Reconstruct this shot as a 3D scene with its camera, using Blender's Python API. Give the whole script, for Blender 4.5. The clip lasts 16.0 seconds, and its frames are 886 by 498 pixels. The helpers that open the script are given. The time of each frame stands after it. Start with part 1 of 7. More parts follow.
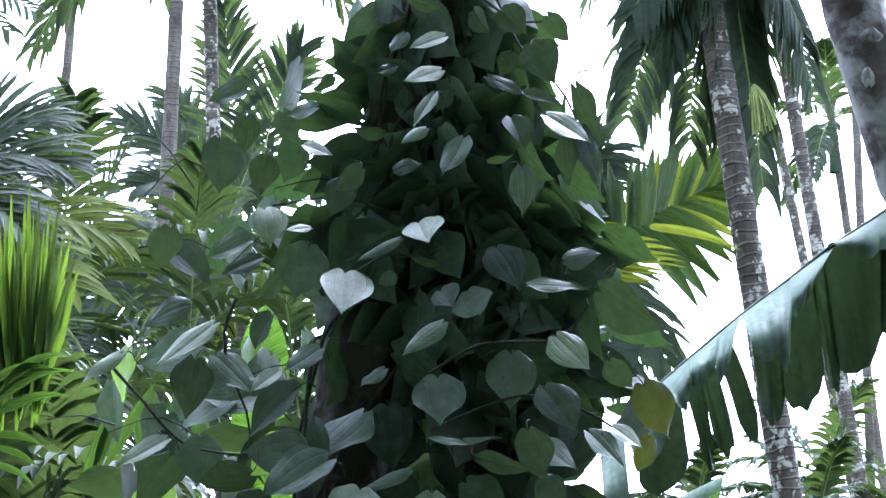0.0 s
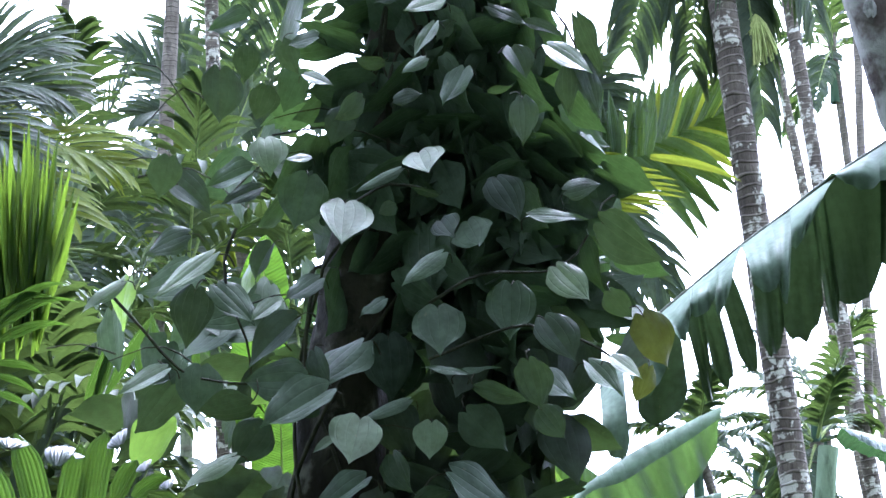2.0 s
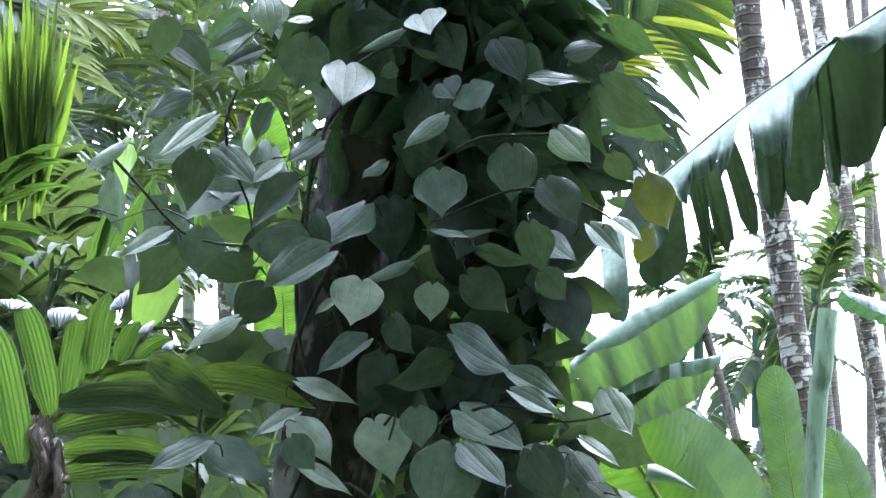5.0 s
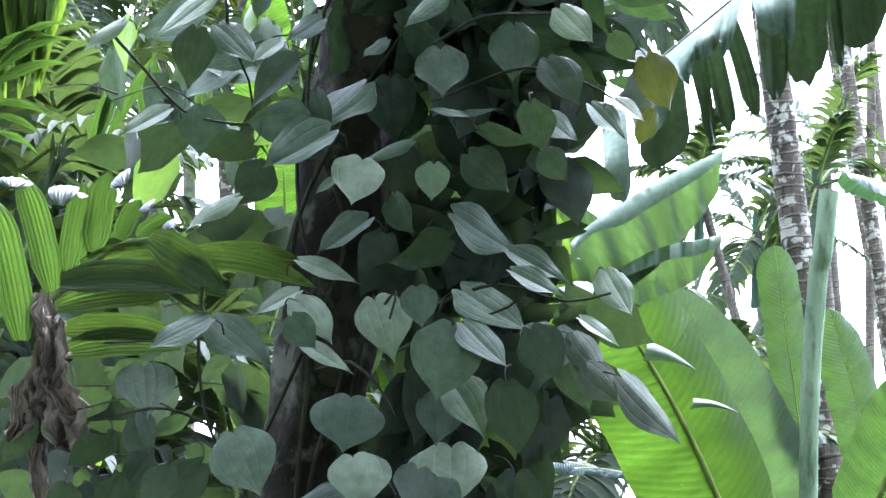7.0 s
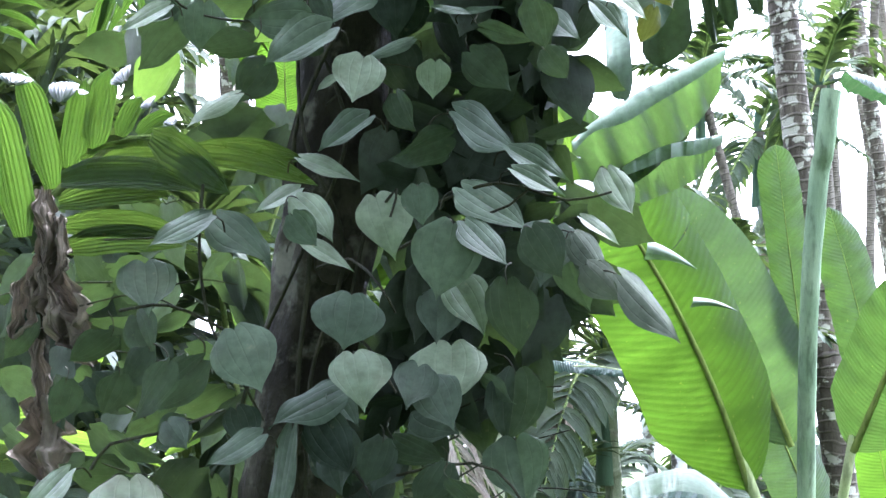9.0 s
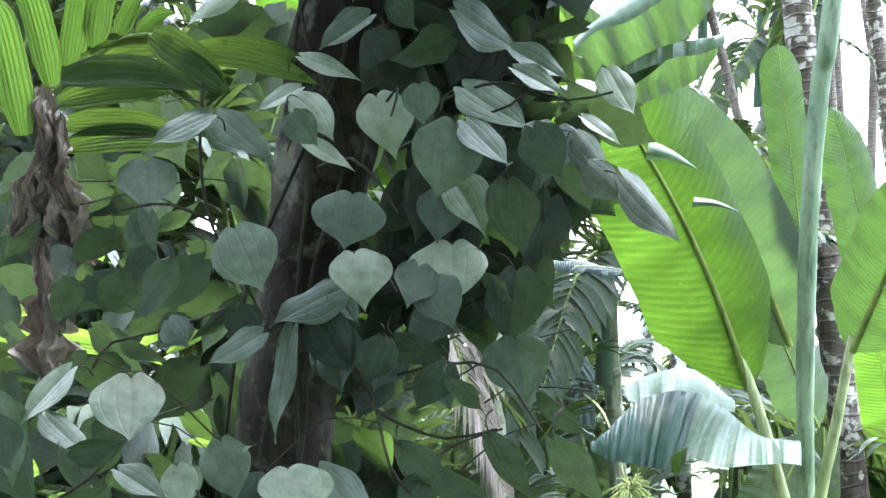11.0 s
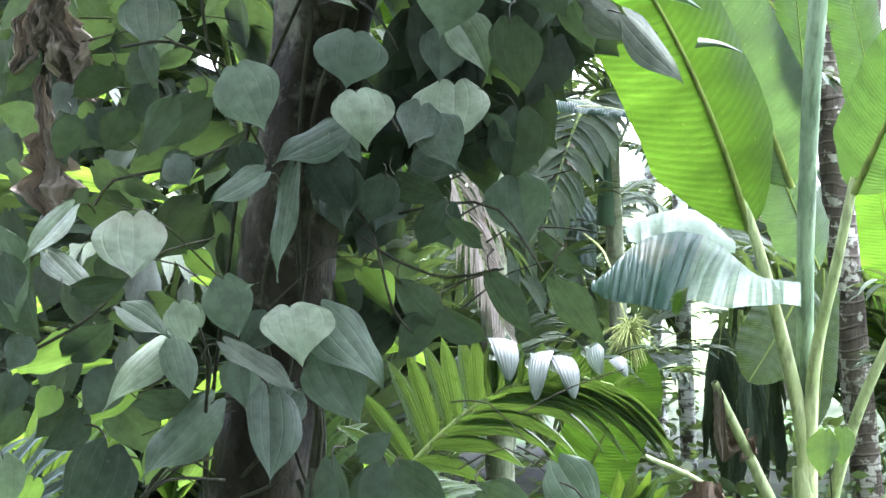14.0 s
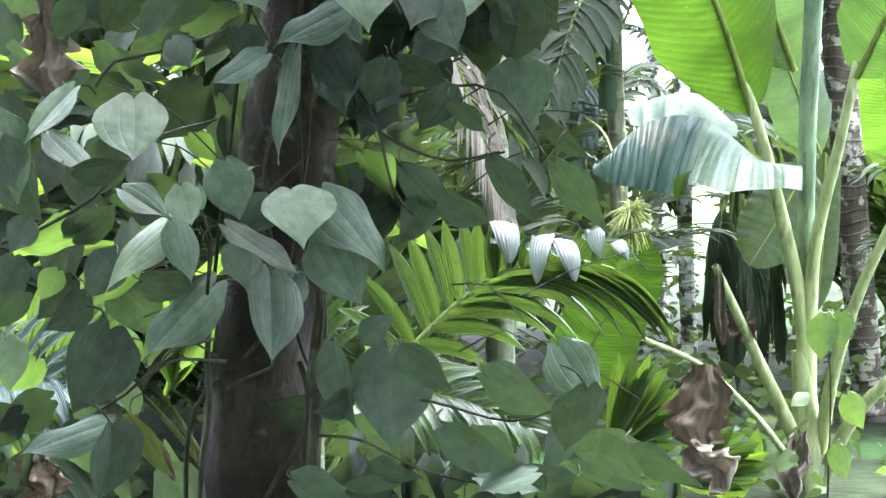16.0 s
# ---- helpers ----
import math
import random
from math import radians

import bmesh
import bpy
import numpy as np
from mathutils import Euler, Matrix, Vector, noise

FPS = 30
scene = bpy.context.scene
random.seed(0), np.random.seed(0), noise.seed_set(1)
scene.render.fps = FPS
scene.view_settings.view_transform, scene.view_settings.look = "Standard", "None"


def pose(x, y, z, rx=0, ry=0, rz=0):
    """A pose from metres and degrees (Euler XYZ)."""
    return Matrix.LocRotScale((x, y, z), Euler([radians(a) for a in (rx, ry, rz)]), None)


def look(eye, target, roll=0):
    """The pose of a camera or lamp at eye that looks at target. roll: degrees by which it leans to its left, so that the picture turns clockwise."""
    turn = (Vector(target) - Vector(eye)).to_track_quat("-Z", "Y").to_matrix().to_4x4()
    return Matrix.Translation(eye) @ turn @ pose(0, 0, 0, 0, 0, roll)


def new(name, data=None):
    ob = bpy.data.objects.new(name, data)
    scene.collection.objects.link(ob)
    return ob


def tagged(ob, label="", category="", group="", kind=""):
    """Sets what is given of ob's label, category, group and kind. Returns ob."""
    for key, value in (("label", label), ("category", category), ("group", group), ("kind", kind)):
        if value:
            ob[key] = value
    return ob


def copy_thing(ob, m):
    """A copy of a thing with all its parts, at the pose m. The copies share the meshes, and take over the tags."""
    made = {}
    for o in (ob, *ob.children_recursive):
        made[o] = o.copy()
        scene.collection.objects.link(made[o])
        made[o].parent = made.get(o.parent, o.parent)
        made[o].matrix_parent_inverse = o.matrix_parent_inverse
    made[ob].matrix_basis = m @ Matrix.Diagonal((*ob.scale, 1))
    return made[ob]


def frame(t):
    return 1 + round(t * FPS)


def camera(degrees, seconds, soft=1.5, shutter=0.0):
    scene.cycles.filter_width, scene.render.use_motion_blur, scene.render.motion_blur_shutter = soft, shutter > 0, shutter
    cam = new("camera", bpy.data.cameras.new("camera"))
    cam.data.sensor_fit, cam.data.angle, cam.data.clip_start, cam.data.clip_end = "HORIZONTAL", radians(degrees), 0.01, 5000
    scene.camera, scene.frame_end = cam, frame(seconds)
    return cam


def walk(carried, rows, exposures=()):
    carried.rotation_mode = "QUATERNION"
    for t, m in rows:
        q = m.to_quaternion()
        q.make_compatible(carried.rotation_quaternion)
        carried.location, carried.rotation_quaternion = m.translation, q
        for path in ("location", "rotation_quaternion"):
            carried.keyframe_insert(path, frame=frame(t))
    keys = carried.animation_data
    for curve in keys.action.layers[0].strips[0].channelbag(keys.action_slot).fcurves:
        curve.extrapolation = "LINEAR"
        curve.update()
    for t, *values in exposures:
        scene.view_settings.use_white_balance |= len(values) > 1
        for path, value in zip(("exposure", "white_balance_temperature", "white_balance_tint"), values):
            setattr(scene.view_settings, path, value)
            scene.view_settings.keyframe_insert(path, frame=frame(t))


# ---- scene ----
# A pepper vine on a support tree in an areca garden, seen by a camera that tilts down from one spot.
EYE = 1.4
cam = camera(24.0, 16.0, soft=1.5)
ROWS = [
    (0.0, 17.300, 0.000, -0.600),
    (0.5, 16.817, -0.010, -0.575),
    (1.0, 16.413, -0.013, -0.548),
    (1.5, 15.964, -0.019, -0.519),
    (2.0, 15.377, -0.020, -0.463),
    (2.5, 14.767, -0.028, -0.450),
    (3.0, 14.081, -0.042, -0.406),
    (5.5, 10.848, -0.104, -0.299),
    (6.0, 9.991, -0.116, -0.232),
    (6.5, 9.164, -0.117, -0.162),
    (7.0, 8.292, -0.125, -0.103),
    (7.5, 7.567, -0.128, 0.001),
    (8.0, 6.813, -0.131, 0.030),
    (8.5, 6.176, -0.139, 0.060),
    (9.0, 5.493, -0.148, 0.106),
    (11.5, 1.942, -0.164, 0.296),
    (12.0, 1.128, -0.169, 0.346),
    (12.5, 0.484, -0.165, 0.406),
    (13.0, -0.203, -0.172, 0.401),
    (13.5, -0.928, -0.184, 0.475),
    (14.0, -1.671, -0.180, 0.564),
    (14.5, -2.439, -0.178, 0.628),
    (15.0, -3.320, -0.179, 0.630),
    (15.5, -4.169, -0.181, 0.696),
    (16.0, -4.889, -0.179, 0.741)
]
EXPOSURES = [(0.0, 3.92, 5050, 29), (3.0, 4.26, 5150, 29), (5.5, 4.46, 5200, 29), (9.0, 4.75, 5350, 27), (12.5, 4.9, 5450, 27), (16.0, 5.02, 5600, 25)]
walk(cam, [(t, pose(0, 0, EYE, 90 + up, 0, -side) @ pose(0, 0, 0, 0, 0, roll)) for t, up, side, roll in ROWS], EXPOSURES)

# ---- light: a bright overcast sky with a weak, very wide sun high beyond the trees ----
SUN_UP, SUN_ROUND = 60.0, 18.0
world = bpy.data.worlds.new("overcast_sky")
scene.world = world
world.use_nodes = True
wn, wl = world.node_tree.nodes, world.node_tree.links
sky = wn.new("ShaderNodeTexSky")
sky.sky_type, sky.sun_disc = "NISHITA", False
sky.sun_elevation, sky.sun_rotation = radians(SUN_UP), radians(SUN_ROUND)
sky.air_density, sky.dust_density, sky.ozone_density = 1.0, 4.0, 1.0
grey = wn.new("ShaderNodeHueSaturation")
grey.inputs["Saturation"].default_value = 0.22
wl.new(sky.outputs["Color"], grey.inputs["Color"])
wl.new(grey.outputs["Color"], wn["Background"].inputs["Color"])
wn["Background"].inputs["Strength"].default_value = 0.13
sun_data = bpy.data.lights.new("sun", "SUN")
sun_data.energy, sun_data.angle, sun_data.color = 1.0, radians(22), (1.0, 0.97, 0.92)
sun = new("sun", sun_data)
a, b = radians(SUN_UP), radians(SUN_ROUND)
sun.matrix_world = look(Vector((math.sin(b) * math.cos(a), math.cos(b) * math.cos(a), math.sin(a))) * 30, (0, 0, 0))


# ---- materials ----
def shader(name):
    mat = bpy.data.materials.new(name)
    mat.use_nodes = True
    nt = mat.node_tree
    return mat, nt, nt.nodes["Principled BSDF"], nt.nodes["Material Output"]


def node(nt, kind, links=(), **values):
    n = nt.nodes.new("ShaderNode" + kind)
    for key, value in values.items():
        n.inputs[key].default_value = value
    for slot, source in links:
        nt.links.new(source, n.inputs[slot])
    return n


def math_node(nt, op, x, y=None, clamp=False):
    n = nt.nodes.new("ShaderNodeMath")
    n.operation, n.use_clamp = op, clamp
    for i, v in enumerate((x, y)):
        if v is None:
            continue
        if isinstance(v, (int, float)):
            n.inputs[i].default_value = v
        else:
            nt.links.new(v, n.inputs[i])
    return n.outputs[0]


def mix_col(nt, fac, x, y, mode="MIX"):
    n = nt.nodes.new("ShaderNodeMix")
    n.data_type, n.blend_type = "RGBA", mode
    for slot, v in ((0, fac), (6, x), (7, y)):
        if isinstance(v, (int, float)):
            n.inputs[slot].default_value = v
        elif isinstance(v, tuple):
            n.inputs[slot].default_value = (*v, 1)
        else:
            nt.links.new(v, n.inputs[slot])
    return n.outputs[2]


def ramp(nt, value, lo, hi):
    n = nt.nodes.new("ShaderNodeMapRange")
    n.interpolation_type = "SMOOTHSTEP"
    n.inputs[1].default_value, n.inputs[2].default_value = lo, hi
    nt.links.new(value, n.inputs[0])
    return n.outputs[0]


def noise_tex(nt, scale, detail=4, vector=None, rough=0.55):
    n = node(nt, "TexNoise", Scale=scale, Detail=detail, Roughness=rough)
    if vector is not None:
        nt.links.new(vector, n.inputs["Vector"])
    return n.outputs[0]


def leaf_material(name, dark, light, glow, glow_share, rough, veins, vein_tint, blemish, bump=0.25, per_island=False, gloss=0.5):
    """A leaf: glossy skin, light shining through, veins along the blade's own coordinates, blotches and specks."""
    mat, nt, skin, out = shader(name)
    uv = node(nt, "UVMap").outputs[0]
    split = node(nt, "SeparateXYZ", [("Vector", uv)])
    across = math_node(nt, "ABSOLUTE", math_node(nt, "SUBTRACT", math_node(nt, "MULTIPLY", split.outputs[0], 2.0), 1.0))
    along = split.outputs[1]
    geo = node(nt, "NewGeometry")
    pick = geo.outputs["Random Per Island"] if per_island else node(nt, "ObjectInfo").outputs["Random"]
    place = geo.outputs["Position"]
    patch = noise_tex(nt, 9.0, 3, place)
    shade = math_node(nt, "ADD", math_node(nt, "MULTIPLY", pick, 0.65), math_node(nt, "MULTIPLY", patch, 0.35), True)
    colour = mix_col(nt, shade, dark, light)
    blotch = ramp(nt, noise_tex(nt, 38.0, 5, place, 0.65), 0.3, 0.7)
    colour = mix_col(nt, 0.45, colour, mix_col(nt, blotch, (0.35, 0.35, 0.35), (1.35, 1.35, 1.35)), "MULTIPLY")
    if veins == "heart":
        swell = math_node(nt, "PINGPONG", across, 0.19)
        line = ramp(nt, swell, 0.016, 0.0)
        cross = math_node(nt, "SINE", math_node(nt, "MULTIPLY", math_node(nt, "ADD", along, math_node(nt, "MULTIPLY", across, 0.22)), 60.0))
        quilt = math_node(nt, "ADD", math_node(nt, "MULTIPLY", cross, 0.05), math_node(nt, "MULTIPLY", ramp(nt, swell, 0.0, 0.045), 0.7))
    elif veins == "plain":
        line = math_node(nt, "MULTIPLY", ramp(nt, noise_tex(nt, 12.0, 3, place), 0.45, 0.75), 0.6)
        quilt = math_node(nt, "ADD", noise_tex(nt, 16.0, 3, place), math_node(nt, "MULTIPLY", math_node(nt, "SINE", math_node(nt, "MULTIPLY", along, 260.0)), 0.25))
    elif veins == "cross":
        fine = math_node(nt, "SINE", math_node(nt, "MULTIPLY", math_node(nt, "SUBTRACT", along, math_node(nt, "MULTIPLY", across, 0.05)), 330.0))
        ribs = node(nt, "CombineXYZ", [("X", math_node(nt, "MULTIPLY", along, 55.0)), ("Y", math_node(nt, "MULTIPLY", across, 1.2))]).outputs[0]
        broad = noise_tex(nt, 1.0, 4, ribs, 0.7)
        # Broad bands: shading of the blade's waves put into colour and relief.
        folds = node(nt, "CombineXYZ", [("X", math_node(nt, "MULTIPLY", along, 11.0)), ("Y", math_node(nt, "MULTIPLY", across, 0.7))]).outputs[0]
        bands = noise_tex(nt, 1.0, 2, folds)
        line = math_node(nt, "ADD", math_node(nt, "MULTIPLY", ramp(nt, broad, 0.40, 0.68), 0.6), math_node(nt, "MULTIPLY", ramp(nt, bands, 0.5, 0.72), 0.5), True)
        line = math_node(nt, "ADD", line, math_node(nt, "MULTIPLY", ramp(nt, fine, 0.2, 1.0), 0.5), True)
        quilt = math_node(nt, "ADD", math_node(nt, "MULTIPLY", fine, 0.3), math_node(nt, "ADD", math_node(nt, "MULTIPLY", broad, 1.4), math_node(nt, "MULTIPLY", bands, 3.0)))
    else:
        # Rib lines, plus stripes of light on the pleats put into the colour.
        ribs = math_node(nt, "SINE", math_node(nt, "MULTIPLY", split.outputs[0], 44.0))
        line = math_node(nt, "ADD", ramp(nt, math_node(nt, "PINGPONG", across, 0.25), 0.04, 0.0), math_node(nt, "MULTIPLY", ramp(nt, ribs, 0.0, 1.0), 0.7), True)
        quilt = math_node(nt, "ADD", math_node(nt, "MULTIPLY", ribs, 0.3), line)
    colour = mix_col(nt, math_node(nt, "MULTIPLY", line, 0.40 if veins == "heart" else 0.5), colour, vein_tint)
    spots = ramp(nt, noise_tex(nt, 55.0, 5, place), 0.66, 0.74)
    colour = mix_col(nt, math_node(nt, "MULTIPLY", spots, 0.5), colour, blemish)
    wear = ramp(nt, noise_tex(nt, 3.5, 4, place), 0.62, 0.75)
    colour = mix_col(nt, math_node(nt, "MULTIPLY", wear, 0.25), colour, blemish)
    nt.links.new(colour, skin.inputs["Base Color"])
    nt.links.new(math_node(nt, "ADD", math_node(nt, "MULTIPLY", noise_tex(nt, 26.0, 4, place), 0.25), rough - 0.12), skin.inputs["Roughness"])
    skin.inputs["IOR"].default_value = 1.42
    skin.inputs["Specular IOR Level"].default_value = gloss
    height = math_node(nt, "ADD", quilt, math_node(nt, "MULTIPLY", noise_tex(nt, 120.0, 3, place), 0.35))
    relief = node(nt, "Bump", [("Height", height)], Strength=bump, Distance=0.003)
    nt.links.new(relief.outputs[0], skin.inputs["Normal"])
    through_col = mix_col(nt, shade, tuple(0.75 * c for c in glow), glow)
    through_col = mix_col(nt, math_node(nt, "MULTIPLY", line, 0.45 if veins == "ribs" else 0.8), through_col, tuple(0.42 * c for c in glow))
    # The wave shading again, as darker bands in the glow colour.
    if veins == "cross":
        through_col = mix_col(nt, math_node(nt, "MULTIPLY", ramp(nt, bands, 0.40, 0.62), 0.6), through_col, tuple(0.40 * c for c in glow))
    lit = node(nt, "BsdfTranslucent", [("Color", through_col), ("Normal", relief.outputs[0])])
    both = node(nt, "MixShader", [(1, skin.outputs[0]), (2, lit.outputs[0])])
    both.inputs[0].default_value = glow_share
    nt.links.new(both.outputs[0], out.inputs["Surface"])
    return mat


# Dark, middle and pale copies of one leaf carry its lighting as colour.
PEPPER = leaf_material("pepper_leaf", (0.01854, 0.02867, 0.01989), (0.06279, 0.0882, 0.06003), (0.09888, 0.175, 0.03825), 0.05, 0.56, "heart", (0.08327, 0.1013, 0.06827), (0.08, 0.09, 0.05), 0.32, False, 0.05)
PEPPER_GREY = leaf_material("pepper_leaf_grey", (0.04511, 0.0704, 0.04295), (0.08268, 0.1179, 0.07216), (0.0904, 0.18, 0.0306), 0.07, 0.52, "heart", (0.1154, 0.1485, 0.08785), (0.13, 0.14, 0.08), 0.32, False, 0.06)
PEPPER_SKYLIT = leaf_material("pepper_leaf_skylit", (0.09858, 0.1376, 0.08145), (0.1662, 0.2158, 0.1312), (0.113, 0.22, 0.0408), 0.10, 0.46, "heart", (0.2057, 0.2612, 0.1526), (0.22, 0.22, 0.13), 0.32, False, 0.13)
# Inner leaves: a darker copy, their shade partly put into the colour.
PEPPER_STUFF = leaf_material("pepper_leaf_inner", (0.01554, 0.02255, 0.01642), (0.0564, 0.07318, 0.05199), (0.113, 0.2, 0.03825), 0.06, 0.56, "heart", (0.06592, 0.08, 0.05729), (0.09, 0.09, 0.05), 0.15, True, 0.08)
PEPPER_OLD = leaf_material("pepper_leaf_old", (0.03842, 0.056, 0.01428), (0.06554, 0.08, 0.0204), (0.1582, 0.19, 0.0204), 0.09, 0.5, "heart", (0.03955, 0.05, 0.01428), (0.16, 0.09, 0.02), 0.2, False, 0.1)
# Lime copy: backlight painted into vine leaves; also colours the seedling.
PEPPER_LIME = leaf_material("pepper_leaf_lime", (0.05085, 0.1, 0.02244), (0.0904, 0.145, 0.0357), (0.1695, 0.3, 0.0357), 0.26, 0.44, "heart", (0.1243, 0.17, 0.051), (0.18, 0.15, 0.05), 0.2)
PEPPER_WORN = leaf_material("pepper_leaf_worn", (0.05085, 0.066, 0.04551), (0.07628, 0.094, 0.0653), (0.113, 0.18, 0.0612), 0.08, 0.66, "heart", (0.113, 0.12, 0.0918), (0.035, 0.035, 0.025), 0.4, False, 0.02)
HERB = leaf_material("herb_leaf", (0.02, 0.038, 0.0132), (0.055, 0.082, 0.0264), (0.1625, 0.26, 0.044), 0.18, 0.55, "heart", (0.0875, 0.11, 0.044), (0.10, 0.09, 0.04), 0.4, True, 0.08)
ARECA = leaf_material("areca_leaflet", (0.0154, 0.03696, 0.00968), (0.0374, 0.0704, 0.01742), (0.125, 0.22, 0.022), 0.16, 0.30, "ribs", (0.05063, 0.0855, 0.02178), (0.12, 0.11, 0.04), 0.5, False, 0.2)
# Backlit copies of the leaflet, the light behind them put into the colour.
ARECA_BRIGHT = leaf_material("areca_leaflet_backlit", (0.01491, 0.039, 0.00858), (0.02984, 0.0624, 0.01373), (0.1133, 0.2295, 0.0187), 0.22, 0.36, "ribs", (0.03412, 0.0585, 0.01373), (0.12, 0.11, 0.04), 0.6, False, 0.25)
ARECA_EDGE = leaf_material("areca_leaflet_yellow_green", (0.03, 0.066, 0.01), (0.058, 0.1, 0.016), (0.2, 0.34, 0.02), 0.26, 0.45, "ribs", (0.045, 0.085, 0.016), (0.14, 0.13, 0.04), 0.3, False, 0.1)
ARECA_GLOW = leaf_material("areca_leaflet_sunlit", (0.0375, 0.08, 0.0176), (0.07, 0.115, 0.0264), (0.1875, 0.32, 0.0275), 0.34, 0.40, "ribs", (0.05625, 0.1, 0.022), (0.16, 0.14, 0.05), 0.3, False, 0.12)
ARECA_STUFF = leaf_material("areca_leaflet_far", (0.0165, 0.03, 0.01925), (0.04125, 0.058, 0.033), (0.125, 0.2, 0.033), 0.14, 0.58, "ribs", (0.06188, 0.075, 0.04125), (0.09, 0.09, 0.04), 0.2, True, 0.03)
ARECA_YELLOW = leaf_material("areca_leaflet_yellowing", (0.036, 0.062, 0.012), (0.070, 0.094, 0.016), (0.24, 0.30, 0.02), 0.32, 0.6, "ribs", (0.07, 0.1, 0.02), (0.09, 0.08, 0.03), 0.2, True, 0.02)
BANANA = leaf_material("banana_leaf", (0.01487, 0.035, 0.00588), (0.02643, 0.0504, 0.00882), (0.1038, 0.225, 0.0126), 0.46, 0.42, "cross", (0.03304, 0.0595, 0.01029), (0.20, 0.18, 0.05), 0.6, False, 0.1)
BANANA_PALE = leaf_material("banana_leaf_pale", (0.0885, 0.105, 0.0777), (0.1357, 0.148, 0.1134), (0.118, 0.2, 0.063), 0.12, 0.62, "cross", (0.1534, 0.16, 0.126), (0.20, 0.18, 0.11), 0.4, False, 0.05)
BANANA_DEEP = leaf_material("banana_leaf_deep_green", (0.018, 0.039, 0.009), (0.03, 0.057, 0.0135), (0.085, 0.175, 0.022), 0.28, 0.42, "cross", (0.0375, 0.06375, 0.015), (0.20, 0.18, 0.05), 0.6, False, 0.2)
BANANA_DARK = leaf_material("banana_leaf_dark", (0.02832, 0.044, 0.0231), (0.04484, 0.064, 0.0315), (0.0826, 0.14, 0.0189), 0.12, 0.5, "cross", (0.059, 0.075, 0.042), (0.12, 0.10, 0.05), 0.3, False, 0.06)
# Torn leaf: sky gloss on top and shade below are put into the colours.
BANANA_TORN_LIT = leaf_material("torn_banana_leaf_lit_top", (0.054, 0.084, 0.054), (0.078, 0.114, 0.074), (0.10, 0.18, 0.05), 0.08, 0.6, "plain", (0.095, 0.130, 0.090), (0.18, 0.16, 0.10), 0.3, False, 0.04)
BANANA_UNDER_SHADED = leaf_material("banana_leaf_shaded_underside", (0.030, 0.044, 0.026), (0.044, 0.062, 0.036), (0.06, 0.11, 0.03), 0.06, 0.5, "cross", (0.05, 0.07, 0.042), (0.12, 0.10, 0.05), 0.3, False, 0.06)
# Shade put into the colour: a bluer copy that glows less.
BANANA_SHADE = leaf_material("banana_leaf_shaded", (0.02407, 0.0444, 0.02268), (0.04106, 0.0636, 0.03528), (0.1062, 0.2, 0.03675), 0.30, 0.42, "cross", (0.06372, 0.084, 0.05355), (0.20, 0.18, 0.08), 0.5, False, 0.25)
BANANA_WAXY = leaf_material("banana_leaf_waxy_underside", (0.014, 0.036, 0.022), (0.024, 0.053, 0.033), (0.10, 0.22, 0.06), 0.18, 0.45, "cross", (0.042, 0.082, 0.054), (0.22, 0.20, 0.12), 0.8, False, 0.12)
ARECA_PALE = leaf_material("areca_leaflet_pale", (0.05, 0.075, 0.058), (0.078, 0.108, 0.085), (0.16, 0.26, 0.1), 0.12, 0.42, "ribs", (0.028, 0.05, 0.035), (0.16, 0.14, 0.08), 0.5, False, 0.06)
ARECA_BENT = leaf_material("areca_leaflet_bent_end", (0.01767, 0.03264, 0.018), (0.03485, 0.05645, 0.03277), (0.14, 0.24, 0.07), 0.15, 0.40, "ribs", (0.0308, 0.051, 0.02992), (0.16, 0.14, 0.08), 0.35, False, 0.2)
DRY_PALE = leaf_material("dry_palm_leaflet", (0.2, 0.18, 0.13), (0.34, 0.31, 0.235), (0.24, 0.19, 0.1), 0.15, 0.75, "ribs", (0.4, 0.37, 0.29), (0.10, 0.085, 0.06), 0.5, True)
# Turned leaf parts: waxy paleness and painted sky sheen in one colour.
BANANA_PALE_SHEEN = leaf_material("banana_leaf_pale_sheen", (0.0663, 0.1037, 0.0612), (0.1038, 0.1514, 0.09152), (0.14, 0.26, 0.07), 0.18, 0.5, "plain", (0.132, 0.1804, 0.11), (0.20, 0.18, 0.11), 0.35, False, 0.12)
DRY = leaf_material("dry_leaf", (0.0858, 0.0729, 0.0494), (0.222, 0.2, 0.1416), (0.15, 0.12, 0.07), 0.10, 0.75, "ribs", (0.25, 0.22, 0.165), (0.032, 0.027, 0.019), 0.8, False, 0.1)
DEAD_BROWN = leaf_material("dead_brown_leaf", (0.051, 0.0406, 0.02625), (0.117, 0.0924, 0.06125), (0.1, 0.07, 0.035), 0.06, 0.9, "ribs", (0.14, 0.1188, 0.085), (0.018, 0.016, 0.012), 0.4, False, 0.02)


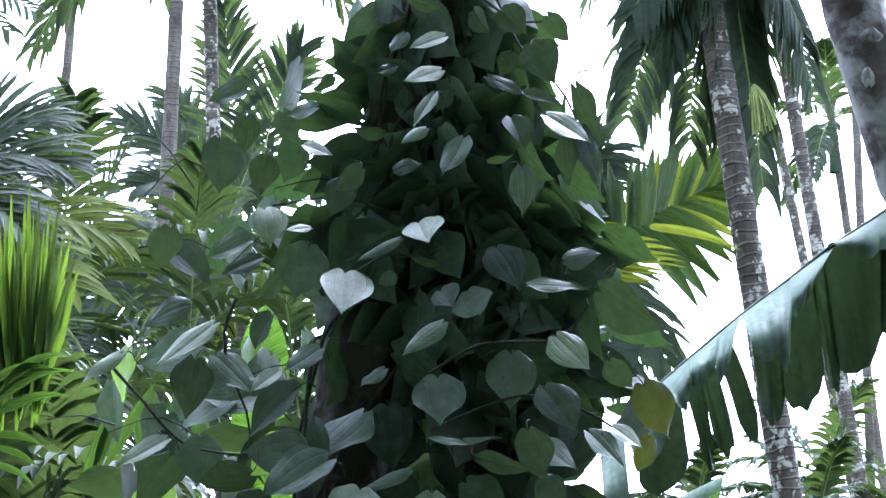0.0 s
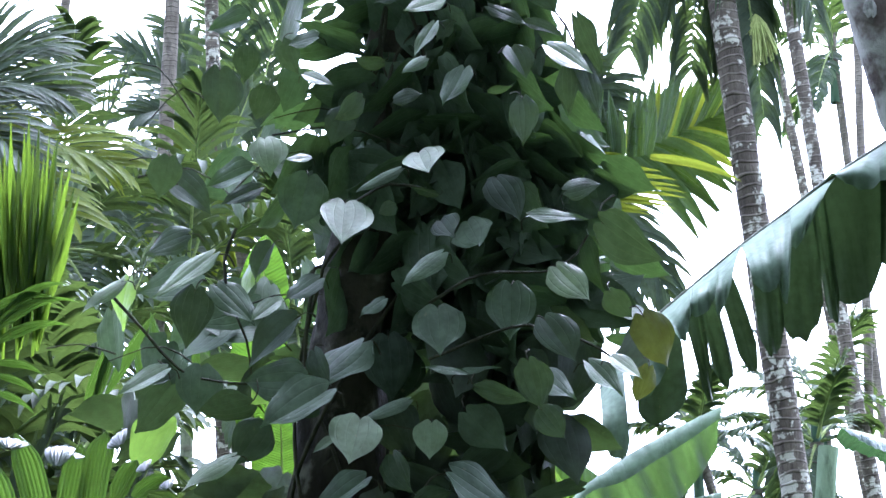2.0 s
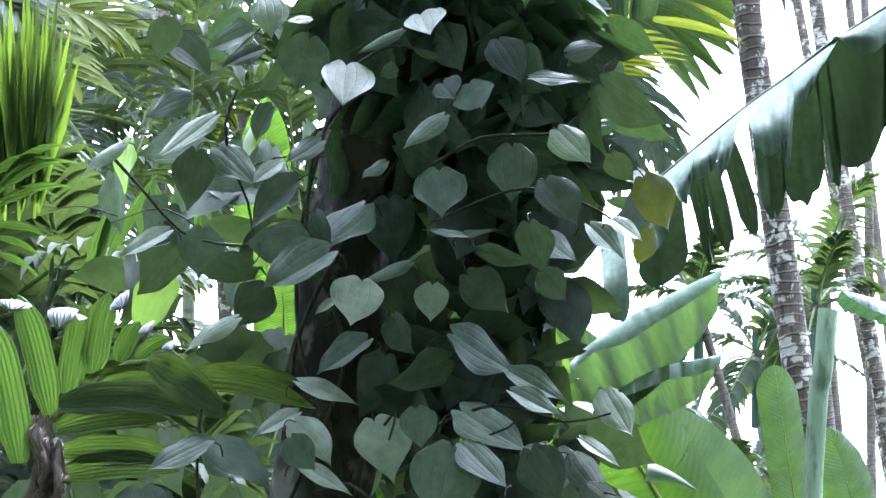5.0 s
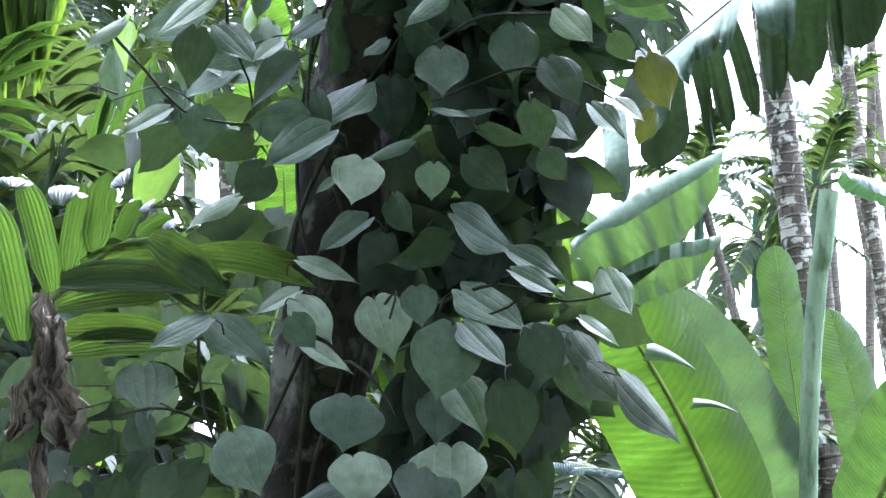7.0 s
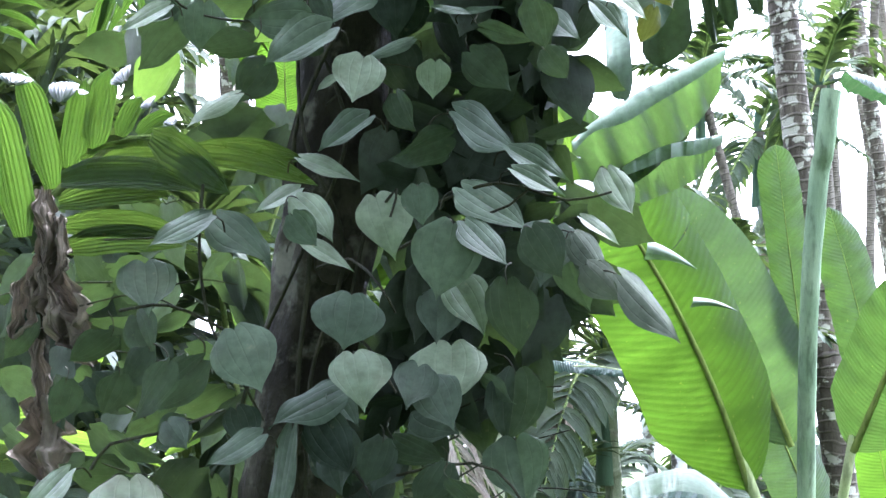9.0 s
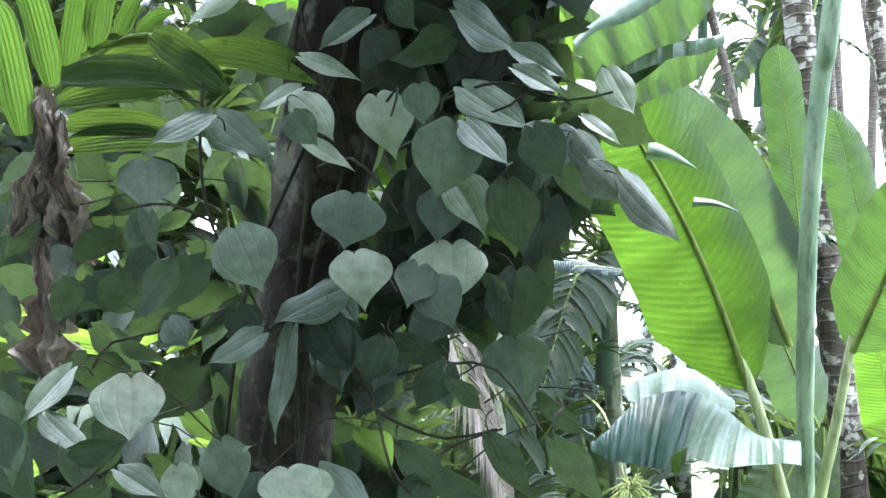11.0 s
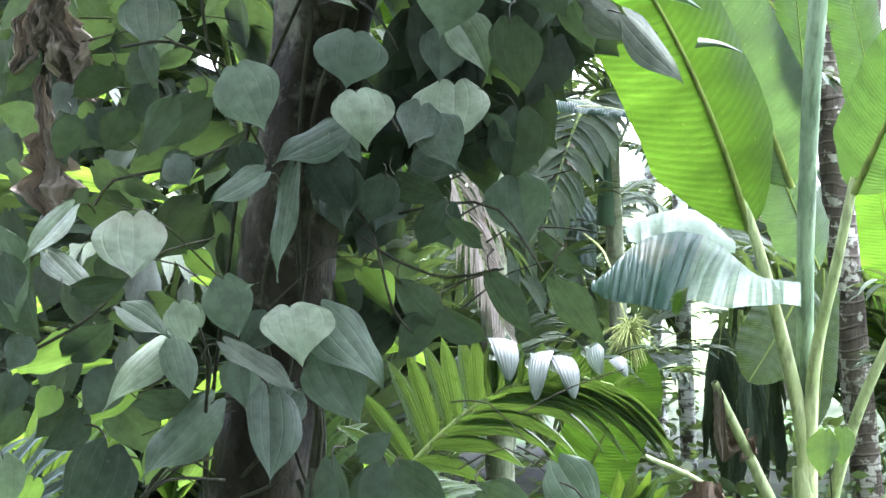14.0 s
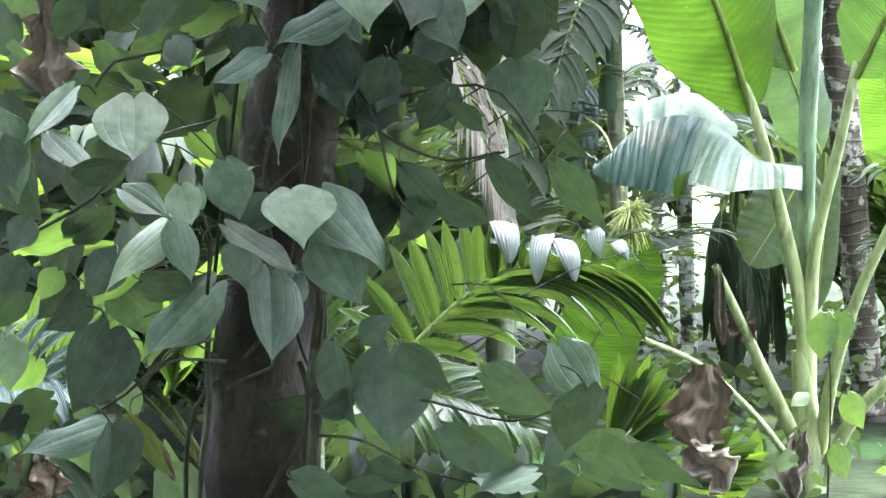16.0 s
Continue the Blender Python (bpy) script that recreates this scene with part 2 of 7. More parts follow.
def bark_material(name, base, second, lichen, lichen_from, ring_gap, ring_dark, scale=1.0, grain=0.25):
    """Trunk skin: mottled base, pale lichen in blotches, and leaf-scar rings where ring_gap is set."""
    mat, nt, skin, out = shader(name)
    place = node(nt, "NewGeometry").outputs["Position"]
    uv = node(nt, "SeparateXYZ", [("Vector", node(nt, "UVMap").outputs[0])])
    fibre = node(nt, "Mapping", [("Vector", place)])
    fibre.inputs["Scale"].default_value = (1, 1, grain)
    streak = noise_tex(nt, 34 * scale, 6, fibre.outputs[0], 0.65)
    broad = noise_tex(nt, 5 * scale, 4, place)
    colour = mix_col(nt, ramp(nt, broad, 0.35, 0.68), base, second)
    colour = mix_col(nt, math_node(nt, "MULTIPLY", ramp(nt, streak, 0.45, 0.68), 0.7), colour, tuple(0.4 * c for c in base))
    blot = math_node(nt, "ADD", math_node(nt, "MULTIPLY", noise_tex(nt, 15 * scale, 5, place, 0.6), 0.75), math_node(nt, "MULTIPLY", noise_tex(nt, 3.1 * scale, 2, place), 0.25))
    colour = mix_col(nt, ramp(nt, blot, lichen_from, lichen_from + (0.05 if ring_gap else 0.13)), colour, lichen)
    height = math_node(nt, "ADD", streak, math_node(nt, "MULTIPLY", blot, 0.6))
    if ring_gap:
        wobble = math_node(nt, "ADD", uv.outputs[1], math_node(nt, "MULTIPLY", noise_tex(nt, 6, 2, place), 0.07))
        ring = ramp(nt, math_node(nt, "PINGPONG", wobble, ring_gap / 2), ring_gap * 0.16, ring_gap * 0.04)
        colour = mix_col(nt, math_node(nt, "MULTIPLY", math_node(nt, "MULTIPLY", ring, 0.6), ramp(nt, noise_tex(nt, 11, 3, place), 0.35, 0.6)), colour, ring_dark)
        height = math_node(nt, "SUBTRACT", height, ring)
    nt.links.new(colour, skin.inputs["Base Color"])
    skin.inputs["Roughness"].default_value = 0.85
    skin.inputs["Specular IOR Level"].default_value = 0.12
    relief = node(nt, "Bump", [("Height", height)], Strength=0.7, Distance=0.012)
    nt.links.new(relief.outputs[0], skin.inputs["Normal"])
    return mat


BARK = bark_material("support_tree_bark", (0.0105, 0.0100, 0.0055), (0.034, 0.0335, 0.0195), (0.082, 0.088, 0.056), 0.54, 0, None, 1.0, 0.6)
BARK_PATCHED = bark_material("mottled_bark", (0.038, 0.030, 0.022), (0.070, 0.058, 0.044), (0.185, 0.19, 0.155), 0.43, 0, None, 0.5, 0.8)
ARECA_TRUNK = bark_material("areca_trunk", (0.046, 0.040, 0.027), (0.090, 0.080, 0.055), (0.27, 0.275, 0.205), 0.52, 0.045, (0.13, 0.122, 0.088), 1.1)
ARECA_TRUNK_WHITE = bark_material("areca_trunk_white_lichen", (0.070, 0.066, 0.05), (0.14, 0.135, 0.105), (0.52, 0.55, 0.47), 0.46, 0.05, (0.30, 0.30, 0.24), 1.1)
ARECA_TRUNK_PLAIN = bark_material("areca_trunk_grey", (0.080, 0.072, 0.050), (0.125, 0.115, 0.082), (0.24, 0.245, 0.19), 0.64, 0.035, (0.055, 0.048, 0.034), 0.8)
GREEN_TRUNK = bark_material("young_areca_trunk", (0.14, 0.165, 0.09), (0.22, 0.25, 0.15), (0.38, 0.40, 0.31), 0.60, 0.16, (0.10, 0.09, 0.06), 1.4)
CROWNSHAFT = bark_material("crownshaft", (0.030, 0.062, 0.034), (0.055, 0.095, 0.05), (0.10, 0.14, 0.09), 0.66, 0, None, 0.6)
STEM = bark_material("vine_stem", (0.022, 0.024, 0.013), (0.042, 0.046, 0.024), (0.09, 0.10, 0.06), 0.64, 0, None, 3.0)
LICHEN = bark_material("lichen_crust", (0.10, 0.105, 0.085), (0.16, 0.165, 0.135), (0.24, 0.245, 0.20), 0.5, 0, None, 2.0)
PETIOLE = bark_material("banana_petiole", (0.27, 0.33, 0.14), (0.37, 0.42, 0.21), (0.48, 0.50, 0.33), 0.62, 0, None, 1.0)
ROLLED = bark_material("rolled_banana_leaf", (0.115, 0.175, 0.095), (0.165, 0.23, 0.13), (0.26, 0.31, 0.21), 0.62, 0, None, 1.0)
RACHIS = bark_material("palm_rachis", (0.13, 0.19, 0.05), (0.20, 0.25, 0.08), (0.30, 0.30, 0.16), 0.64, 0, None, 2.0)
MIDRIB = bark_material("banana_midrib", (0.11, 0.15, 0.03), (0.15, 0.19, 0.045), (0.22, 0.25, 0.10), 0.66, 0, None, 1.0)
BLOSSOM = bark_material("areca_blossom", (0.26, 0.33, 0.09), (0.36, 0.40, 0.14), (0.48, 0.50, 0.24), 0.6, 0, None, 2.0)


def ground_material():
    mat, nt, skin, out = shader("leaf_litter_soil")
    place = node(nt, "NewGeometry").outputs["Position"]
    soil = mix_col(nt, ramp(nt, noise_tex(nt, 7, 6, place), 0.35, 0.65), (0.009, 0.015, 0.005), (0.018, 0.030, 0.010))
    cells = node(nt, "TexVoronoi", [("Vector", place)], Scale=16.0)
    soil = mix_col(nt, 0.2, soil, mix_col(nt, node(nt, "SeparateXYZ", [("Vector", cells.outputs["Color"])]).outputs[0], (0.012, 0.015, 0.007), (0.032, 0.036, 0.018)))
    soil = mix_col(nt, ramp(nt, noise_tex(nt, 1.1, 4, place), 0.5, 0.62), soil, (0.035, 0.075, 0.02))
    far = ramp(nt, node(nt, "SeparateXYZ", [("Vector", place)]).outputs[1], 15.0, 20.0)
    field = mix_col(nt, noise_tex(nt, 0.9, 5, place), (0.05, 0.085, 0.025), (0.10, 0.13, 0.05))
    soil = mix_col(nt, far, soil, field)
    nt.links.new(soil, skin.inputs["Base Color"])
    skin.inputs["Roughness"].default_value = 0.95
    skin.inputs["Specular IOR Level"].default_value = 0.04
    relief = node(nt, "Bump", [("Height", cells.outputs["Distance"])], Strength=0.35, Distance=0.02)
    nt.links.new(relief.outputs[0], skin.inputs["Normal"])
    return mat


SOIL = ground_material()


# ---- mesh helpers ----
class Shape:
    """Vertices, faces and blade coordinates collected for one mesh."""

    def __init__(self):
        self.verts, self.faces, self.uvs, self.slots = [], [], [], []

    def sheet(self, rows, uvs, slot=0):
        start, wide = len(self.verts), len(rows[0])
        for row, uv_row in zip(rows, uvs):
            self.verts.extend(tuple(p) for p in row)
            self.uvs.extend(uv_row)
        for i in range(len(rows) - 1):
            for j in range(wide - 1):
                k = start + i * wide + j
                self.faces.append((k, k + 1, k + wide + 1, k + wide))
                self.slots.append(slot)

    def mesh(self, name, *materials):
        me = bpy.data.meshes.new(name)
        me.from_pydata(self.verts, [], self.faces)
        for m in materials:
            me.materials.append(m)
        layer = me.uv_layers.new(name="UVMap")
        corner = np.empty(len(me.loops), dtype=np.int32)
        me.loops.foreach_get("vertex_index", corner)
        layer.data.foreach_set("uv", np.array(self.uvs, dtype=np.float32)[corner].ravel())
        me.polygons.foreach_set("use_smooth", np.ones(len(me.polygons), dtype=bool))
        if any(self.slots):
            me.polygons.foreach_set("material_index", np.array(self.slots, dtype=np.int32))
        me.update()
        return me


def thing(name, base, label, category, group=""):
    ob = new(name)
    ob.empty_display_size = 0.1
    ob.location = base
    return tagged(ob, label, category, group)


def hang(ob, parent, basis=None):
    """Make ob, laid out in world places, a part of parent."""
    ob.parent = parent
    if parent.data is None:
        ob.matrix_parent_inverse = Matrix.Translation(-Vector(parent.location))
    if basis is not None:
        ob.matrix_basis = basis
    return ob


def part(name, shape, material, parent, label=""):
    me = shape.mesh(name, material) if isinstance(shape, Shape) else shape
    return tagged(hang(new(name, me), parent), label)


def smooth_line(points, step=0.05):
    """A round curve through the points, with evenly spread places."""
    pts = [Vector(p) for p in points]
    if len(pts) == 2:
        n = max(2, int((pts[1] - pts[0]).length / step))
        return [pts[0].lerp(pts[1], i / n) for i in range(n + 1)]
    pts = [2 * pts[0] - pts[1], *pts, 2 * pts[-1] - pts[-2]]
    out = []
    for i in range(1, len(pts) - 2):
        p0, p1, p2, p3 = pts[i - 1:i + 3]
        n = max(2, int((p2 - p1).length / step))
        for k in range(n):
            t = k / n
            out.append(0.5 * (2 * p1 + (p2 - p0) * t + (2 * p0 - 5 * p1 + 4 * p2 - p3) * t * t + (3 * p1 - p0 - 3 * p2 + p3) * t ** 3))
    return out + [pts[-2]]


def tube(shape, points, r0, r1, seg=8, step=0.05, lumpy=0.0, ring=0.0, squash=1.0, slot=0, power=1.0):
    """A tapering limb along a round curve; ring: spacing of raised scars; lumpy: uneven girth."""
    line = smooth_line(points, step)
    rows, uvs, run = [], [], 0.0
    for i, p in enumerate(line):
        t = (line[min(i + 1, len(line) - 1)] - line[max(i - 1, 0)]).normalized()
        side = t.cross(Vector((0, 1, 0.01))).normalized()
        front = side.cross(t).normalized()
        f = i / (len(line) - 1)
        r = r0 + (r1 - r0) * f ** power
        if ring:
            r *= 1 + 0.028 * max(0.0, math.cos(2 * math.pi * run / ring)) ** 6
        row = []
        for k in range(seg + 1):
            a = 2 * math.pi * (k % seg) / seg
            spot = (p + side * math.cos(a) * 0.3 + front * math.sin(a) * 0.3) * 3.2 / max(0.3, 8 * r0)
            q = r * (1 + lumpy * (noise.noise(spot) + 0.4 * noise.noise(spot * 3.7)))
            row.append(p + side * q * math.cos(a) + front * q * squash * math.sin(a))
        rows.append(row)
        uvs.append([(k / seg, run) for k in range(seg + 1)])
        if i + 1 < len(line):
            run += (line[i + 1] - p).length
    shape.sheet(rows, uvs, slot)
    return line


# ---- pepper leaves ----
HEART = ((0, 0.25), (0.05, 0.365), (0.15, 0.465), (0.3, 0.5), (0.45, 0.47), (0.6, 0.385), (0.74, 0.255), (0.84, 0.135), (0.91, 0.055), (0.96, 0.02), (1, 0.0))


def heart_half(u):
    for (u0, h0), (u1, h1) in zip(HEART, HEART[1:]):
        if u <= u1:
            f = (u - u0) / (u1 - u0)
            return h0 + (h1 - h0) * f
    return 0.0


def heart_rows(rnd, nu=15, ns=12, fold=0.15, curl=0.12, wave=0.03, skew=0.0, quilt=0.0, arch=0.25, cup=0.0):
    """A heart blade one unit long: folded on its midrib, pillowed between the arching veins, with a drooping point."""
    rows, uvs = [], []
    phase = rnd.uniform(0, 6)
    for i in range(nu + 1):
        u = (i / nu) ** 0.9
        row, uv = [], []
        for j in range(ns + 1):
            s = 2 * j / ns - 1
            x = s * heart_half(u) * (1 + skew * s)
            y = u - 0.10 * math.sin(math.pi * min(1, abs(s))) ** 0.8 * (1 - u) ** 4 + skew * 0.3 * u * u * (1 - u)
            z = fold * abs(x) - curl * u * u - arch * x * x + cup * (u - 0.4) ** 2
            z += wave * math.sin(9 * u + phase + (1.3 if s > 0 else 0)) * abs(s) ** 2
            z += quilt * abs(math.sin(math.pi * abs(s) / 0.38)) * min(1, 4 * (1 - u)) * min(1, 0.3 + 3 * u)
            row.append(Vector((x + skew * 0.5 * u * u, y, z)))
            uv.append((j / ns, u))
        rows.append(row)
        uvs.append(uv)
    return rows, uvs


def leaf_mesh(name, rnd, material):
    sh = Shape()
    sh.sheet(*heart_rows(rnd, 18, 22, fold=rnd.uniform(-0.12, 0.42), curl=rnd.uniform(-0.04, 0.3), wave=rnd.uniform(0.015, 0.055), skew=rnd.uniform(-0.14, 0.14), quilt=rnd.uniform(0.003, 0.006), arch=rnd.uniform(0.1, 0.6), cup=rnd.uniform(-0.15, 0.2)))
    bend = rnd.uniform(-0.12, 0.12)
    tube(sh, [(0, 0.02, -0.004), (bend * 0.4, -0.1, -0.06), (bend, -0.2, -0.2), (bend * 1.5, -0.2, -0.45)], 0.012, 0.016, 5, 0.12, slot=1)
    return sh.mesh(name, material, STEM)


rnd = random.Random(11)
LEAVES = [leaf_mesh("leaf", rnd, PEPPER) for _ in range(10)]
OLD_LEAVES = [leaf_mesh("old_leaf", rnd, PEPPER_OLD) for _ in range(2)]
SKYLIT_LEAVES = [leaf_mesh("skylit_leaf", rnd, PEPPER_SKYLIT) for _ in range(5)]
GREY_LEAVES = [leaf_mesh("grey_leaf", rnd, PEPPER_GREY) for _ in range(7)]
LIME_LEAVES = [leaf_mesh("lime_leaf", rnd, PEPPER_LIME) for _ in range(3)]
WORN_LEAVES = [leaf_mesh("worn_leaf", rnd, PEPPER_WORN) for _ in range(2)]


def blade_frame(base, tip, width, roll):
    """Axes of a blade from base to tip that shows its upper face to the garden path, turned by roll about its length."""
    base, tip = Vector(base), Vector(tip)
    run = tip - base
    ahead = run.normalized()
    wide = ahead.cross(base - Vector((0, 0, EYE))).normalized()
    wide = Matrix.Rotation(radians(roll), 3, ahead) @ wide
    face = wide.cross(ahead)
    if face.dot(base - Vector((0, 0, EYE))) > 0:
        wide, face = -wide, -face
    return base, ahead, wide, face, run.length


def pepper(base, tip, width, roll, look_of=""):
    """A vine leaf from base to tip; a blade seen narrow is turned on its length towards the sky, one seen short points its tip outwards."""
    base, tip, eye = Vector(base), Vector(tip), Vector((0, 0, EYE))
    seen_wide = width * math.cos(radians(roll))
    view = (base - eye).normalized()
    run = tip - base
    across = (run - view * run.dot(view)).length
    aspect = leaf_pick.uniform(0.80, 0.94)
    if seen_wide > aspect * across:
        reach = min(0.09, math.sqrt(max(0.0, (seen_wide / aspect) ** 2 - across * across)))
        tip = base + (run - view * run.dot(view)) - view * reach
        true_wide, turn = seen_wide, 0.0
    else:
        turn = math.acos(max(0.6 if look_of else 0.72, min(1.0, seen_wide / (aspect * run.length))))
        true_wide = seen_wide / math.cos(turn)
    run = tip - base
    ahead = run.normalized()
    flat = ahead.cross(view).normalized()
    high = base.z > 2.1 and high_pick.random() < 0.45
    best = None
    for way in (-1, 1):
        wide = Matrix.Rotation(way * turn, 3, ahead) @ flat
        face = wide.cross(ahead)
        if face.dot(view) > 0:
            wide, face = -wide, -face
        if best is None or (face.z > best[1].z) == (look_of in ("skylit", "grey", "worn") or high):
            best = (wide, face)
    wide, face = best
    # look_of also picks how lit or backlit the leaf is painted.
    meshes = {"old": OLD_LEAVES, "young": LIME_LEAVES, "worn": WORN_LEAVES, "skylit": SKYLIT_LEAVES, "grey": GREY_LEAVES}.get(look_of, LEAVES)
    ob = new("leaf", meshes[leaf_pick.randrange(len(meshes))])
    m = Matrix((wide * true_wide, ahead * run.length, face * 0.5 * (run.length + true_wide))).transposed().to_4x4()
    m.translation = base
    hang(ob, vine, m)
    if look_of:
        tagged(ob, {"old": "yellowing leaf with brown edges", "young": "bright green leaf painted as backlit", "skylit": "full-grown leaf toned as lit by the sky", "grey": "full-grown leaf toned as half lit"}.get(look_of, "pale worn leaf with torn edges"))
    return ob


leaf_pick = random.Random(5)
high_pick = random.Random(8)


# ---- palm fronds and banana leaves ----
def leaflet(sh, p, d, length, width, face, droop, fine=True, tip=0.5, fold=2.0, root=0.22):
    """One pleated palm leaflet that leaves p along d and sags."""
    wide = d.cross(face).normalized()
    nt_, cols = (14, 7) if fine else (5, 3)
    rows, uvs = [], []
    ahead, q = d.copy(), Vector(p)
    for i in range(nt_ + 1):
        t = i / nt_
        up = wide.cross(ahead).normalized()
        w = 0.5 * width * min(1, root + 2.4 * t) * (1 - max(0, (t - tip) / (1 - tip)) ** 1.7)
        row = []
        for j in range(cols):
            s = 2 * j / (cols - 1) - 1
            pleat = (0.16 if j % 2 else -0.05) if fine else 0
            row.append(q + wide * w * s + up * w * ((0.5 if fine else 0.28) * abs(s) + pleat))
        rows.append(row)
        uvs.append([(j / (cols - 1), t) for j in range(cols)])
        q = q + ahead * (length / nt_)
        if t > fold:
            ahead = ahead.lerp(Vector((0.06, -0.68, -0.73)), 0.7).normalized()
        ahead = (ahead + Vector((0, 0, -1)) * droop * (0.35 + 1.3 * t) * 2 / nt_).normalized()
    sh.sheet(rows, uvs)


def frond(parent, base, tip, rise, length, width, n, hint=(0, -0.6, 1), spread=(70, 25), droop=0.5, vee=0.35, material=None, fine=False, pieces=False, sides=(-1, 1), stalk=0.12, thick=0.012, seed=1, name="frond", label=""):
    """A feather palm leaf: an arching rachis with leaflets on both sides."""
    rn = random.Random(seed)
    base, tip = Vector(base), Vector(tip)
    mid = (base + tip) / 2 + Vector((0, 0, rise))
    at = lambda s: base * (1 - s) ** 2 + mid * 2 * s * (1 - s) + tip * s * s
    rachis = Shape()
    tube(rachis, [at(k / 8) for k in range(9)], thick, thick * 0.25, 6, 0.08)
    material = material or ARECA_STUFF
    whole = part(name, rachis, RACHIS, parent, label)
    sh = Shape()
    for side in sides:
        for i in range(n):
            s = stalk + (1 - stalk) * (i + 0.5 + rn.uniform(-0.25, 0.25)) / n
            t = (at(min(1, s + 0.02)) - at(s - 0.02)).normalized()
            across = t.cross(Vector(hint)).normalized() * side
            face = (across.cross(t) * side).normalized()
            a = radians(spread[0] + (spread[1] - spread[0]) * s + rn.uniform(-6, 6))
            d = (t * math.cos(a) + across * math.sin(a) + face * (vee + rn.uniform(-0.12, 0.12))).normalized()
            size = (0.5 + 0.5 * math.sin(math.pi * min(1, 0.18 + 0.8 * s))) * rn.uniform(0.88, 1.08)
            if pieces:
                sh = Shape()
            leaflet(sh, at(s), d, length * size, width * rn.uniform(0.85, 1.15), face, droop * rn.uniform(0.6, 1.4), fine, rn.uniform(0.4, 0.75), 2.0, 0.5)
            if pieces:
                part("leaflet", sh, material, whole)
    if not pieces:
        tagged(part("leaf_blade", sh, material, whole), kind="stuff")
    return whole


def single(parent, base, tip, width, roll, droop=0.3, material=None, end=0.55, fold=2.0, root=0.22):
    """A broad leaflet of its own from base towards tip."""
    base, ahead, wide, face, length = blade_frame(base, tip, width, roll)
    lift = (ahead + Vector((0, 0, 1)) * droop * 0.55).normalized()
    sh = Shape()
    leaflet(sh, base, lift, length * (1 + 0.12 * droop) * (1.42 if fold < 1 else 1), width, face, droop, True, end, fold, root)
    return part("leaflet", sh, material or ARECA, parent)


def folded_end(parent, base, tip, width, roll):
    """The creased end of a leaflet that hangs over, paler side out."""
    base, ahead, wide, face, length = blade_frame(base, tip, width, roll)
    rows, uvs = [], []
    for i in range(7):
        v = i / 6
        w = 0.5 * width * (1 - 0.82 * v ** 2.6)
        row = []
        for j in range(9):
            u = j / 4 - 1
            p = base + ahead * length * (v - 0.05 * v * v * abs(u)) + wide * w * u
            row.append(p + face * (0.12 * width * (1 - u * u) - 0.25 * length * (1 - v) ** 3 + (0.035 * width if j % 2 else 0)))
        rows.append(row)
        uvs.append([(j / 8, v) for j in range(9)])
    sh = Shape()
    sh.sheet(rows, uvs)
    return part("leaflet_end", sh, ARECA_BENT, parent)


def banana_leaf(parent, base, tip, bow, width, face, droop=0.3, tears=(0, 0), material=None, seed=1, rib=0.014, fat=0.5, label="", start=0.0, pleat=0.0, lobes=(1, 1), first=(0, 0), pale=None):
    """A banana blade on an arching midrib; droop bends both halves away from face, tears split them into strips."""
    rn = random.Random(seed)
    base, tip, face = Vector(base), Vector(tip), Vector(face).normalized()
    mid = (base + tip) / 2 + Vector(bow)
    at = lambda s: base * (1 - s) ** 2 + mid * 2 * s * (1 - s) + tip * s * s
    spine = Shape()
    tube(spine, [at(k / 10) for k in range(11)], rib, rib * 0.2, 8, 0.06)
    halves = {-1: Shape(), 1: Shape()}
    cols = 9
    droops = droop if isinstance(droop, tuple) else (droop, droop)
    for side, rips, lobe, bend, lead in ((-1, tears[0], lobes[0], droops[0], first[0]), (1, tears[1], lobes[1], droops[1], first[1])):
        cuts = [start] + sorted(rn.uniform(0.38, 0.95) for _ in range(rips)) + [1.0]
        for u0, u1 in zip(cuts, cuts[1:]):
            sag, short = bend * rn.uniform(0.8, 1.25) if rips else bend, rn.uniform(0.82, 1.0) if rips else 1
            nr = max(3, int((u1 - u0) * 60))
            gap = 0.006 if rips else 0
            rows, uvs = [], []
            for i in range(nr + 1):
                u = u0 + (u1 - u0) * i / nr
                t = (at(min(1, u + 0.01)) - at(u - 0.01)).normalized()
                across = t.cross(face).normalized() * side
                out_ = face - t * face.dot(t)
                h = 0.5 * width * min(1, max(0.0, (u - start) / 0.16)) ** 0.55 * max(0.0, 1 - max(0, (u - fat) / (1 - fat)) ** 2.0) ** 0.75 * lobe * short
                edge = gap * (1 if i == 0 else -1 if i == nr else 0)
                row, reach, fall = [], 0.0, 0.0
                for j in range(cols):
                    s = j / (cols - 1)
                    turn = lead + sag * s * 1.5
                    if j:
                        reach += h * math.cos(turn) / (cols - 1)
                        fall += h * math.sin(turn) / (cols - 1)
                    ripple = 0.012 * s * noise.noise(Vector((u * 14, side * 3 + s, seed))) + 0.0015 * s * math.sin(u * 90 + seed) + pleat * s * (math.sin(u * 34) + 0.6 * math.sin(u * 57 + 1))
                    row.append(at(u) + t * (edge * s + 0.18 * h * s * s) + across * reach + out_ * (ripple - fall + 0.10 * h * s * (1 - s)))
                rows.append(row)
                uvs.append([(0.5 + 0.5 * side * j / (cols - 1), u) for j in range(cols)])
            halves[side].sheet(rows, uvs)
    leaf = None
    for side in (-1, 1):
        half = part("leaf_blade", halves[side], (BANANA_WAXY if width < 0.6 else BANANA_PALE) if side == pale else material or BANANA, leaf or parent, "" if leaf else label)
        leaf = leaf or half
    part("midrib", spine, PETIOLE if material is BANANA_WAXY else MIDRIB, leaf)
    return leaf


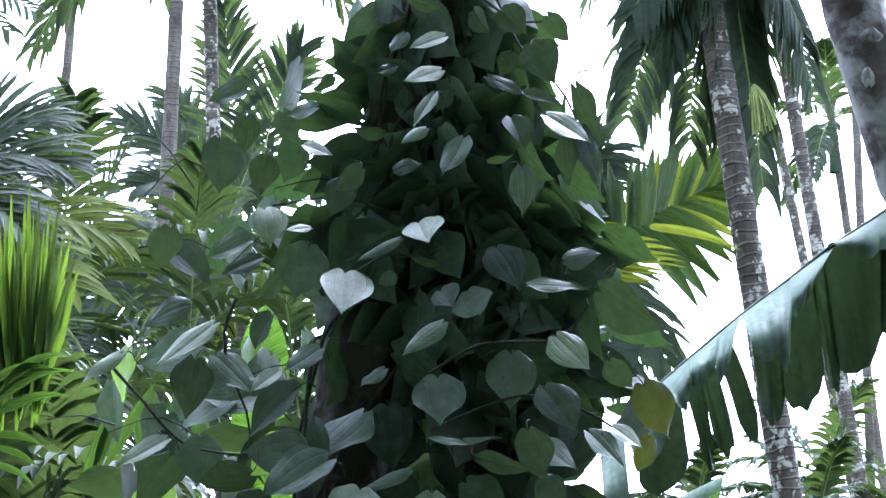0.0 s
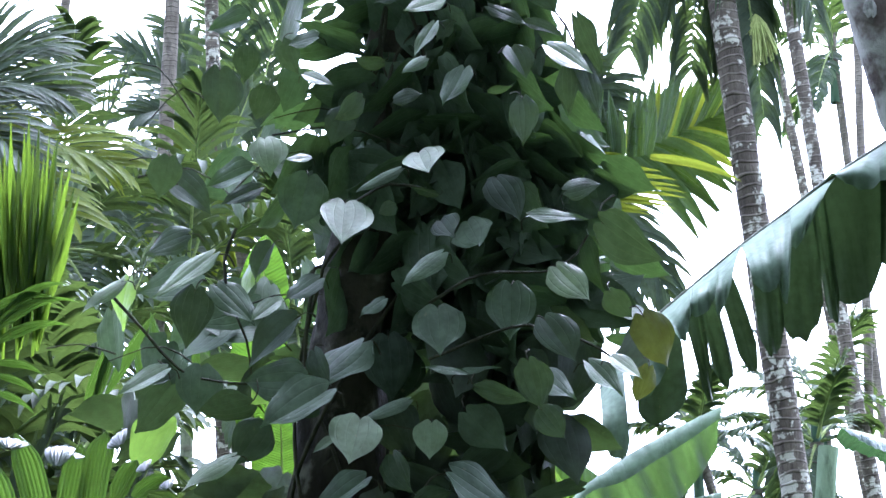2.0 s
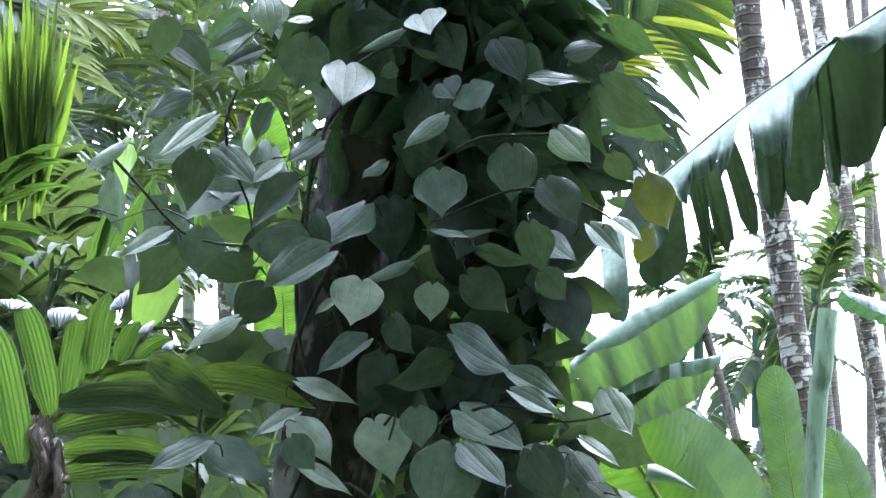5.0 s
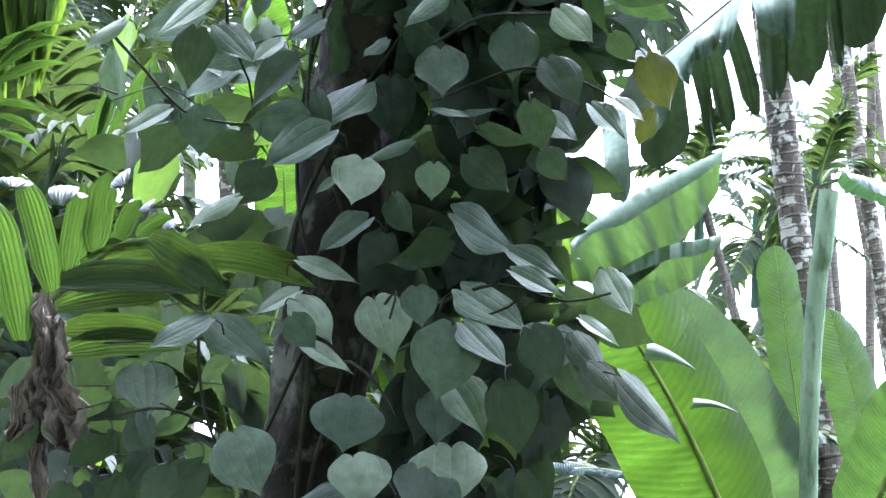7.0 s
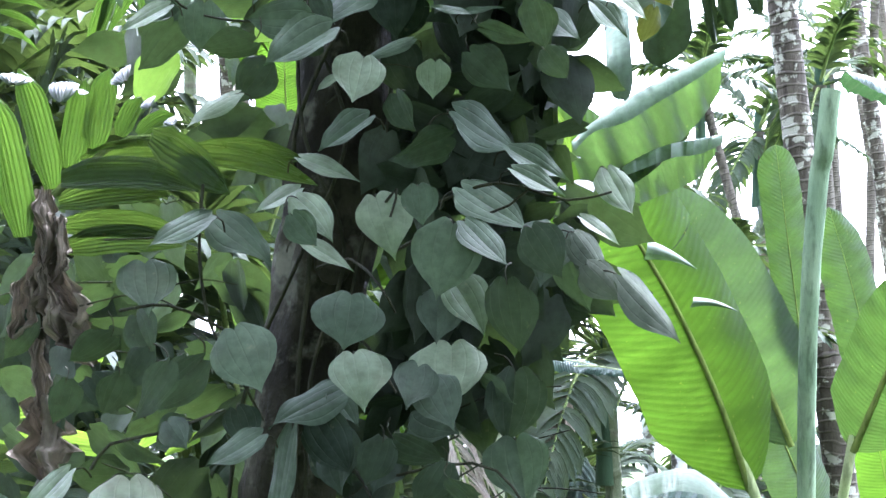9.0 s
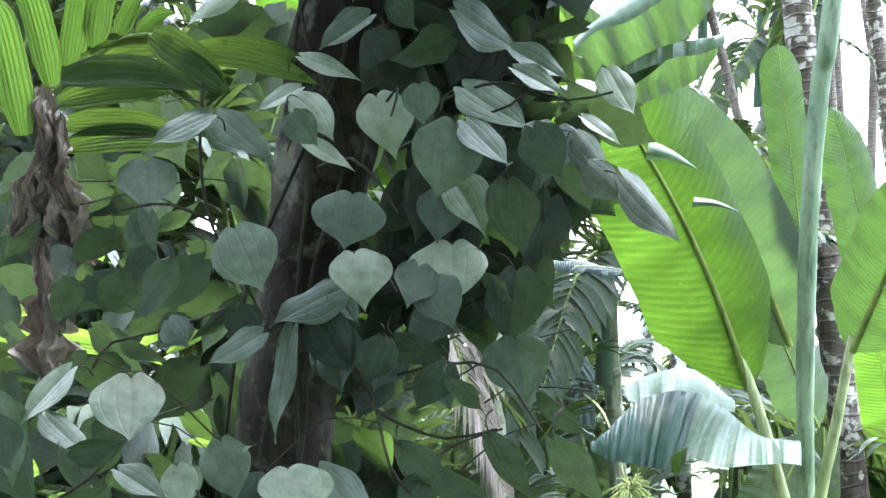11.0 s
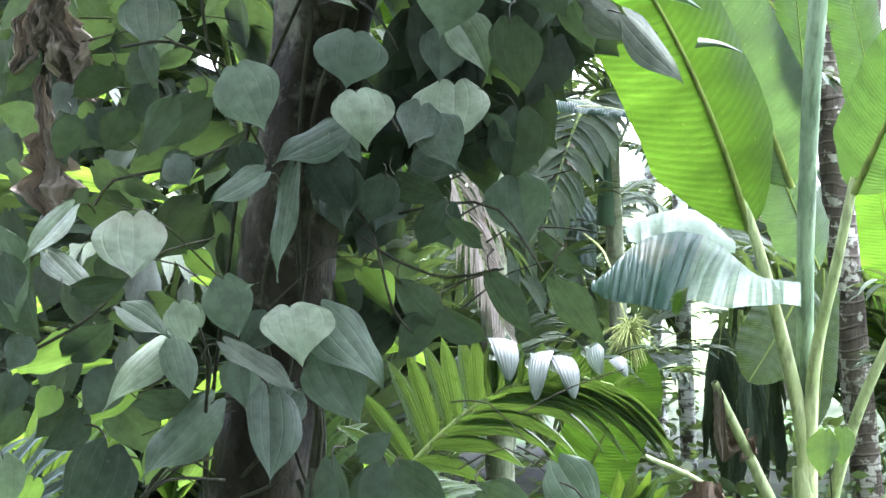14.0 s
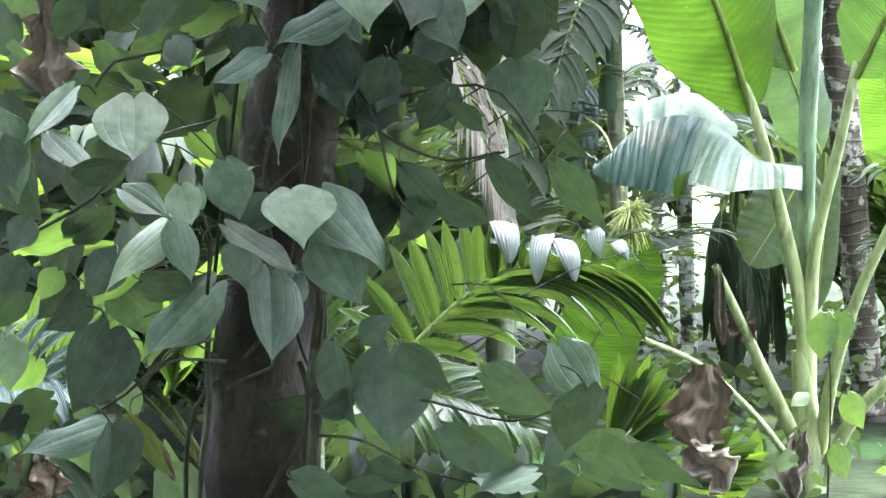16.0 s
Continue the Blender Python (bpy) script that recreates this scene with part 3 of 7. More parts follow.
def dry_rag(parent, top, foot, width, seed, name="dry_sheath", label="crumpled brown dry leaf sheath", crumple=0.35, material=None):
    """A shrivelled dry sheath that hangs from top to foot."""
    rn = random.Random(seed)
    top, foot = Vector(top), Vector(foot)
    run = foot - top
    side = run.cross(Vector((0, 1, 0.1))).normalized()
    front = side.cross(run).normalized()
    rows, uvs = [], []
    n, cols = 26, 17
    for i in range(n + 1):
        u = i / n
        w = width * (0.25 + 0.75 * math.sin(math.pi * min(1, 0.12 + 0.7 * u))) * (1 - max(0, u - 0.85) * 4)
        w *= 1 + 0.45 * noise.noise(Vector((u * 5.5, seed, 3)))
        sway = side * width * 0.35 * noise.noise(Vector((u * 2.2, seed, 8)))
        row = []
        for j in range(cols):
            s = 2 * j / (cols - 1) - 1
            nz = noise.noise(Vector((s * 2.1, u * 3.5, seed)))
            fine = noise.noise(Vector((s * 5, u * 9, seed + 9)))
            crease = 1 - abs(noise.noise(Vector((s * 3.2 + nz, u * 2.4, seed + 4)))) * 2
            ragged = 0.5 * fine * max(0, abs(s) - 0.7) / 0.3
            row.append(top + run * (u + 0.03 * fine * u) + sway + side * (0.5 * w * (s + 0.35 * nz + ragged)) + front * width * crumple * (math.cos(s * 4.5 + seed) * 0.6 + nz + 0.5 * fine + 0.45 * crease) - Vector((0, 0, 0.08 * width * fine * s)))
        rows.append(row)
        uvs.append([(j / (cols - 1), u) for j in range(cols)])
    sh = Shape()
    sh.sheet(rows, uvs)
    return part(name, sh, material or DRY, parent, label)


# ---- the ground ----
def build_ground():
    sh = Shape()
    marks = sorted({round(math.copysign(abs(k / 36) ** 3 * 900, k), 3) for k in range(-36, 37)})
    rows, uvs = [], []
    for y in marks:
        row = []
        for x in marks:
            near = math.exp(-((x * x + y * y) / 900.0))
            row.append((x, y + 4, 0.06 * noise.noise(Vector((x * 0.6, y * 0.6, 0))) * near - 1.4 * (1 - near)))
        rows.append(row)
        uvs.append([(x, y) for x in marks])
    sh.sheet(rows, uvs)
    ob = new("ground", sh.mesh("ground", SOIL))
    tagged(ob, "brown leaf-littered garden soil with sparse green growth", "ground", kind="structure")


build_ground()


# ---- support tree and pepper vine ----
tree = thing("support_tree", ((-0.327, 3.4, 0.674)[0], 3.4, 0), "brown-barked support tree trunk wound about by a pepper vine", "tree")
trunk = Shape()
foot = Vector((-0.327, 3.4, 0.674))
TRUNK_LINE = [(foot.x - 0.07, 3.4, -0.05), tuple(foot), (-0.301, 3.4, 0.994), (-0.231, 3.4, 1.511), (-0.18, 3.4, 1.905), (-0.142, 3.4, 2.257), (-0.125, 3.4, 2.341), (-0.066, 3.4, 2.656), (-0.014, 3.4, 2.922), (0.024, 3.4, 3.201), (0.051, 3.4, 3.735), (0.042, 3.4, 4.806)]
tube(trunk, TRUNK_LINE, 0.088, 0.045, 20, 0.03, lumpy=0.32)
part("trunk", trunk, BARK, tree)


def branch_scar(place, size):
    """A swollen oval scar where a limb was cut."""
    bm = bmesh.new()
    bmesh.ops.create_uvsphere(bm, u_segments=16, v_segments=10, radius=1.0)
    for v in bm.verts:
        ring = (v.co.x ** 2 + v.co.z ** 2) ** 0.5
        v.co.y = v.co.y * (1 if ring > 0.55 else 0.55)
        v.co = Vector((v.co.x * size, v.co.y * size * 0.28, v.co.z * size * 1.3)) * (1 + 0.12 * noise.noise(v.co * 2.3)) + Vector(place)
    me = bpy.data.meshes.new("branch_scar")
    bm.to_mesh(me)
    bm.free()
    me.materials.append(BARK)
    me.polygons.foreach_set("use_smooth", np.ones(len(me.polygons), dtype=bool))
    part("branch_scar", me, BARK, tree, "pale oval branch scar")


branch_scar((-0.136, 3.34, 2.315), 0.036)
branch_scar((-0.164, 3.34, 2.228), 0.034)
branch_scar((-0.184, 3.33, 1.703), 0.032)

vine = thing("pepper_vine", (foot.x, 3.25, 0), "dark green heart-leaved pepper vine climbing a support tree", "climbing plant")


def vine_stem(points, r=0.0028, r1=0.0018):
    sh = Shape()
    tube(sh, points, r, r1, 6, 0.03, lumpy=0.25)
    part("stem", sh, STEM, vine)


for k in range(4):
    rs = random.Random(40 + k)
    way = []
    for i, p in enumerate(smooth_line(TRUNK_LINE[:-3], 0.18)):
        f = min(1, i / 14)
        a = radians(-150 + 38 * k) + 0.9 * math.sin(i * 0.8 + k * 1.7) + 0.4 * math.sin(i * 2.1 + k)
        r = 0.115 - 0.035 * f
        way.append(p + Vector((r * math.cos(a), r * math.sin(a), 0)))
    vine_stem(way, 0.0032 + 0.002 * rs.random(), 0.003)
vine_stem([(-0.199, 3.2, 0.967), (-0.203, 3.2, 0.878), (-0.211, 3.2, 0.718)], 0.011, 0.011)
vine_stem([(-0.204, 3.2, 2.07), (-0.275, 3.1, 2.043), (-0.331, 3.1, 2.045), (-0.37, 3.1, 2.052)])
vine_stem([(-0.321, 3.1, 2.289), (-0.338, 3.1, 2.235), (-0.328, 3.1, 2.173), (-0.307, 3.15, 2.123), (-0.302, 3.2, 2.071)])
vine_stem([(-0.51, 3.1, 2.183), (-0.457, 3.1, 2.125), (-0.411, 3.15, 2.078), (-0.328, 3.2, 2.044)])
vine_stem([(-0.368, 3.1, 1.795), (-0.372, 3.1, 1.685), (-0.354, 3.1, 1.584), (-0.326, 3.2, 1.521), (-0.291, 3.3, 1.445)])
vine_stem([(-0.497, 3.15, 1.608), (-0.417, 3.1, 1.613), (-0.338, 3.15, 1.579), (-0.283, 3.3, 1.552)])
vine_stem([(-0.529, 3.1, 1.369), (-0.5, 3.1, 1.407), (-0.431, 3.15, 1.424), (-0.348, 3.25, 1.461)])
vine_stem([(-0.615, 3.1, 1.154), (-0.532, 3.1, 1.205), (-0.456, 3.15, 1.288), (-0.365, 3.25, 1.32)])
vine_stem([(-0.16, 3.2, 1.392), (-0.114, 3.15, 1.324), (-0.086, 3.1, 1.225), (-0.053, 3.1, 1.183)])
vine_stem([(-0.133, 3.2, 1.323), (-0.08, 3.15, 1.29), (-0.003, 3.1, 1.267), (0.073, 3.1, 1.281)])
vine_stem([(-0.183, 3.3, 1.374), (-0.099, 3.2, 1.358), (-0.004, 3.1, 1.377), (0.072, 3.1, 1.369), (0.14, 3.1, 1.277)])
vine_stem([(-0.028, 3.2, 1.776), (0.075, 3.1, 1.798), (0.176, 3.1, 1.772), (0.24, 3.05, 1.778)])
vine_stem([(-0.08, 3.2, 1.706), (-0.01, 3.1, 1.73), (0.091, 3.1, 1.764), (0.143, 3.1, 1.815)])
vine_stem([(-0.167, 3.2, 2.343), (-0.083, 3.1, 2.358), (-0.013, 3.1, 2.344)])
vine_stem([(-0.023, 3.2, 2.192), (0.056, 3.1, 2.211), (0.177, 3.1, 2.219), (0.223, 3.1, 2.273)])
vine_stem([(-0.024, 3.2, 2.101), (0.123, 3.1, 2.131), (0.234, 3.1, 2.094), (0.301, 3.1, 2.041)])
vine_stem([(-0.344, 3.2, 0.947), (-0.418, 3.1, 0.96), (-0.486, 3.1, 0.908), (-0.571, 3.1, 0.855)])
vine_stem([(-0.361, 3.2, 0.982), (-0.418, 3.1, 0.973), (-0.46, 3.1, 0.917)])
vine_stem([(-0.221, 3.2, 0.896), (-0.131, 3.15, 0.905), (-0.027, 3.1, 0.905), (0.091, 3.05, 0.885), (0.171, 3, 0.916)])
vine_stem([(-0.212, 3.2, 0.834), (-0.13, 3.15, 0.835), (-0.043, 3.1, 0.802), (0.06, 3.1, 0.778)])
vine_stem([(-0.359, 3.1, 1.089), (-0.355, 3.1, 1.139), (-0.372, 3.1, 1.189)])
vine_stem([(0.098, 3.3, 2.876), (0.138, 3.25, 2.76), (0.203, 3.2, 2.658), (0.246, 3.2, 2.53)])
vine_stem([(0.05, 3.3, 2.898), (0.134, 3.25, 2.812), (0.193, 3.2, 2.8)])

# leaves of the upper vine
pepper((0.005, 3.147, 2.743), (-0.053, 3.133, 2.717), 0.036, 48, "skylit")
pepper((-0.002, 3.107, 2.667), (-0.06, 3.093, 2.641), 0.043, 48, "skylit")
pepper((0.013, 3.185, 2.66), (-0.011, 3.194, 2.633), 0.029, -25)
pepper((-0.012, 3.142, 2.64), (-0.05, 3.126, 2.579), 0.034, 48, "skylit")
pepper((-0.026, 2.992, 2.525), (-0.064, 2.982, 2.505), 0.029, 48, "grey")
pepper((0.036, 3.142, 2.561), (0, 3.126, 2.496), 0.053, 43, "grey")
pepper((-0.094, 3.082, 2.553), (-0.141, 3.071, 2.554), 0.035, 48)
pepper((-0.073, 3.081, 2.665), (-0.108, 3.073, 2.65), 0.027, 48)
pepper((-0.06, 3.158, 2.754), (-0.083, 3.149, 2.716), 0.031, 35, "grey")
pepper((-0.009, 3.085, 2.771), (-0.058, 3.074, 2.772), 0.032, 48)
pepper((0.056, 3.156, 2.792), (0.078, 3.146, 2.747), 0.034, -1)
pepper((0.167, 3.007, 2.717), (0.202, 3.02, 2.675), 0.045, 40)
pepper((0.103, 3.165, 2.795), (0.141, 3.2, 2.768), 0.052, -10)
pepper((0.138, 2.959, 2.646), (0.17, 3.005, 2.605), 0.063, 5)
pepper((0.114, 3.114, 2.699), (0.094, 3.102, 2.655), 0.034, 4)
pepper((0.078, 3.16, 2.676), (0.141, 3.144, 2.64), 0.033, -48)
pepper((0.136, 3.149, 2.644), (0.199, 3.134, 2.618), 0.028, -48)
pepper((0.165, 3.024, 2.555), (0.232, 3.005, 2.505), 0.049, -48, "skylit")
pepper((0.203, 3.191, 2.58), (0.202, 3.209, 2.506), 0.059, -48)
pepper((0.221, 3.183, 2.667), (0.259, 3.208, 2.57), 0.057, 48)
pepper((0.228, 3.18, 2.591), (0.259, 3.202, 2.501), 0.052, 48)
pepper((0.106, 2.957, 2.527), (0.13, 2.945, 2.477), 0.040, -4)
pepper((0.124, 3.032, 2.472), (0.136, 3.049, 2.404), 0.057, 37)
pepper((0.071, 2.995, 2.473), (0.11, 2.986, 2.474), 0.019, -48)
pepper((-0.223, 3.199, 2.576), (-0.175, 3.187, 2.554), 0.029, -48, "skylit")
pepper((-0.176, 3.157, 2.68), (-0.21, 3.148, 2.652), 0.033, 48)
pepper((-0.19, 2.957, 2.548), (-0.238, 2.968, 2.544), 0.036, -48, "grey")
pepper((-0.298, 2.981, 2.587), (-0.361, 2.996, 2.573), 0.051, -46, "grey")
pepper((-0.307, 3.106, 2.59), (-0.308, 3.119, 2.534), 0.046, 17)
pepper((-0.336, 2.965, 2.498), (-0.34, 2.979, 2.417), 0.068, -12)
pepper((-0.269, 2.989, 2.479), (-0.288, 3.014, 2.433), 0.049, -6)
pepper((-0.244, 2.989, 2.552), (-0.227, 3.001, 2.501), 0.043, 21)
pepper((-0.155, 3.127, 2.489), (-0.178, 3.151, 2.441), 0.051, -3)
pepper((-0.125, 3.05, 2.481), (-0.159, 3.038, 2.435), 0.042, 38)
pepper((-0.072, 3.019, 2.469), (-0.032, 3.009, 2.479), 0.033, -42)
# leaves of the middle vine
pepper((-0.281, 3.118, 2.44), (-0.272, 3.073, 2.378), 0.063, 5, "skylit")
pepper((-0.202, 3.004, 2.371), (-0.239, 2.994, 2.364), 0.019, 48, "skylit")
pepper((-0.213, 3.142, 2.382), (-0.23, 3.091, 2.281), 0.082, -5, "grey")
pepper((-0.147, 2.981, 2.29), (-0.153, 2.929, 2.221), 0.082, 8, "skylit")
pepper((-0.037, 3.084, 2.402), (-0.028, 3.056, 2.366), 0.069, 2, "skylit")
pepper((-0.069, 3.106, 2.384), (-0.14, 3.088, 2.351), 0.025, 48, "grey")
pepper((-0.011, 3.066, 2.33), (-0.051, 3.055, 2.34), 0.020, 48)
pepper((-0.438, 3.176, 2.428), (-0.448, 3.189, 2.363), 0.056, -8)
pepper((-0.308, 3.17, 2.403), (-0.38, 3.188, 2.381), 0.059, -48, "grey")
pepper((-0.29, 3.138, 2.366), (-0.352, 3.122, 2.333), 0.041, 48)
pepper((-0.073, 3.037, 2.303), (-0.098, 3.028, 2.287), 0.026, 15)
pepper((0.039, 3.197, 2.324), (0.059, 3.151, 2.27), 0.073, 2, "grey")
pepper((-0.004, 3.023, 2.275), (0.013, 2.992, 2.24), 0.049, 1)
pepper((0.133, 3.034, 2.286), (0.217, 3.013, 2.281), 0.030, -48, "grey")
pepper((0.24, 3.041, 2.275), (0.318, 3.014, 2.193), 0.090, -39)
pepper((0.169, 3.022, 2.2), (0.219, 3.005, 2.145), 0.059, -25, "skylit")
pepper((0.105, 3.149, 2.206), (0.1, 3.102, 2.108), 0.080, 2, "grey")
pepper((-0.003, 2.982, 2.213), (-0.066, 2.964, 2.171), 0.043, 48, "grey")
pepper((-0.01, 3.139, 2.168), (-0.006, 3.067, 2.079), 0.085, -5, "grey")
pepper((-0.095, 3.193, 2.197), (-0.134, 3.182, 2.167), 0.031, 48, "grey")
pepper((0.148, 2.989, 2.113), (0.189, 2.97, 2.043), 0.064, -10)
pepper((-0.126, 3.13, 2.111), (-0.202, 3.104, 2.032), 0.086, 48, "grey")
pepper((-0.353, 3.071, 2.237), (-0.436, 3.044, 2.161), 0.047, 48, "skylit")
pepper((-0.492, 3.08, 2.2), (-0.557, 3.061, 2.158), 0.030, 48, "skylit")
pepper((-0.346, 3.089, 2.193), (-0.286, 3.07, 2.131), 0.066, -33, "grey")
pepper((-0.245, 2.981, 2.142), (-0.284, 2.968, 2.109), 0.036, 48, "skylit")
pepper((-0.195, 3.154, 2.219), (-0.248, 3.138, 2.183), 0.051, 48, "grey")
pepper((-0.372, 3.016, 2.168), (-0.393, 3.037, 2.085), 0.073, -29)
pepper((-0.408, 2.983, 2.041), (-0.476, 2.963, 1.999), 0.039, 48, "skylit")
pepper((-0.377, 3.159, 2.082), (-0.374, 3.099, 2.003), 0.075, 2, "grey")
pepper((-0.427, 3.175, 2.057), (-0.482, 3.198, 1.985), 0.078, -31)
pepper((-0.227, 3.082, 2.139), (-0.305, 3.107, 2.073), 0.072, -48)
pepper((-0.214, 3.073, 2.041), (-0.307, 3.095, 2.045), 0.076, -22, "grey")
pepper((-0.408, 3.183, 2.303), (-0.482, 3.201, 2.281), 0.062, -46)
pepper((-0.256, 2.981, 2.227), (-0.29, 2.995, 2.179), 0.048, -48)
pepper((0.027, 3.032, 2.042), (-0.033, 3.017, 2.054), 0.017, 48, "grey")
pepper((0.021, 3.155, 2.069), (0.085, 3.139, 2.079), 0.015, -48, "grey")
pepper((0.051, 3.08, 2.029), (0.133, 3.059, 2.003), 0.045, -48)
pepper((0.224, 3.167, 2.084), (0.276, 3.149, 2.031), 0.054, -48, "grey")
pepper((0.249, 3.024, 2.063), (0.292, 3.011, 2.029), 0.037, -48, "skylit")
pepper((0.295, 3, 2.12), (0.333, 3.021, 2.044), 0.072, 26, "old")
pepper((0.305, 3.05, 2.052), (0.286, 3.065, 1.998), 0.049, -43, "old")
pepper((0.145, 3.181, 2.075), (0.204, 3.163, 2.027), 0.062, -48, "grey")
pepper((-0.058, 3.172, 2.03), (-0.134, 3.152, 2.003), 0.031, 48, "grey")
pepper((-0.174, 3.016, 2.013), (-0.267, 2.989, 1.954), 0.090, 48, "grey")
pepper((0.192, 3.136, 2.357), (0.245, 3.122, 2.371), 0.046, -42)
pepper((0.087, 3.186, 2.392), (0.13, 3.163, 2.328), 0.062, -12)
pepper((0.253, 3.079, 2.177), (0.287, 3.093, 2.136), 0.045, 23)
pepper((0.14, 2.964, 1.973), (0.172, 2.988, 1.936), 0.048, 3)
# leaves of the waist of the vine
pepper((-0.125, 3.009, 1.969), (-0.135, 2.943, 1.893), 0.080, 2, "skylit")
pepper((-0.17, 3.128, 1.964), (-0.2, 3.118, 1.94), 0.022, 48, "skylit")
pepper((-0.02, 3.067, 1.974), (-0.022, 3.034, 1.913), 0.053, -5, "skylit")
pepper((-0.076, 3.024, 1.918), (-0.057, 3.01, 1.86), 0.049, -30)
pepper((-0.12, 3.087, 1.893), (-0.192, 3.065, 1.84), 0.060, 48, "grey")
pepper((0, 3.171, 1.879), (-0.089, 3.147, 1.837), 0.082, 45)
pepper((0.01, 3.174, 1.915), (0.11, 3.202, 1.861), 0.093, 48, "grey")
pepper((0.095, 3.123, 1.849), (0.185, 3.098, 1.801), 0.058, -48, "grey")
pepper((0.097, 3.062, 1.811), (0.174, 3.04, 1.772), 0.047, -48, "grey")
pepper((0.022, 3.124, 1.789), (0.122, 3.095, 1.728), 0.091, -48, "grey")
pepper((-0.218, 3.073, 1.83), (-0.129, 3.05, 1.795), 0.042, -48, "skylit")
pepper((-0.222, 3.063, 1.783), (-0.285, 3.044, 1.747), 0.037, 48, "skylit")
pepper((-0.218, 2.975, 1.76), (-0.161, 2.956, 1.708), 0.063, -33, "skylit")
pepper((-0.221, 2.951, 1.731), (-0.186, 2.971, 1.691), 0.051, 11, "grey")
pepper((-0.111, 3.138, 1.781), (-0.089, 3.07, 1.697), 0.089, -2, "skylit")
pepper((-0.212, 3.01, 1.701), (-0.134, 2.988, 1.656), 0.039, -48, "skylit")
pepper((-0.044, 2.979, 1.776), (-0.038, 3.019, 1.729), 0.056, -10, "grey")
pepper((0.006, 2.975, 1.72), (-0.014, 2.899, 1.619), 0.105, 2, "grey")
pepper((0.024, 2.981, 1.722), (0.087, 2.96, 1.661), 0.070, -48, "grey")
pepper((0.006, 3.125, 1.653), (0.058, 3.102, 1.577), 0.078, -24, "skylit")
pepper((-0.344, 3.086, 1.745), (-0.258, 3.059, 1.674), 0.091, -45, "grey")
pepper((-0.466, 3.187, 1.681), (-0.451, 3.121, 1.612), 0.093, 0, "grey")
pepper((-0.344, 2.968, 1.73), (-0.432, 2.944, 1.694), 0.055, 48, "grey")
pepper((-0.304, 2.955, 1.908), (-0.381, 2.934, 1.87), 0.036, 48, "skylit")
pepper((-0.288, 3.024, 1.996), (-0.368, 3.044, 1.976), 0.067, -41)
pepper((-0.201, 3.155, 2.034), (-0.255, 3.17, 2.002), 0.052, -11)
pepper((-0.282, 3.184, 1.995), (-0.329, 3.217, 1.939), 0.069, -3)
pepper((0.241, 3.138, 1.821), (0.28, 3.119, 1.751), 0.067, -36, "skylit")
pepper((0.199, 3.094, 1.744), (0.255, 3.077, 1.704), 0.030, -48, "skylit")
pepper((0.184, 3, 1.706), (0.237, 3.021, 1.64), 0.049, 48, "worn")
pepper((0.200, 2.980, 1.663), (0.251, 2.960, 1.617), 0.055, 0, "worn")
pepper((0.248, 2.970, 1.646), (0.348, 2.990, 1.565), 0.050, 0, "worn")
pepper((0.185, 3.000, 1.710), (0.232, 2.980, 1.655), 0.045, 0, "worn")
pepper((-0.147, 3.153, 1.631), (-0.152, 3.09, 1.568), 0.115, 0, "grey")
pepper((0.12, 2.977, 1.716), (0.162, 3.016, 1.655), 0.073, -5)
pepper((0.179, 3.173, 1.694), (0.214, 3.196, 1.609), 0.079, 40)
pepper((0.125, 3.035, 2.06), (0.142, 3.053, 1.987), 0.064, 26)
pepper((0.034, 3.173, 2.01), (0.096, 3.195, 1.952), 0.072, 18)
pepper((-0.199, 3.105, 2.094), (-0.18, 3.092, 2.039), 0.045, -42)
pepper((0.157, 3.067, 1.726), (0.143, 3.143, 1.657), 0.093, 11)
# leaves of the lower vine
pepper((-0.137, 3.009, 1.538), (-0.127, 2.953, 1.475), 0.093, 0, "skylit")
pepper((-0.159, 3.162, 1.493), (-0.27, 3.13, 1.436), 0.081, 44, "grey")
pepper((-0.177, 3.178, 1.484), (-0.132, 3.161, 1.434), 0.046, -31, "grey")
pepper((0.005, 3.182, 1.556), (0.007, 3.099, 1.462), 0.124, 2, "skylit")
pepper((-0.014, 3.128, 1.633), (-0.022, 3.169, 1.562), 0.075, -5)
pepper((0.085, 3.021, 1.64), (0.096, 3.048, 1.533), 0.092, 29)
pepper((-0.043, 2.969, 1.516), (-0.06, 2.937, 1.459), 0.067, -8)
pepper((-0.02, 2.967, 1.498), (0.006, 3.001, 1.444), 0.075, 11)
pepper((0.103, 3.18, 1.516), (0.096, 3.198, 1.404), 0.097, -3)
pepper((0.056, 3.166, 1.51), (0.1, 3.15, 1.466), 0.030, -31)
pepper((0.104, 3.192, 1.411), (0.123, 3.138, 1.316), 0.103, -5, "grey")
pepper((-0.309, 3.012, 1.57), (-0.273, 2.97, 1.498), 0.101, 2, "grey")
pepper((-0.463, 3.049, 1.352), (-0.447, 2.966, 1.264), 0.111, 2, "skylit")
pepper((-0.571, 3.153, 1.364), (-0.651, 3.124, 1.283), 0.057, 44, "skylit")
pepper((-0.171, 3.158, 1.43), (-0.163, 3.132, 1.326), 0.084, -31)
pepper((-0.095, 3.056, 1.411), (-0.12, 3.075, 1.341), 0.063, -18)
pepper((-0.002, 3.044, 1.375), (-0.036, 3.064, 1.3), 0.069, -27)
pepper((0.003, 3.003, 1.355), (0.052, 3.02, 1.307), 0.036, 31)
pepper((-0.079, 3.102, 1.414), (-0.006, 3.123, 1.374), 0.061, 31)
pepper((-0.233, 3.133, 1.426), (-0.271, 3.091, 1.264), 0.042, 31, "grey")
pepper((-0.269, 3.01, 1.418), (-0.345, 2.988, 1.375), 0.048, 31, "grey")
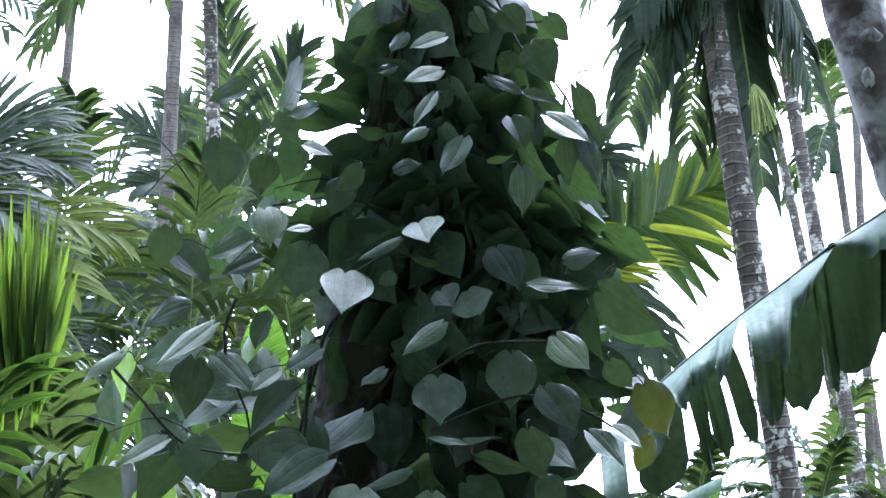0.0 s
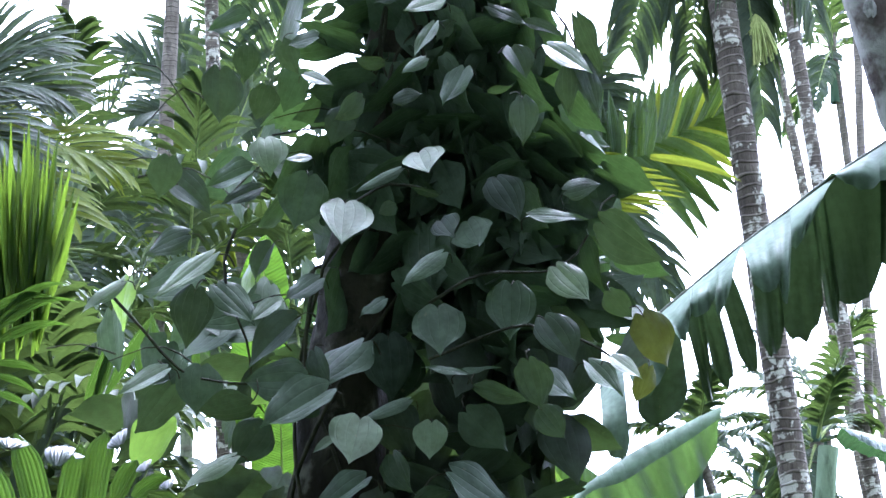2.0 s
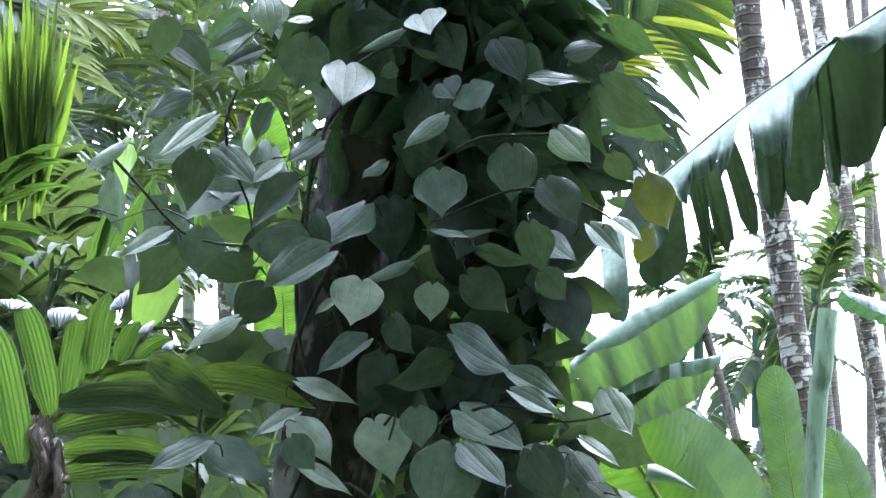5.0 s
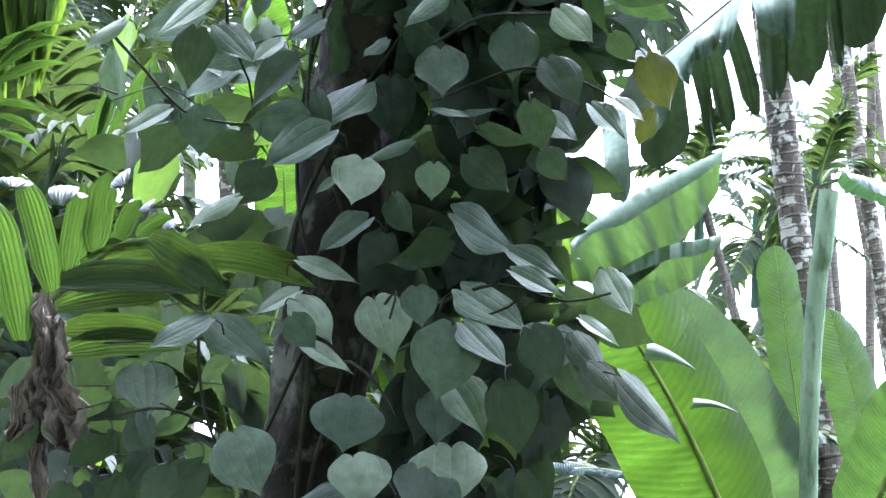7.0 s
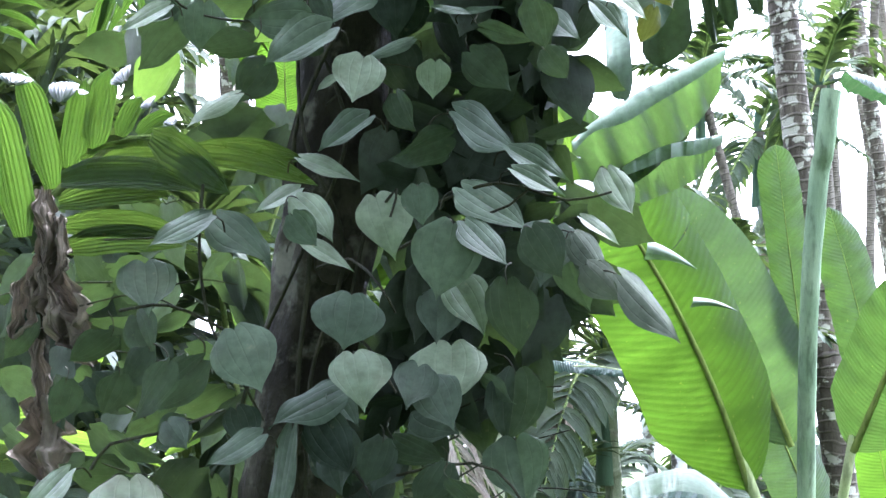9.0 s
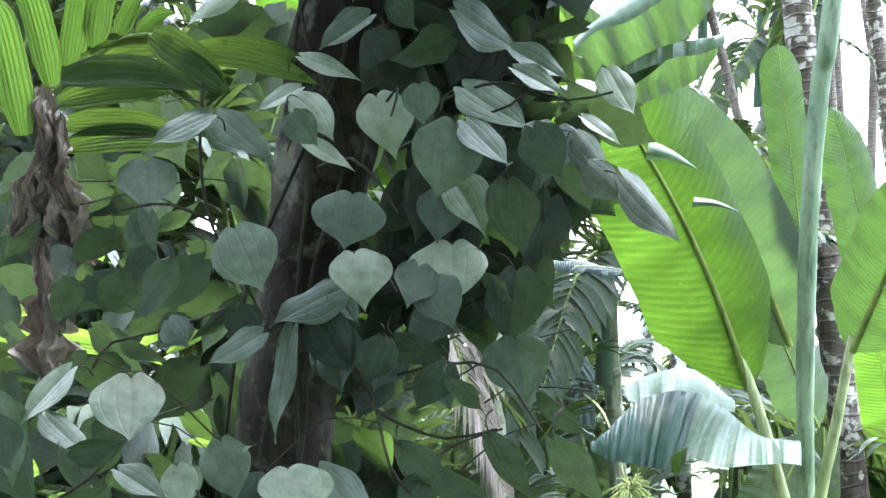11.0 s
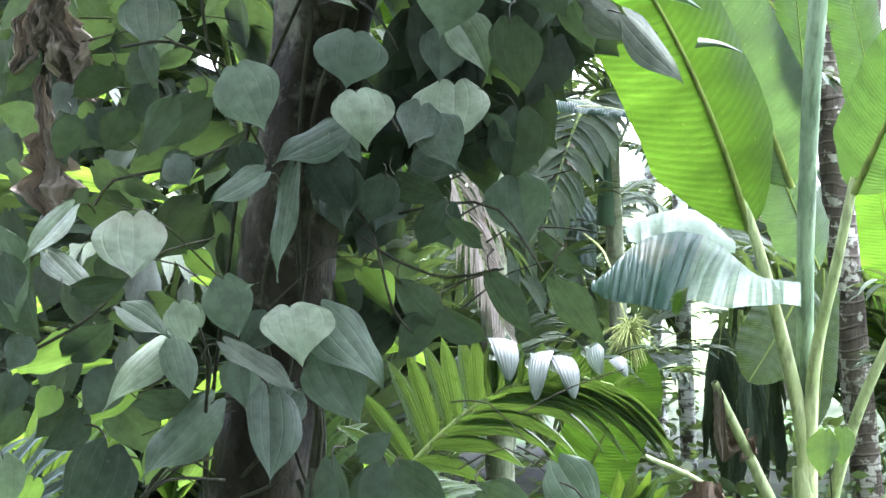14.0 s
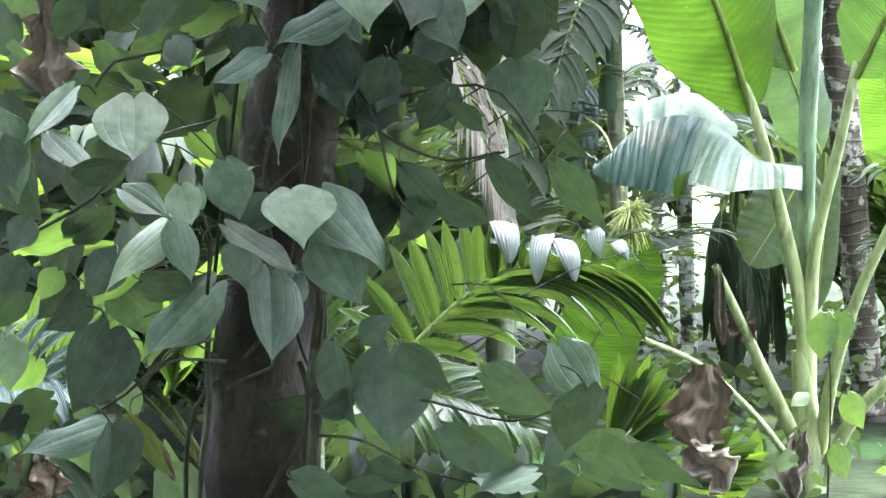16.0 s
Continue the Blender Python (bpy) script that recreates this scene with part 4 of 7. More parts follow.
pepper((-0.231, 3.017, 1.227), (-0.219, 2.963, 1.172), 0.110, 0, "skylit")
pepper((-0.185, 3.035, 1.221), (-0.089, 2.998, 1.115), 0.114, -44, "grey")
pepper((-0.184, 3.061, 1.152), (-0.123, 3.032, 1.056), 0.098, -16, "grey")
pepper((-0.315, 2.95, 1.174), (-0.209, 2.919, 1.106), 0.051, -44, "worn")
pepper((-0.291, 3.068, 1.138), (-0.286, 3.003, 1.073), 0.083, 0, "grey")
pepper((-0.416, 3.16, 1.174), (-0.54, 3.12, 1.084), 0.069, 44, "skylit")
pepper((-0.388, 3.177, 1.216), (-0.401, 3.161, 1.157), 0.052, 27, "skylit")
pepper((-0.49, 3.118, 1.214), (-0.412, 3.097, 1.175), 0.051, -31, "grey")
pepper((-0.331, 3.05, 1.262), (-0.309, 3.077, 1.176), 0.078, -8, "grey")
pepper((-0.349, 3.068, 1.236), (-0.278, 3.05, 1.259), 0.019, -44, "skylit")
pepper((-0.409, 3.118, 1.169), (-0.369, 3.095, 1.087), 0.061, -31, "grey")
pepper((-0.602, 3.126, 1.293), (-0.526, 3.102, 1.232), 0.051, -31, "grey")
pepper((-0.541, 3.01, 1.251), (-0.463, 3.03, 1.259), 0.048, 31)
pepper((0.064, 3.155, 1.267), (0.12, 3.185, 1.157), 0.058, 31)
pepper((0.152, 2.956, 1.27), (0.223, 2.987, 1.165), 0.060, 31)
pepper((-0.069, 3.158, 1.249), (0.008, 3.187, 1.162), 0.062, 31)
pepper((0.148, 3.2, 1.331), (0.217, 3.225, 1.253), 0.038, 31)
pepper((-0.004, 3.008, 1.224), (0.057, 3.03, 1.163), 0.059, 31)
pepper((-0.028, 3.199, 1.211), (-0.081, 3.222, 1.131), 0.071, -31)
pepper((-0.509, 3.149, 1.569), (-0.572, 3.169, 1.518), 0.060, -31)
pepper((-0.4, 2.975, 1.52), (-0.444, 2.952, 1.439), 0.056, 31)
pepper((-0.468, 2.973, 1.503), (-0.499, 2.994, 1.447), 0.057, 7)
pepper((-0.551, 3.008, 1.496), (-0.57, 3.025, 1.431), 0.057, -31)
pepper((-0.411, 3.06, 1.44), (-0.383, 3.037, 1.407), 0.050, 5)
pepper((-0.65, 3.019, 1.291), (-0.629, 3, 1.218), 0.064, -26)
pepper((-0.509, 3.175, 1.114), (-0.548, 3.155, 1.048), 0.069, -5)
pepper((-0.466, 3.173, 1.072), (-0.365, 3.199, 1.061), 0.060, 31)
# leaves near the foot
pepper((-0.088, 3.128, 0.976), (-0.091, 3.091, 0.831), 0.129, 2)
pepper((0.056, 3.145, 0.94), (0.171, 3.111, 0.872), 0.074, -31)
pepper((0.167, 3.144, 0.984), (0.231, 3.116, 0.894), 0.096, -27, "grey")
pepper((-0.066, 3, 0.993), (0.008, 2.977, 0.939), 0.059, -31)
pepper((0.204, 3.009, 0.94), (0.191, 3.034, 0.833), 0.085, -26)
pepper((-0.003, 3.014, 0.879), (0.108, 2.983, 0.824), 0.069, -31)
pepper((-0.504, 3.08, 1.008), (-0.546, 3.045, 0.882), 0.117, 17)
pepper((-0.36, 3.174, 1.07), (-0.467, 3.134, 0.959), 0.112, 44, "grey")
pepper((-0.26, 3.026, 1.101), (-0.258, 2.993, 0.973), 0.100, 31)
pepper((-0.173, 3.12, 0.985), (-0.143, 3.087, 0.859), 0.061, -31)
pepper((-0.108, 2.968, 0.832), (-0.034, 2.949, 0.813), 0.039, -31)
pepper((0.049, 3.054, 0.797), (0.146, 3.029, 0.783), 0.041, -31, "grey")
pepper((0.201, 3.093, 0.822), (0.307, 3.064, 0.778), 0.053, -31)
pepper((0.284, 3.13, 0.829), (0.379, 3.101, 0.771), 0.051, -31)
pepper((-0.49, 3.019, 0.874), (-0.503, 3.048, 0.75), 0.092, -31)
pepper((-0.505, 3.071, 0.87), (-0.636, 3.035, 0.828), 0.060, 31, "grey")
pepper((-0.475, 3.1, 0.875), (-0.404, 3.071, 0.784), 0.037, -31, "old")
pepper((-0.672, 3.137, 0.986), (-0.658, 3.117, 0.91), 0.067, -24, "skylit")
pepper((-0.124, 2.961, 1.016), (-0.076, 2.975, 1.048), 0.047, 31)
pepper((-0.222, 2.99, 0.804), (-0.138, 2.967, 0.768), 0.066, -31)

pepper((0.127, 2.980, 0.821), (0.037, 2.950, 0.806), 0.037, 0, "grey")
pepper((0.182, 3.020, 0.805), (0.094, 2.990, 0.821), 0.033, 0)
pepper((-0.075, 3.050, 0.794), (-0.158, 3.020, 0.786), 0.033, 0)
pepper((0.181, 3.100, 0.872), (0.139, 3.070, 0.810), 0.050, 0)
pepper((0.074, 3.000, 0.796), (0.115, 2.970, 0.767), 0.041, 0)
pepper((-0.650, 3.100, 1.114), (-0.655, 3.070, 1.054), 0.052, 0)
pepper((-0.554, 3.150, 1.051), (-0.604, 3.120, 0.996), 0.056, 0)
pepper((-0.681, 3.200, 1.004), (-0.652, 3.170, 1.065), 0.035, 0)
pepper((-0.580, 3.200, 1.137), (-0.504, 3.170, 1.192), 0.061, 0)
pepper((-0.445, 3.300, 0.982), (-0.475, 3.270, 0.926), 0.054, 0, "young")
pepper((-0.204, 3.200, 0.949), (-0.167, 3.170, 0.884), 0.056, 0)
pepper((-0.146, 3.100, 0.912), (-0.195, 3.070, 0.887), 0.042, 0)
pepper((-0.236, 3.200, 1.088), (-0.267, 3.170, 1.031), 0.061, 0)
pepper((-0.632, 3.100, 1.170), (-0.652, 3.070, 1.123), 0.050, 0)
pepper((-0.280, 3.200, 1.200), (-0.320, 3.170, 1.151), 0.061, 0)
pepper((-0.468, 3.250, 1.549), (-0.498, 3.220, 1.490), 0.053, 0)
pepper((-0.378, 3.200, 1.534), (-0.460, 3.170, 1.459), 0.061, 0)
pepper((-0.547, 3.200, 1.507), (-0.503, 3.170, 1.454), 0.061, 0)
pepper((-0.623, 3.300, 1.505), (-0.603, 3.270, 1.424), 0.057, 0)
pepper((-0.410, 3.250, 1.443), (-0.449, 3.220, 1.399), 0.056, 0)
pepper((-0.330, 3.250, 1.461), (-0.309, 3.220, 1.400), 0.062, 0)
pepper((-0.201, 3.150, 1.443), (-0.147, 3.120, 1.359), 0.077, 0)
pepper((-0.091, 3.200, 1.401), (-0.115, 3.170, 1.337), 0.074, 0)
pepper((-0.021, 3.200, 1.376), (0.005, 3.170, 1.316), 0.069, 0)
pepper((-0.048, 3.250, 1.463), (0.005, 3.220, 1.437), 0.088, 0)
pepper((-0.496, 3.300, 1.609), (-0.471, 3.270, 1.537), 0.059, 0)
pepper((-0.414, 3.300, 1.538), (-0.445, 3.270, 1.457), 0.063, 0)
pepper((-0.548, 3.300, 1.502), (-0.578, 3.270, 1.457), 0.054, 0)
pepper((-0.657, 3.300, 1.609), (-0.685, 3.270, 1.536), 0.054, 0)
pepper((-0.201, 3.200, 1.413), (-0.148, 3.170, 1.345), 0.069, 0)

# lime leaves with backlight put into their colour, and a knot of bare twigs
pepper((-0.501, 3.3, 1.075), (-0.58, 3.324, 1.013), 0.065, -31, "young")
pepper((-0.632, 3.35, 1.069), (-0.661, 3.358, 1.022), 0.046, 5, "young")
pepper((-0.428, 3.4, 1.02), (-0.459, 3.424, 0.923), 0.060, -31, "young")
pepper((-0.396, 3.4, 0.974), (-0.426, 3.422, 0.886), 0.056, -31, "young")
pepper((-0.466, 3.4, 1.14), (-0.525, 3.423, 1.063), 0.065, -31, "young")
pepper((-0.623, 3.4, 1.138), (-0.701, 3.421, 1.099), 0.039, -31, "young")
pepper((-0.678, 3.4, 0.915), (-0.719, 3.419, 0.846), 0.063, -29, "young")
pepper((-0.427, 3.4, 1.288), (-0.383, 3.416, 1.242), 0.047, 31, "young")
pepper((-0.144, 3.4, 2.085), (-0.07, 3.422, 2.042), 0.074, 41, "young")
pepper((-0.14, 3.4, 1.612), (-0.179, 3.417, 1.669), 0.050, -48, "young")
pepper((-0.214, 3.4, 1.566), (-0.187, 3.418, 1.502), 0.041, 48, "young")
pepper((-0.141, 3.4, 1.695), (-0.155, 3.419, 1.623), 0.055, -48, "young")
pepper((0.021, 3.4, 1.714), (-0.002, 3.415, 1.659), 0.051, -37, "young")
pepper((-0.251, 3.4, 2.128), (-0.327, 3.424, 2.067), 0.083, -39, "young")
pepper((-0.467, 3.4, 2.465), (-0.391, 3.423, 2.411), 0.078, 45)
pepper((-0.532, 3.4, 2.287), (-0.557, 3.421, 2.205), 0.055, -48, "young")
pepper((-0.454, 3.35, 2.036), (-0.502, 3.375, 1.947), 0.086, -39, "young")
pepper((-0.318, 3.4, 2.316), (-0.343, 3.417, 2.252), 0.041, -48, "young")
pepper((-0.141, 3.4, 1.263), (-0.095, 3.422, 1.188), 0.065, 31, "young")
pepper((-0.215, 3.4, 1.244), (-0.16, 3.42, 1.188), 0.054, 31, "young")
vine_stem([(-0.487, 3.3, 0.886), (-0.462, 3.25, 0.938), (-0.411, 3.2, 0.981), (-0.359, 3.2, 0.955)])
vine_stem([(-0.482, 3.3, 0.904), (-0.436, 3.25, 0.965), (-0.385, 3.2, 0.999)])
vine_stem([(-0.483, 3.3, 0.922), (-0.444, 3.25, 0.938), (-0.394, 3.2, 0.985), (-0.364, 3.2, 0.999)])
vine_stem([(-0.504, 3.2, 1.085), (-0.464, 3.2, 1.09), (-0.423, 3.15, 1.112)])
vine_stem([(-0.691, 3.2, 1.126), (-0.639, 3.2, 1.153), (-0.577, 3.15, 1.188)])
vine_stem([(-0.367, 3.15, 1.057), (-0.359, 3.1, 1.13), (-0.374, 3.1, 1.164)])
vine_stem([(-0.202, 3.2, 1.678), (-0.148, 3.15, 1.687), (-0.103, 3.1, 1.644), (-0.078, 3.1, 1.602)])
vine_stem([(-0.176, 3.2, 1.6), (-0.121, 3.15, 1.554), (-0.077, 3.1, 1.484)])
vine_stem([(-0.133, 3.2, 1.73), (-0.078, 3.1, 1.788), (-0.087, 3.1, 1.746)])


pepper((-0.679, 3.100, 1.323), (-0.628, 3.080, 1.203), 0.078, 0, "grey")
pepper((-0.557, 3.200, 1.150), (-0.665, 3.180, 1.105), 0.055, 0, "young")
pepper((-0.384, 2.970, 1.230), (-0.363, 2.950, 1.176), 0.055, 0, "skylit")
pepper((-0.671, 3.200, 1.252), (-0.631, 3.180, 1.158), 0.070, 0)
pepper((-0.091, 3.300, 2.159), (-0.079, 3.280, 2.058), 0.088, 0)
pepper((-0.066, 3.360, 2.149), (-0.084, 3.340, 2.054), 0.075, 0)
# stems that climb the foot of the trunk
vine_stem([(-0.219, 3.240, 1.174), (-0.211, 3.240, 1.112), (-0.203, 3.240, 1.041), (-0.210, 3.240, 0.970), (-0.217, 3.240, 0.889), (-0.220, 3.240, 0.809), (-0.222, 3.240, 0.718)], 0.0065, 0.0052)
vine_stem([(-0.197, 3.240, 1.121), (-0.202, 3.240, 1.068), (-0.196, 3.240, 1.015), (-0.205, 3.240, 0.943), (-0.212, 3.240, 0.872)], 0.0040, 0.0032)
vine_stem([(-0.233, 3.240, 0.943), (-0.217, 3.240, 0.889), (-0.225, 3.240, 0.818), (-0.221, 3.240, 0.718)], 0.0050, 0.0040)
vine_stem([(-0.373, 3.240, 1.012), (-0.378, 3.240, 0.941), (-0.373, 3.240, 0.869), (-0.383, 3.240, 0.797), (-0.390, 3.240, 0.716)], 0.0050, 0.0040)
vine_stem([(-0.260, 3.240, 0.960), (-0.277, 3.240, 0.933), (-0.313, 3.240, 0.917), (-0.348, 3.240, 0.897)], 0.0030, 0.0024)
vine_stem([(-0.210, 3.240, 0.943), (-0.180, 3.240, 0.926), (-0.153, 3.240, 0.899), (-0.126, 3.240, 0.891)], 0.0030, 0.0024)


def twigs(count, x0, x1, z0, z1, seed):
    """Thin dark side shoots that cross the gaps between the leaves."""
    rn_ = random.Random(seed)
    for _ in range(count):
        p_ = Vector((rn_.uniform(x0, x1), rn_.uniform(3.22, 3.42), rn_.uniform(z0, z1)))
        a_, l_ = rn_.uniform(-0.5, 0.9), rn_.uniform(0.1, 0.24)
        d_ = Vector((math.cos(a_) * rn_.choice((-1, 1)), rn_.uniform(-0.2, 0.1), math.sin(a_))) * l_
        vine_stem([p_, p_ + d_ * 0.5 + Vector((0, 0, rn_.uniform(-0.02, 0.03))), p_ + d_ + Vector((0, 0, -0.03))], 0.0017, 0.0010)


twigs(18, -0.62, -0.22, 0.95, 1.75, 1)
twigs(12, -0.02, 0.12, 0.95, 1.45, 2)
twigs(14, -0.55, 0.2, 1.8, 2.6, 3)


def inner_foliage():
    """The dense shaded leaves behind the outer ones, as one mesh."""
    rn = random.Random(77)
    sh, top = Shape(), Shape()
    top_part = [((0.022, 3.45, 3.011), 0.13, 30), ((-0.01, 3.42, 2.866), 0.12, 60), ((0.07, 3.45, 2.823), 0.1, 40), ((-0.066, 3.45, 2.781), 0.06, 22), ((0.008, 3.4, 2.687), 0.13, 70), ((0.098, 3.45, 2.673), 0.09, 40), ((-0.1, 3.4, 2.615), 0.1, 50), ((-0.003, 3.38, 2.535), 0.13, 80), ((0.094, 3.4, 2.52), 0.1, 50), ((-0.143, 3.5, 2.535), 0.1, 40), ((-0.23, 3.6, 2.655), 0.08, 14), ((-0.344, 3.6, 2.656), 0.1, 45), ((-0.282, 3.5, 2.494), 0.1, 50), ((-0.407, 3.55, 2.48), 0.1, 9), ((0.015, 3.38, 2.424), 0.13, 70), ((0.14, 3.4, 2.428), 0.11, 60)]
    upper_part = [((0.071, 3.38, 2.304), 0.13, 80), ((0.189, 3.45, 2.342), 0.09, 22), ((-0.274, 3.55, 2.343), 0.1, 50), ((-0.383, 3.55, 2.303), 0.1, 45), ((-0.449, 3.55, 2.183), 0.1, 45), ((-0.321, 3.55, 2.181), 0.1, 45), ((0.059, 3.38, 2.159), 0.13, 80), ((0.172, 3.4, 2.162), 0.1, 30), ((0.243, 3.45, 2.232), 0.07, 8), ((-0.525, 3.55, 2.094), 0.1, 40), ((-0.011, 3.4, 1.959), 0.12, 60), ((0.102, 3.42, 1.99), 0.1, 50), ((0.15, 3.42, 2.086), 0.09, 22), ((-0.338, 3.5, 1.976), 0.1, 45), ((-0.26, 3.5, 1.908), 0.08, 30), ((-0.03, 3.4, 1.837), 0.11, 50)]
    middle_part = [((0.082, 3.42, 1.782), 0.11, 60), ((0.155, 3.4, 1.761), 0.09, 28), ((-0.373, 3.5, 1.716), 0.11, 50), ((-0.502, 3.6, 1.785), 0.1, 40), ((0.003, 3.42, 1.671), 0.1, 45), ((0.114, 3.42, 1.69), 0.09, 40), ((-0.061, 3.42, 1.531), 0.09, 40), ((0.079, 3.45, 1.543), 0.08, 25), ((-0.478, 3.55, 1.582), 0.12, 60), ((-0.601, 3.6, 1.535), 0.12, 50), ((-0.375, 3.5, 1.485), 0.1, 45), ((-0.496, 3.55, 1.428), 0.11, 45), ((-0.678, 3.6, 1.436), 0.11, 45), ((-0.427, 3.55, 1.312), 0.1, 45), ((-0.611, 3.5, 1.255), 0.12, 50), ((-0.715, 3.5, 1.312), 0.1, 40)]
    lower_part = [((-0.524, 3.5, 1.123), 0.12, 50), ((-0.676, 3.5, 1.084), 0.12, 50), ((-0.126, 3.45, 1.392), 0.08, 35), ((-0.097, 3.45, 1.242), 0.07, 20), ((-0.68, 3.9, 1.753), 0.13, 200), ((-0.741, 3.9, 1.627), 0.13, 200), ((-0.587, 3.5, 0.824), 0.12, 40), ((-0.721, 3.5, 0.842), 0.12, 40), ((-0.491, 3.5, 0.709), 0.1, 40), ((-0.122, 3.4, 0.743), 0.1, 35), ((0.028, 3.4, 0.726), 0.1, 35), ((0.196, 3.4, 0.719), 0.1, 35), ((0.318, 3.4, 0.711), 0.08, 25)]
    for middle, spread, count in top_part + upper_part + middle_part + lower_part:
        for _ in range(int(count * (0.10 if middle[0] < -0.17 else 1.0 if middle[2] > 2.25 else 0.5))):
            base = Vector(middle) + Vector((rn.gauss(0, spread * 0.55), rn.uniform(-0.8, 1.0) * spread, rn.gauss(0, spread * 0.5)))
            a = rn.gauss(0, 0.9)
            tip = base + Vector((math.sin(a) * 0.1, rn.uniform(-0.06, 0.03), -0.1 * math.cos(a)))
            size = rn.uniform(0.065, 0.11)
            turns = sorted((blade_frame(base, tip, size, side * rn.uniform(15, 70)) for side in (-1, 1)), key=lambda f: f[3].z)
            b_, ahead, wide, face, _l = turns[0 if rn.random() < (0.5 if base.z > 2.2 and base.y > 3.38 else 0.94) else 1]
            rows, uvs = heart_rows(rn, 7, 6, rn.uniform(0, 0.3), rn.uniform(0, 0.2), 0.03, rn.uniform(-0.1, 0.1))
            k = size * rn.uniform(1.1, 1.35)
            if base.x > -0.03 and 1.08 < base.z < 1.44 or base.x > 0.07 and 1.72 < base.z < 2.03 and rn.random() < 0.4:
                continue
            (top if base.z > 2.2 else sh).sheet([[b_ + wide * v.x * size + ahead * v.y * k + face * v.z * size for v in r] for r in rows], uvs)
    # Upper leaves take the paler green; the colour stands in for glare haze.
    tagged(part("upper_foliage", top, PEPPER_GREY, vine, "crowded leaves of the vine's upper part, paled for glare haze"), kind="stuff")
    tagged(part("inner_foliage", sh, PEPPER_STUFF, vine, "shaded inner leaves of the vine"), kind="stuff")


inner_foliage()

# ---- the young palm beside the vine ----
sapling = thing("young_areca_palm", ((-0.645, 3.33, 1.359)[0], 3.33, 0), "young areca palm with broad pleated leaflets and dry sheaths", "palm")
stem = Shape()
tube(stem, [((-1.038, 3.6, 0.822)[0], 3.6, -0.05), (-0.937, 3.6, 1.1), (-0.738, 3.5, 1.254), (-0.66, 3.38, 1.333), (-0.642, 3.33, 1.388), (-0.65, 3.33, 1.611), (-0.64, 3.33, 1.821)], 0.009, 0.010, 10, 0.03, lumpy=0.3, ring=0.05)
part("stem", stem, BARK, sapling)
dry_rag(sapling, (-0.644, 3.280, 1.814), (-0.633, 3.260, 1.687), 0.042, 3, crumple=0.5)
dry_rag(sapling, (-0.619, 3.280, 1.697), (-0.604, 3.260, 1.571), 0.077, 5, crumple=0.5)
dry_rag(sapling, (-0.655, 3.280, 1.679), (-0.684, 3.260, 1.571), 0.038, 6, crumple=0.5)
dry_rag(sapling, (-0.626, 3.280, 1.644), (-0.586, 3.260, 1.558), 0.055, 14, crumple=0.5)
dry_rag(sapling, (-0.640, 3.280, 1.733), (-0.650, 3.260, 1.624), 0.035, 15, crumple=0.5)
dry_rag(sapling, (-0.642, 3.280, 1.572), (-0.638, 3.260, 1.465), 0.029, 12, crumple=0.5)
dry_rag(sapling, (-0.637, 3.280, 1.483), (-0.628, 3.260, 1.351), 0.077, 8, crumple=0.5)
dry_rag(sapling, (-0.616, 3.280, 1.769), (-0.619, 3.260, 1.660), 0.032, 21, crumple=0.5)
dry_rag(sapling, (-0.599, 3.280, 1.581), (-0.560, 3.260, 1.536), 0.032, 22, crumple=0.5)


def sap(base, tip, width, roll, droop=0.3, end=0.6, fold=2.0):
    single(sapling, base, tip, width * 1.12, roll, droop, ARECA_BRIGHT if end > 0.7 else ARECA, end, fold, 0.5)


sap((-0.629, 3.28, 1.81), (-0.679, 3.28, 1.998), 0.043, 10, droop=0.4, end=0.72)
sap((-0.674, 3.28, 1.733), (-0.728, 3.28, 1.964), 0.050, 10, droop=0.4, end=0.72)
sap((-0.603, 3.28, 1.842), (-0.582, 3.28, 1.98), 0.040, 10, droop=0.4, end=0.72)
sap((-0.56, 3.27, 1.872), (-0.541, 3.27, 1.998), 0.041, -10, droop=0.4, end=0.72)
sap((-0.519, 3.26, 1.891), (-0.49, 3.26, 1.954), 0.028, -10, droop=0.4, end=0.72)
sap((-0.489, 3.25, 1.893), (-0.436, 3.25, 1.928), 0.024, -10, droop=0.4, end=0.72)
sap((-0.578, 3.28, 1.851), (-0.349, 3.241, 1.837), 0.062, 30, droop=0.5)
sap((-0.604, 3.23, 1.817), (-0.387, 3.193, 1.804), 0.048, -20, droop=0.35)
sap((-0.617, 3.28, 1.787), (-0.438, 3.249, 1.802), 0.044, -20, droop=0.25)
sap((-0.456, 3.18, 1.881), (-0.333, 3.141, 1.789), 0.055, 20, droop=0.3)
sap((-0.412, 3.18, 1.859), (-0.202, 3.161, 1.809), 0.042, 35, droop=0.4)
sap((-0.423, 3.33, 1.876), (-0.231, 3.33, 1.872), 0.044, 35, droop=0.4)
sap((-0.63, 3.38, 1.762), (-0.427, 3.38, 1.753), 0.041, 10, droop=0.3)
sap((-0.625, 3.38, 1.725), (-0.436, 3.38, 1.735), 0.043, -10, droop=0.3)


def sap_flap(base, tip, width, roll):
    folded_end(sapling, base, tip, width, roll)


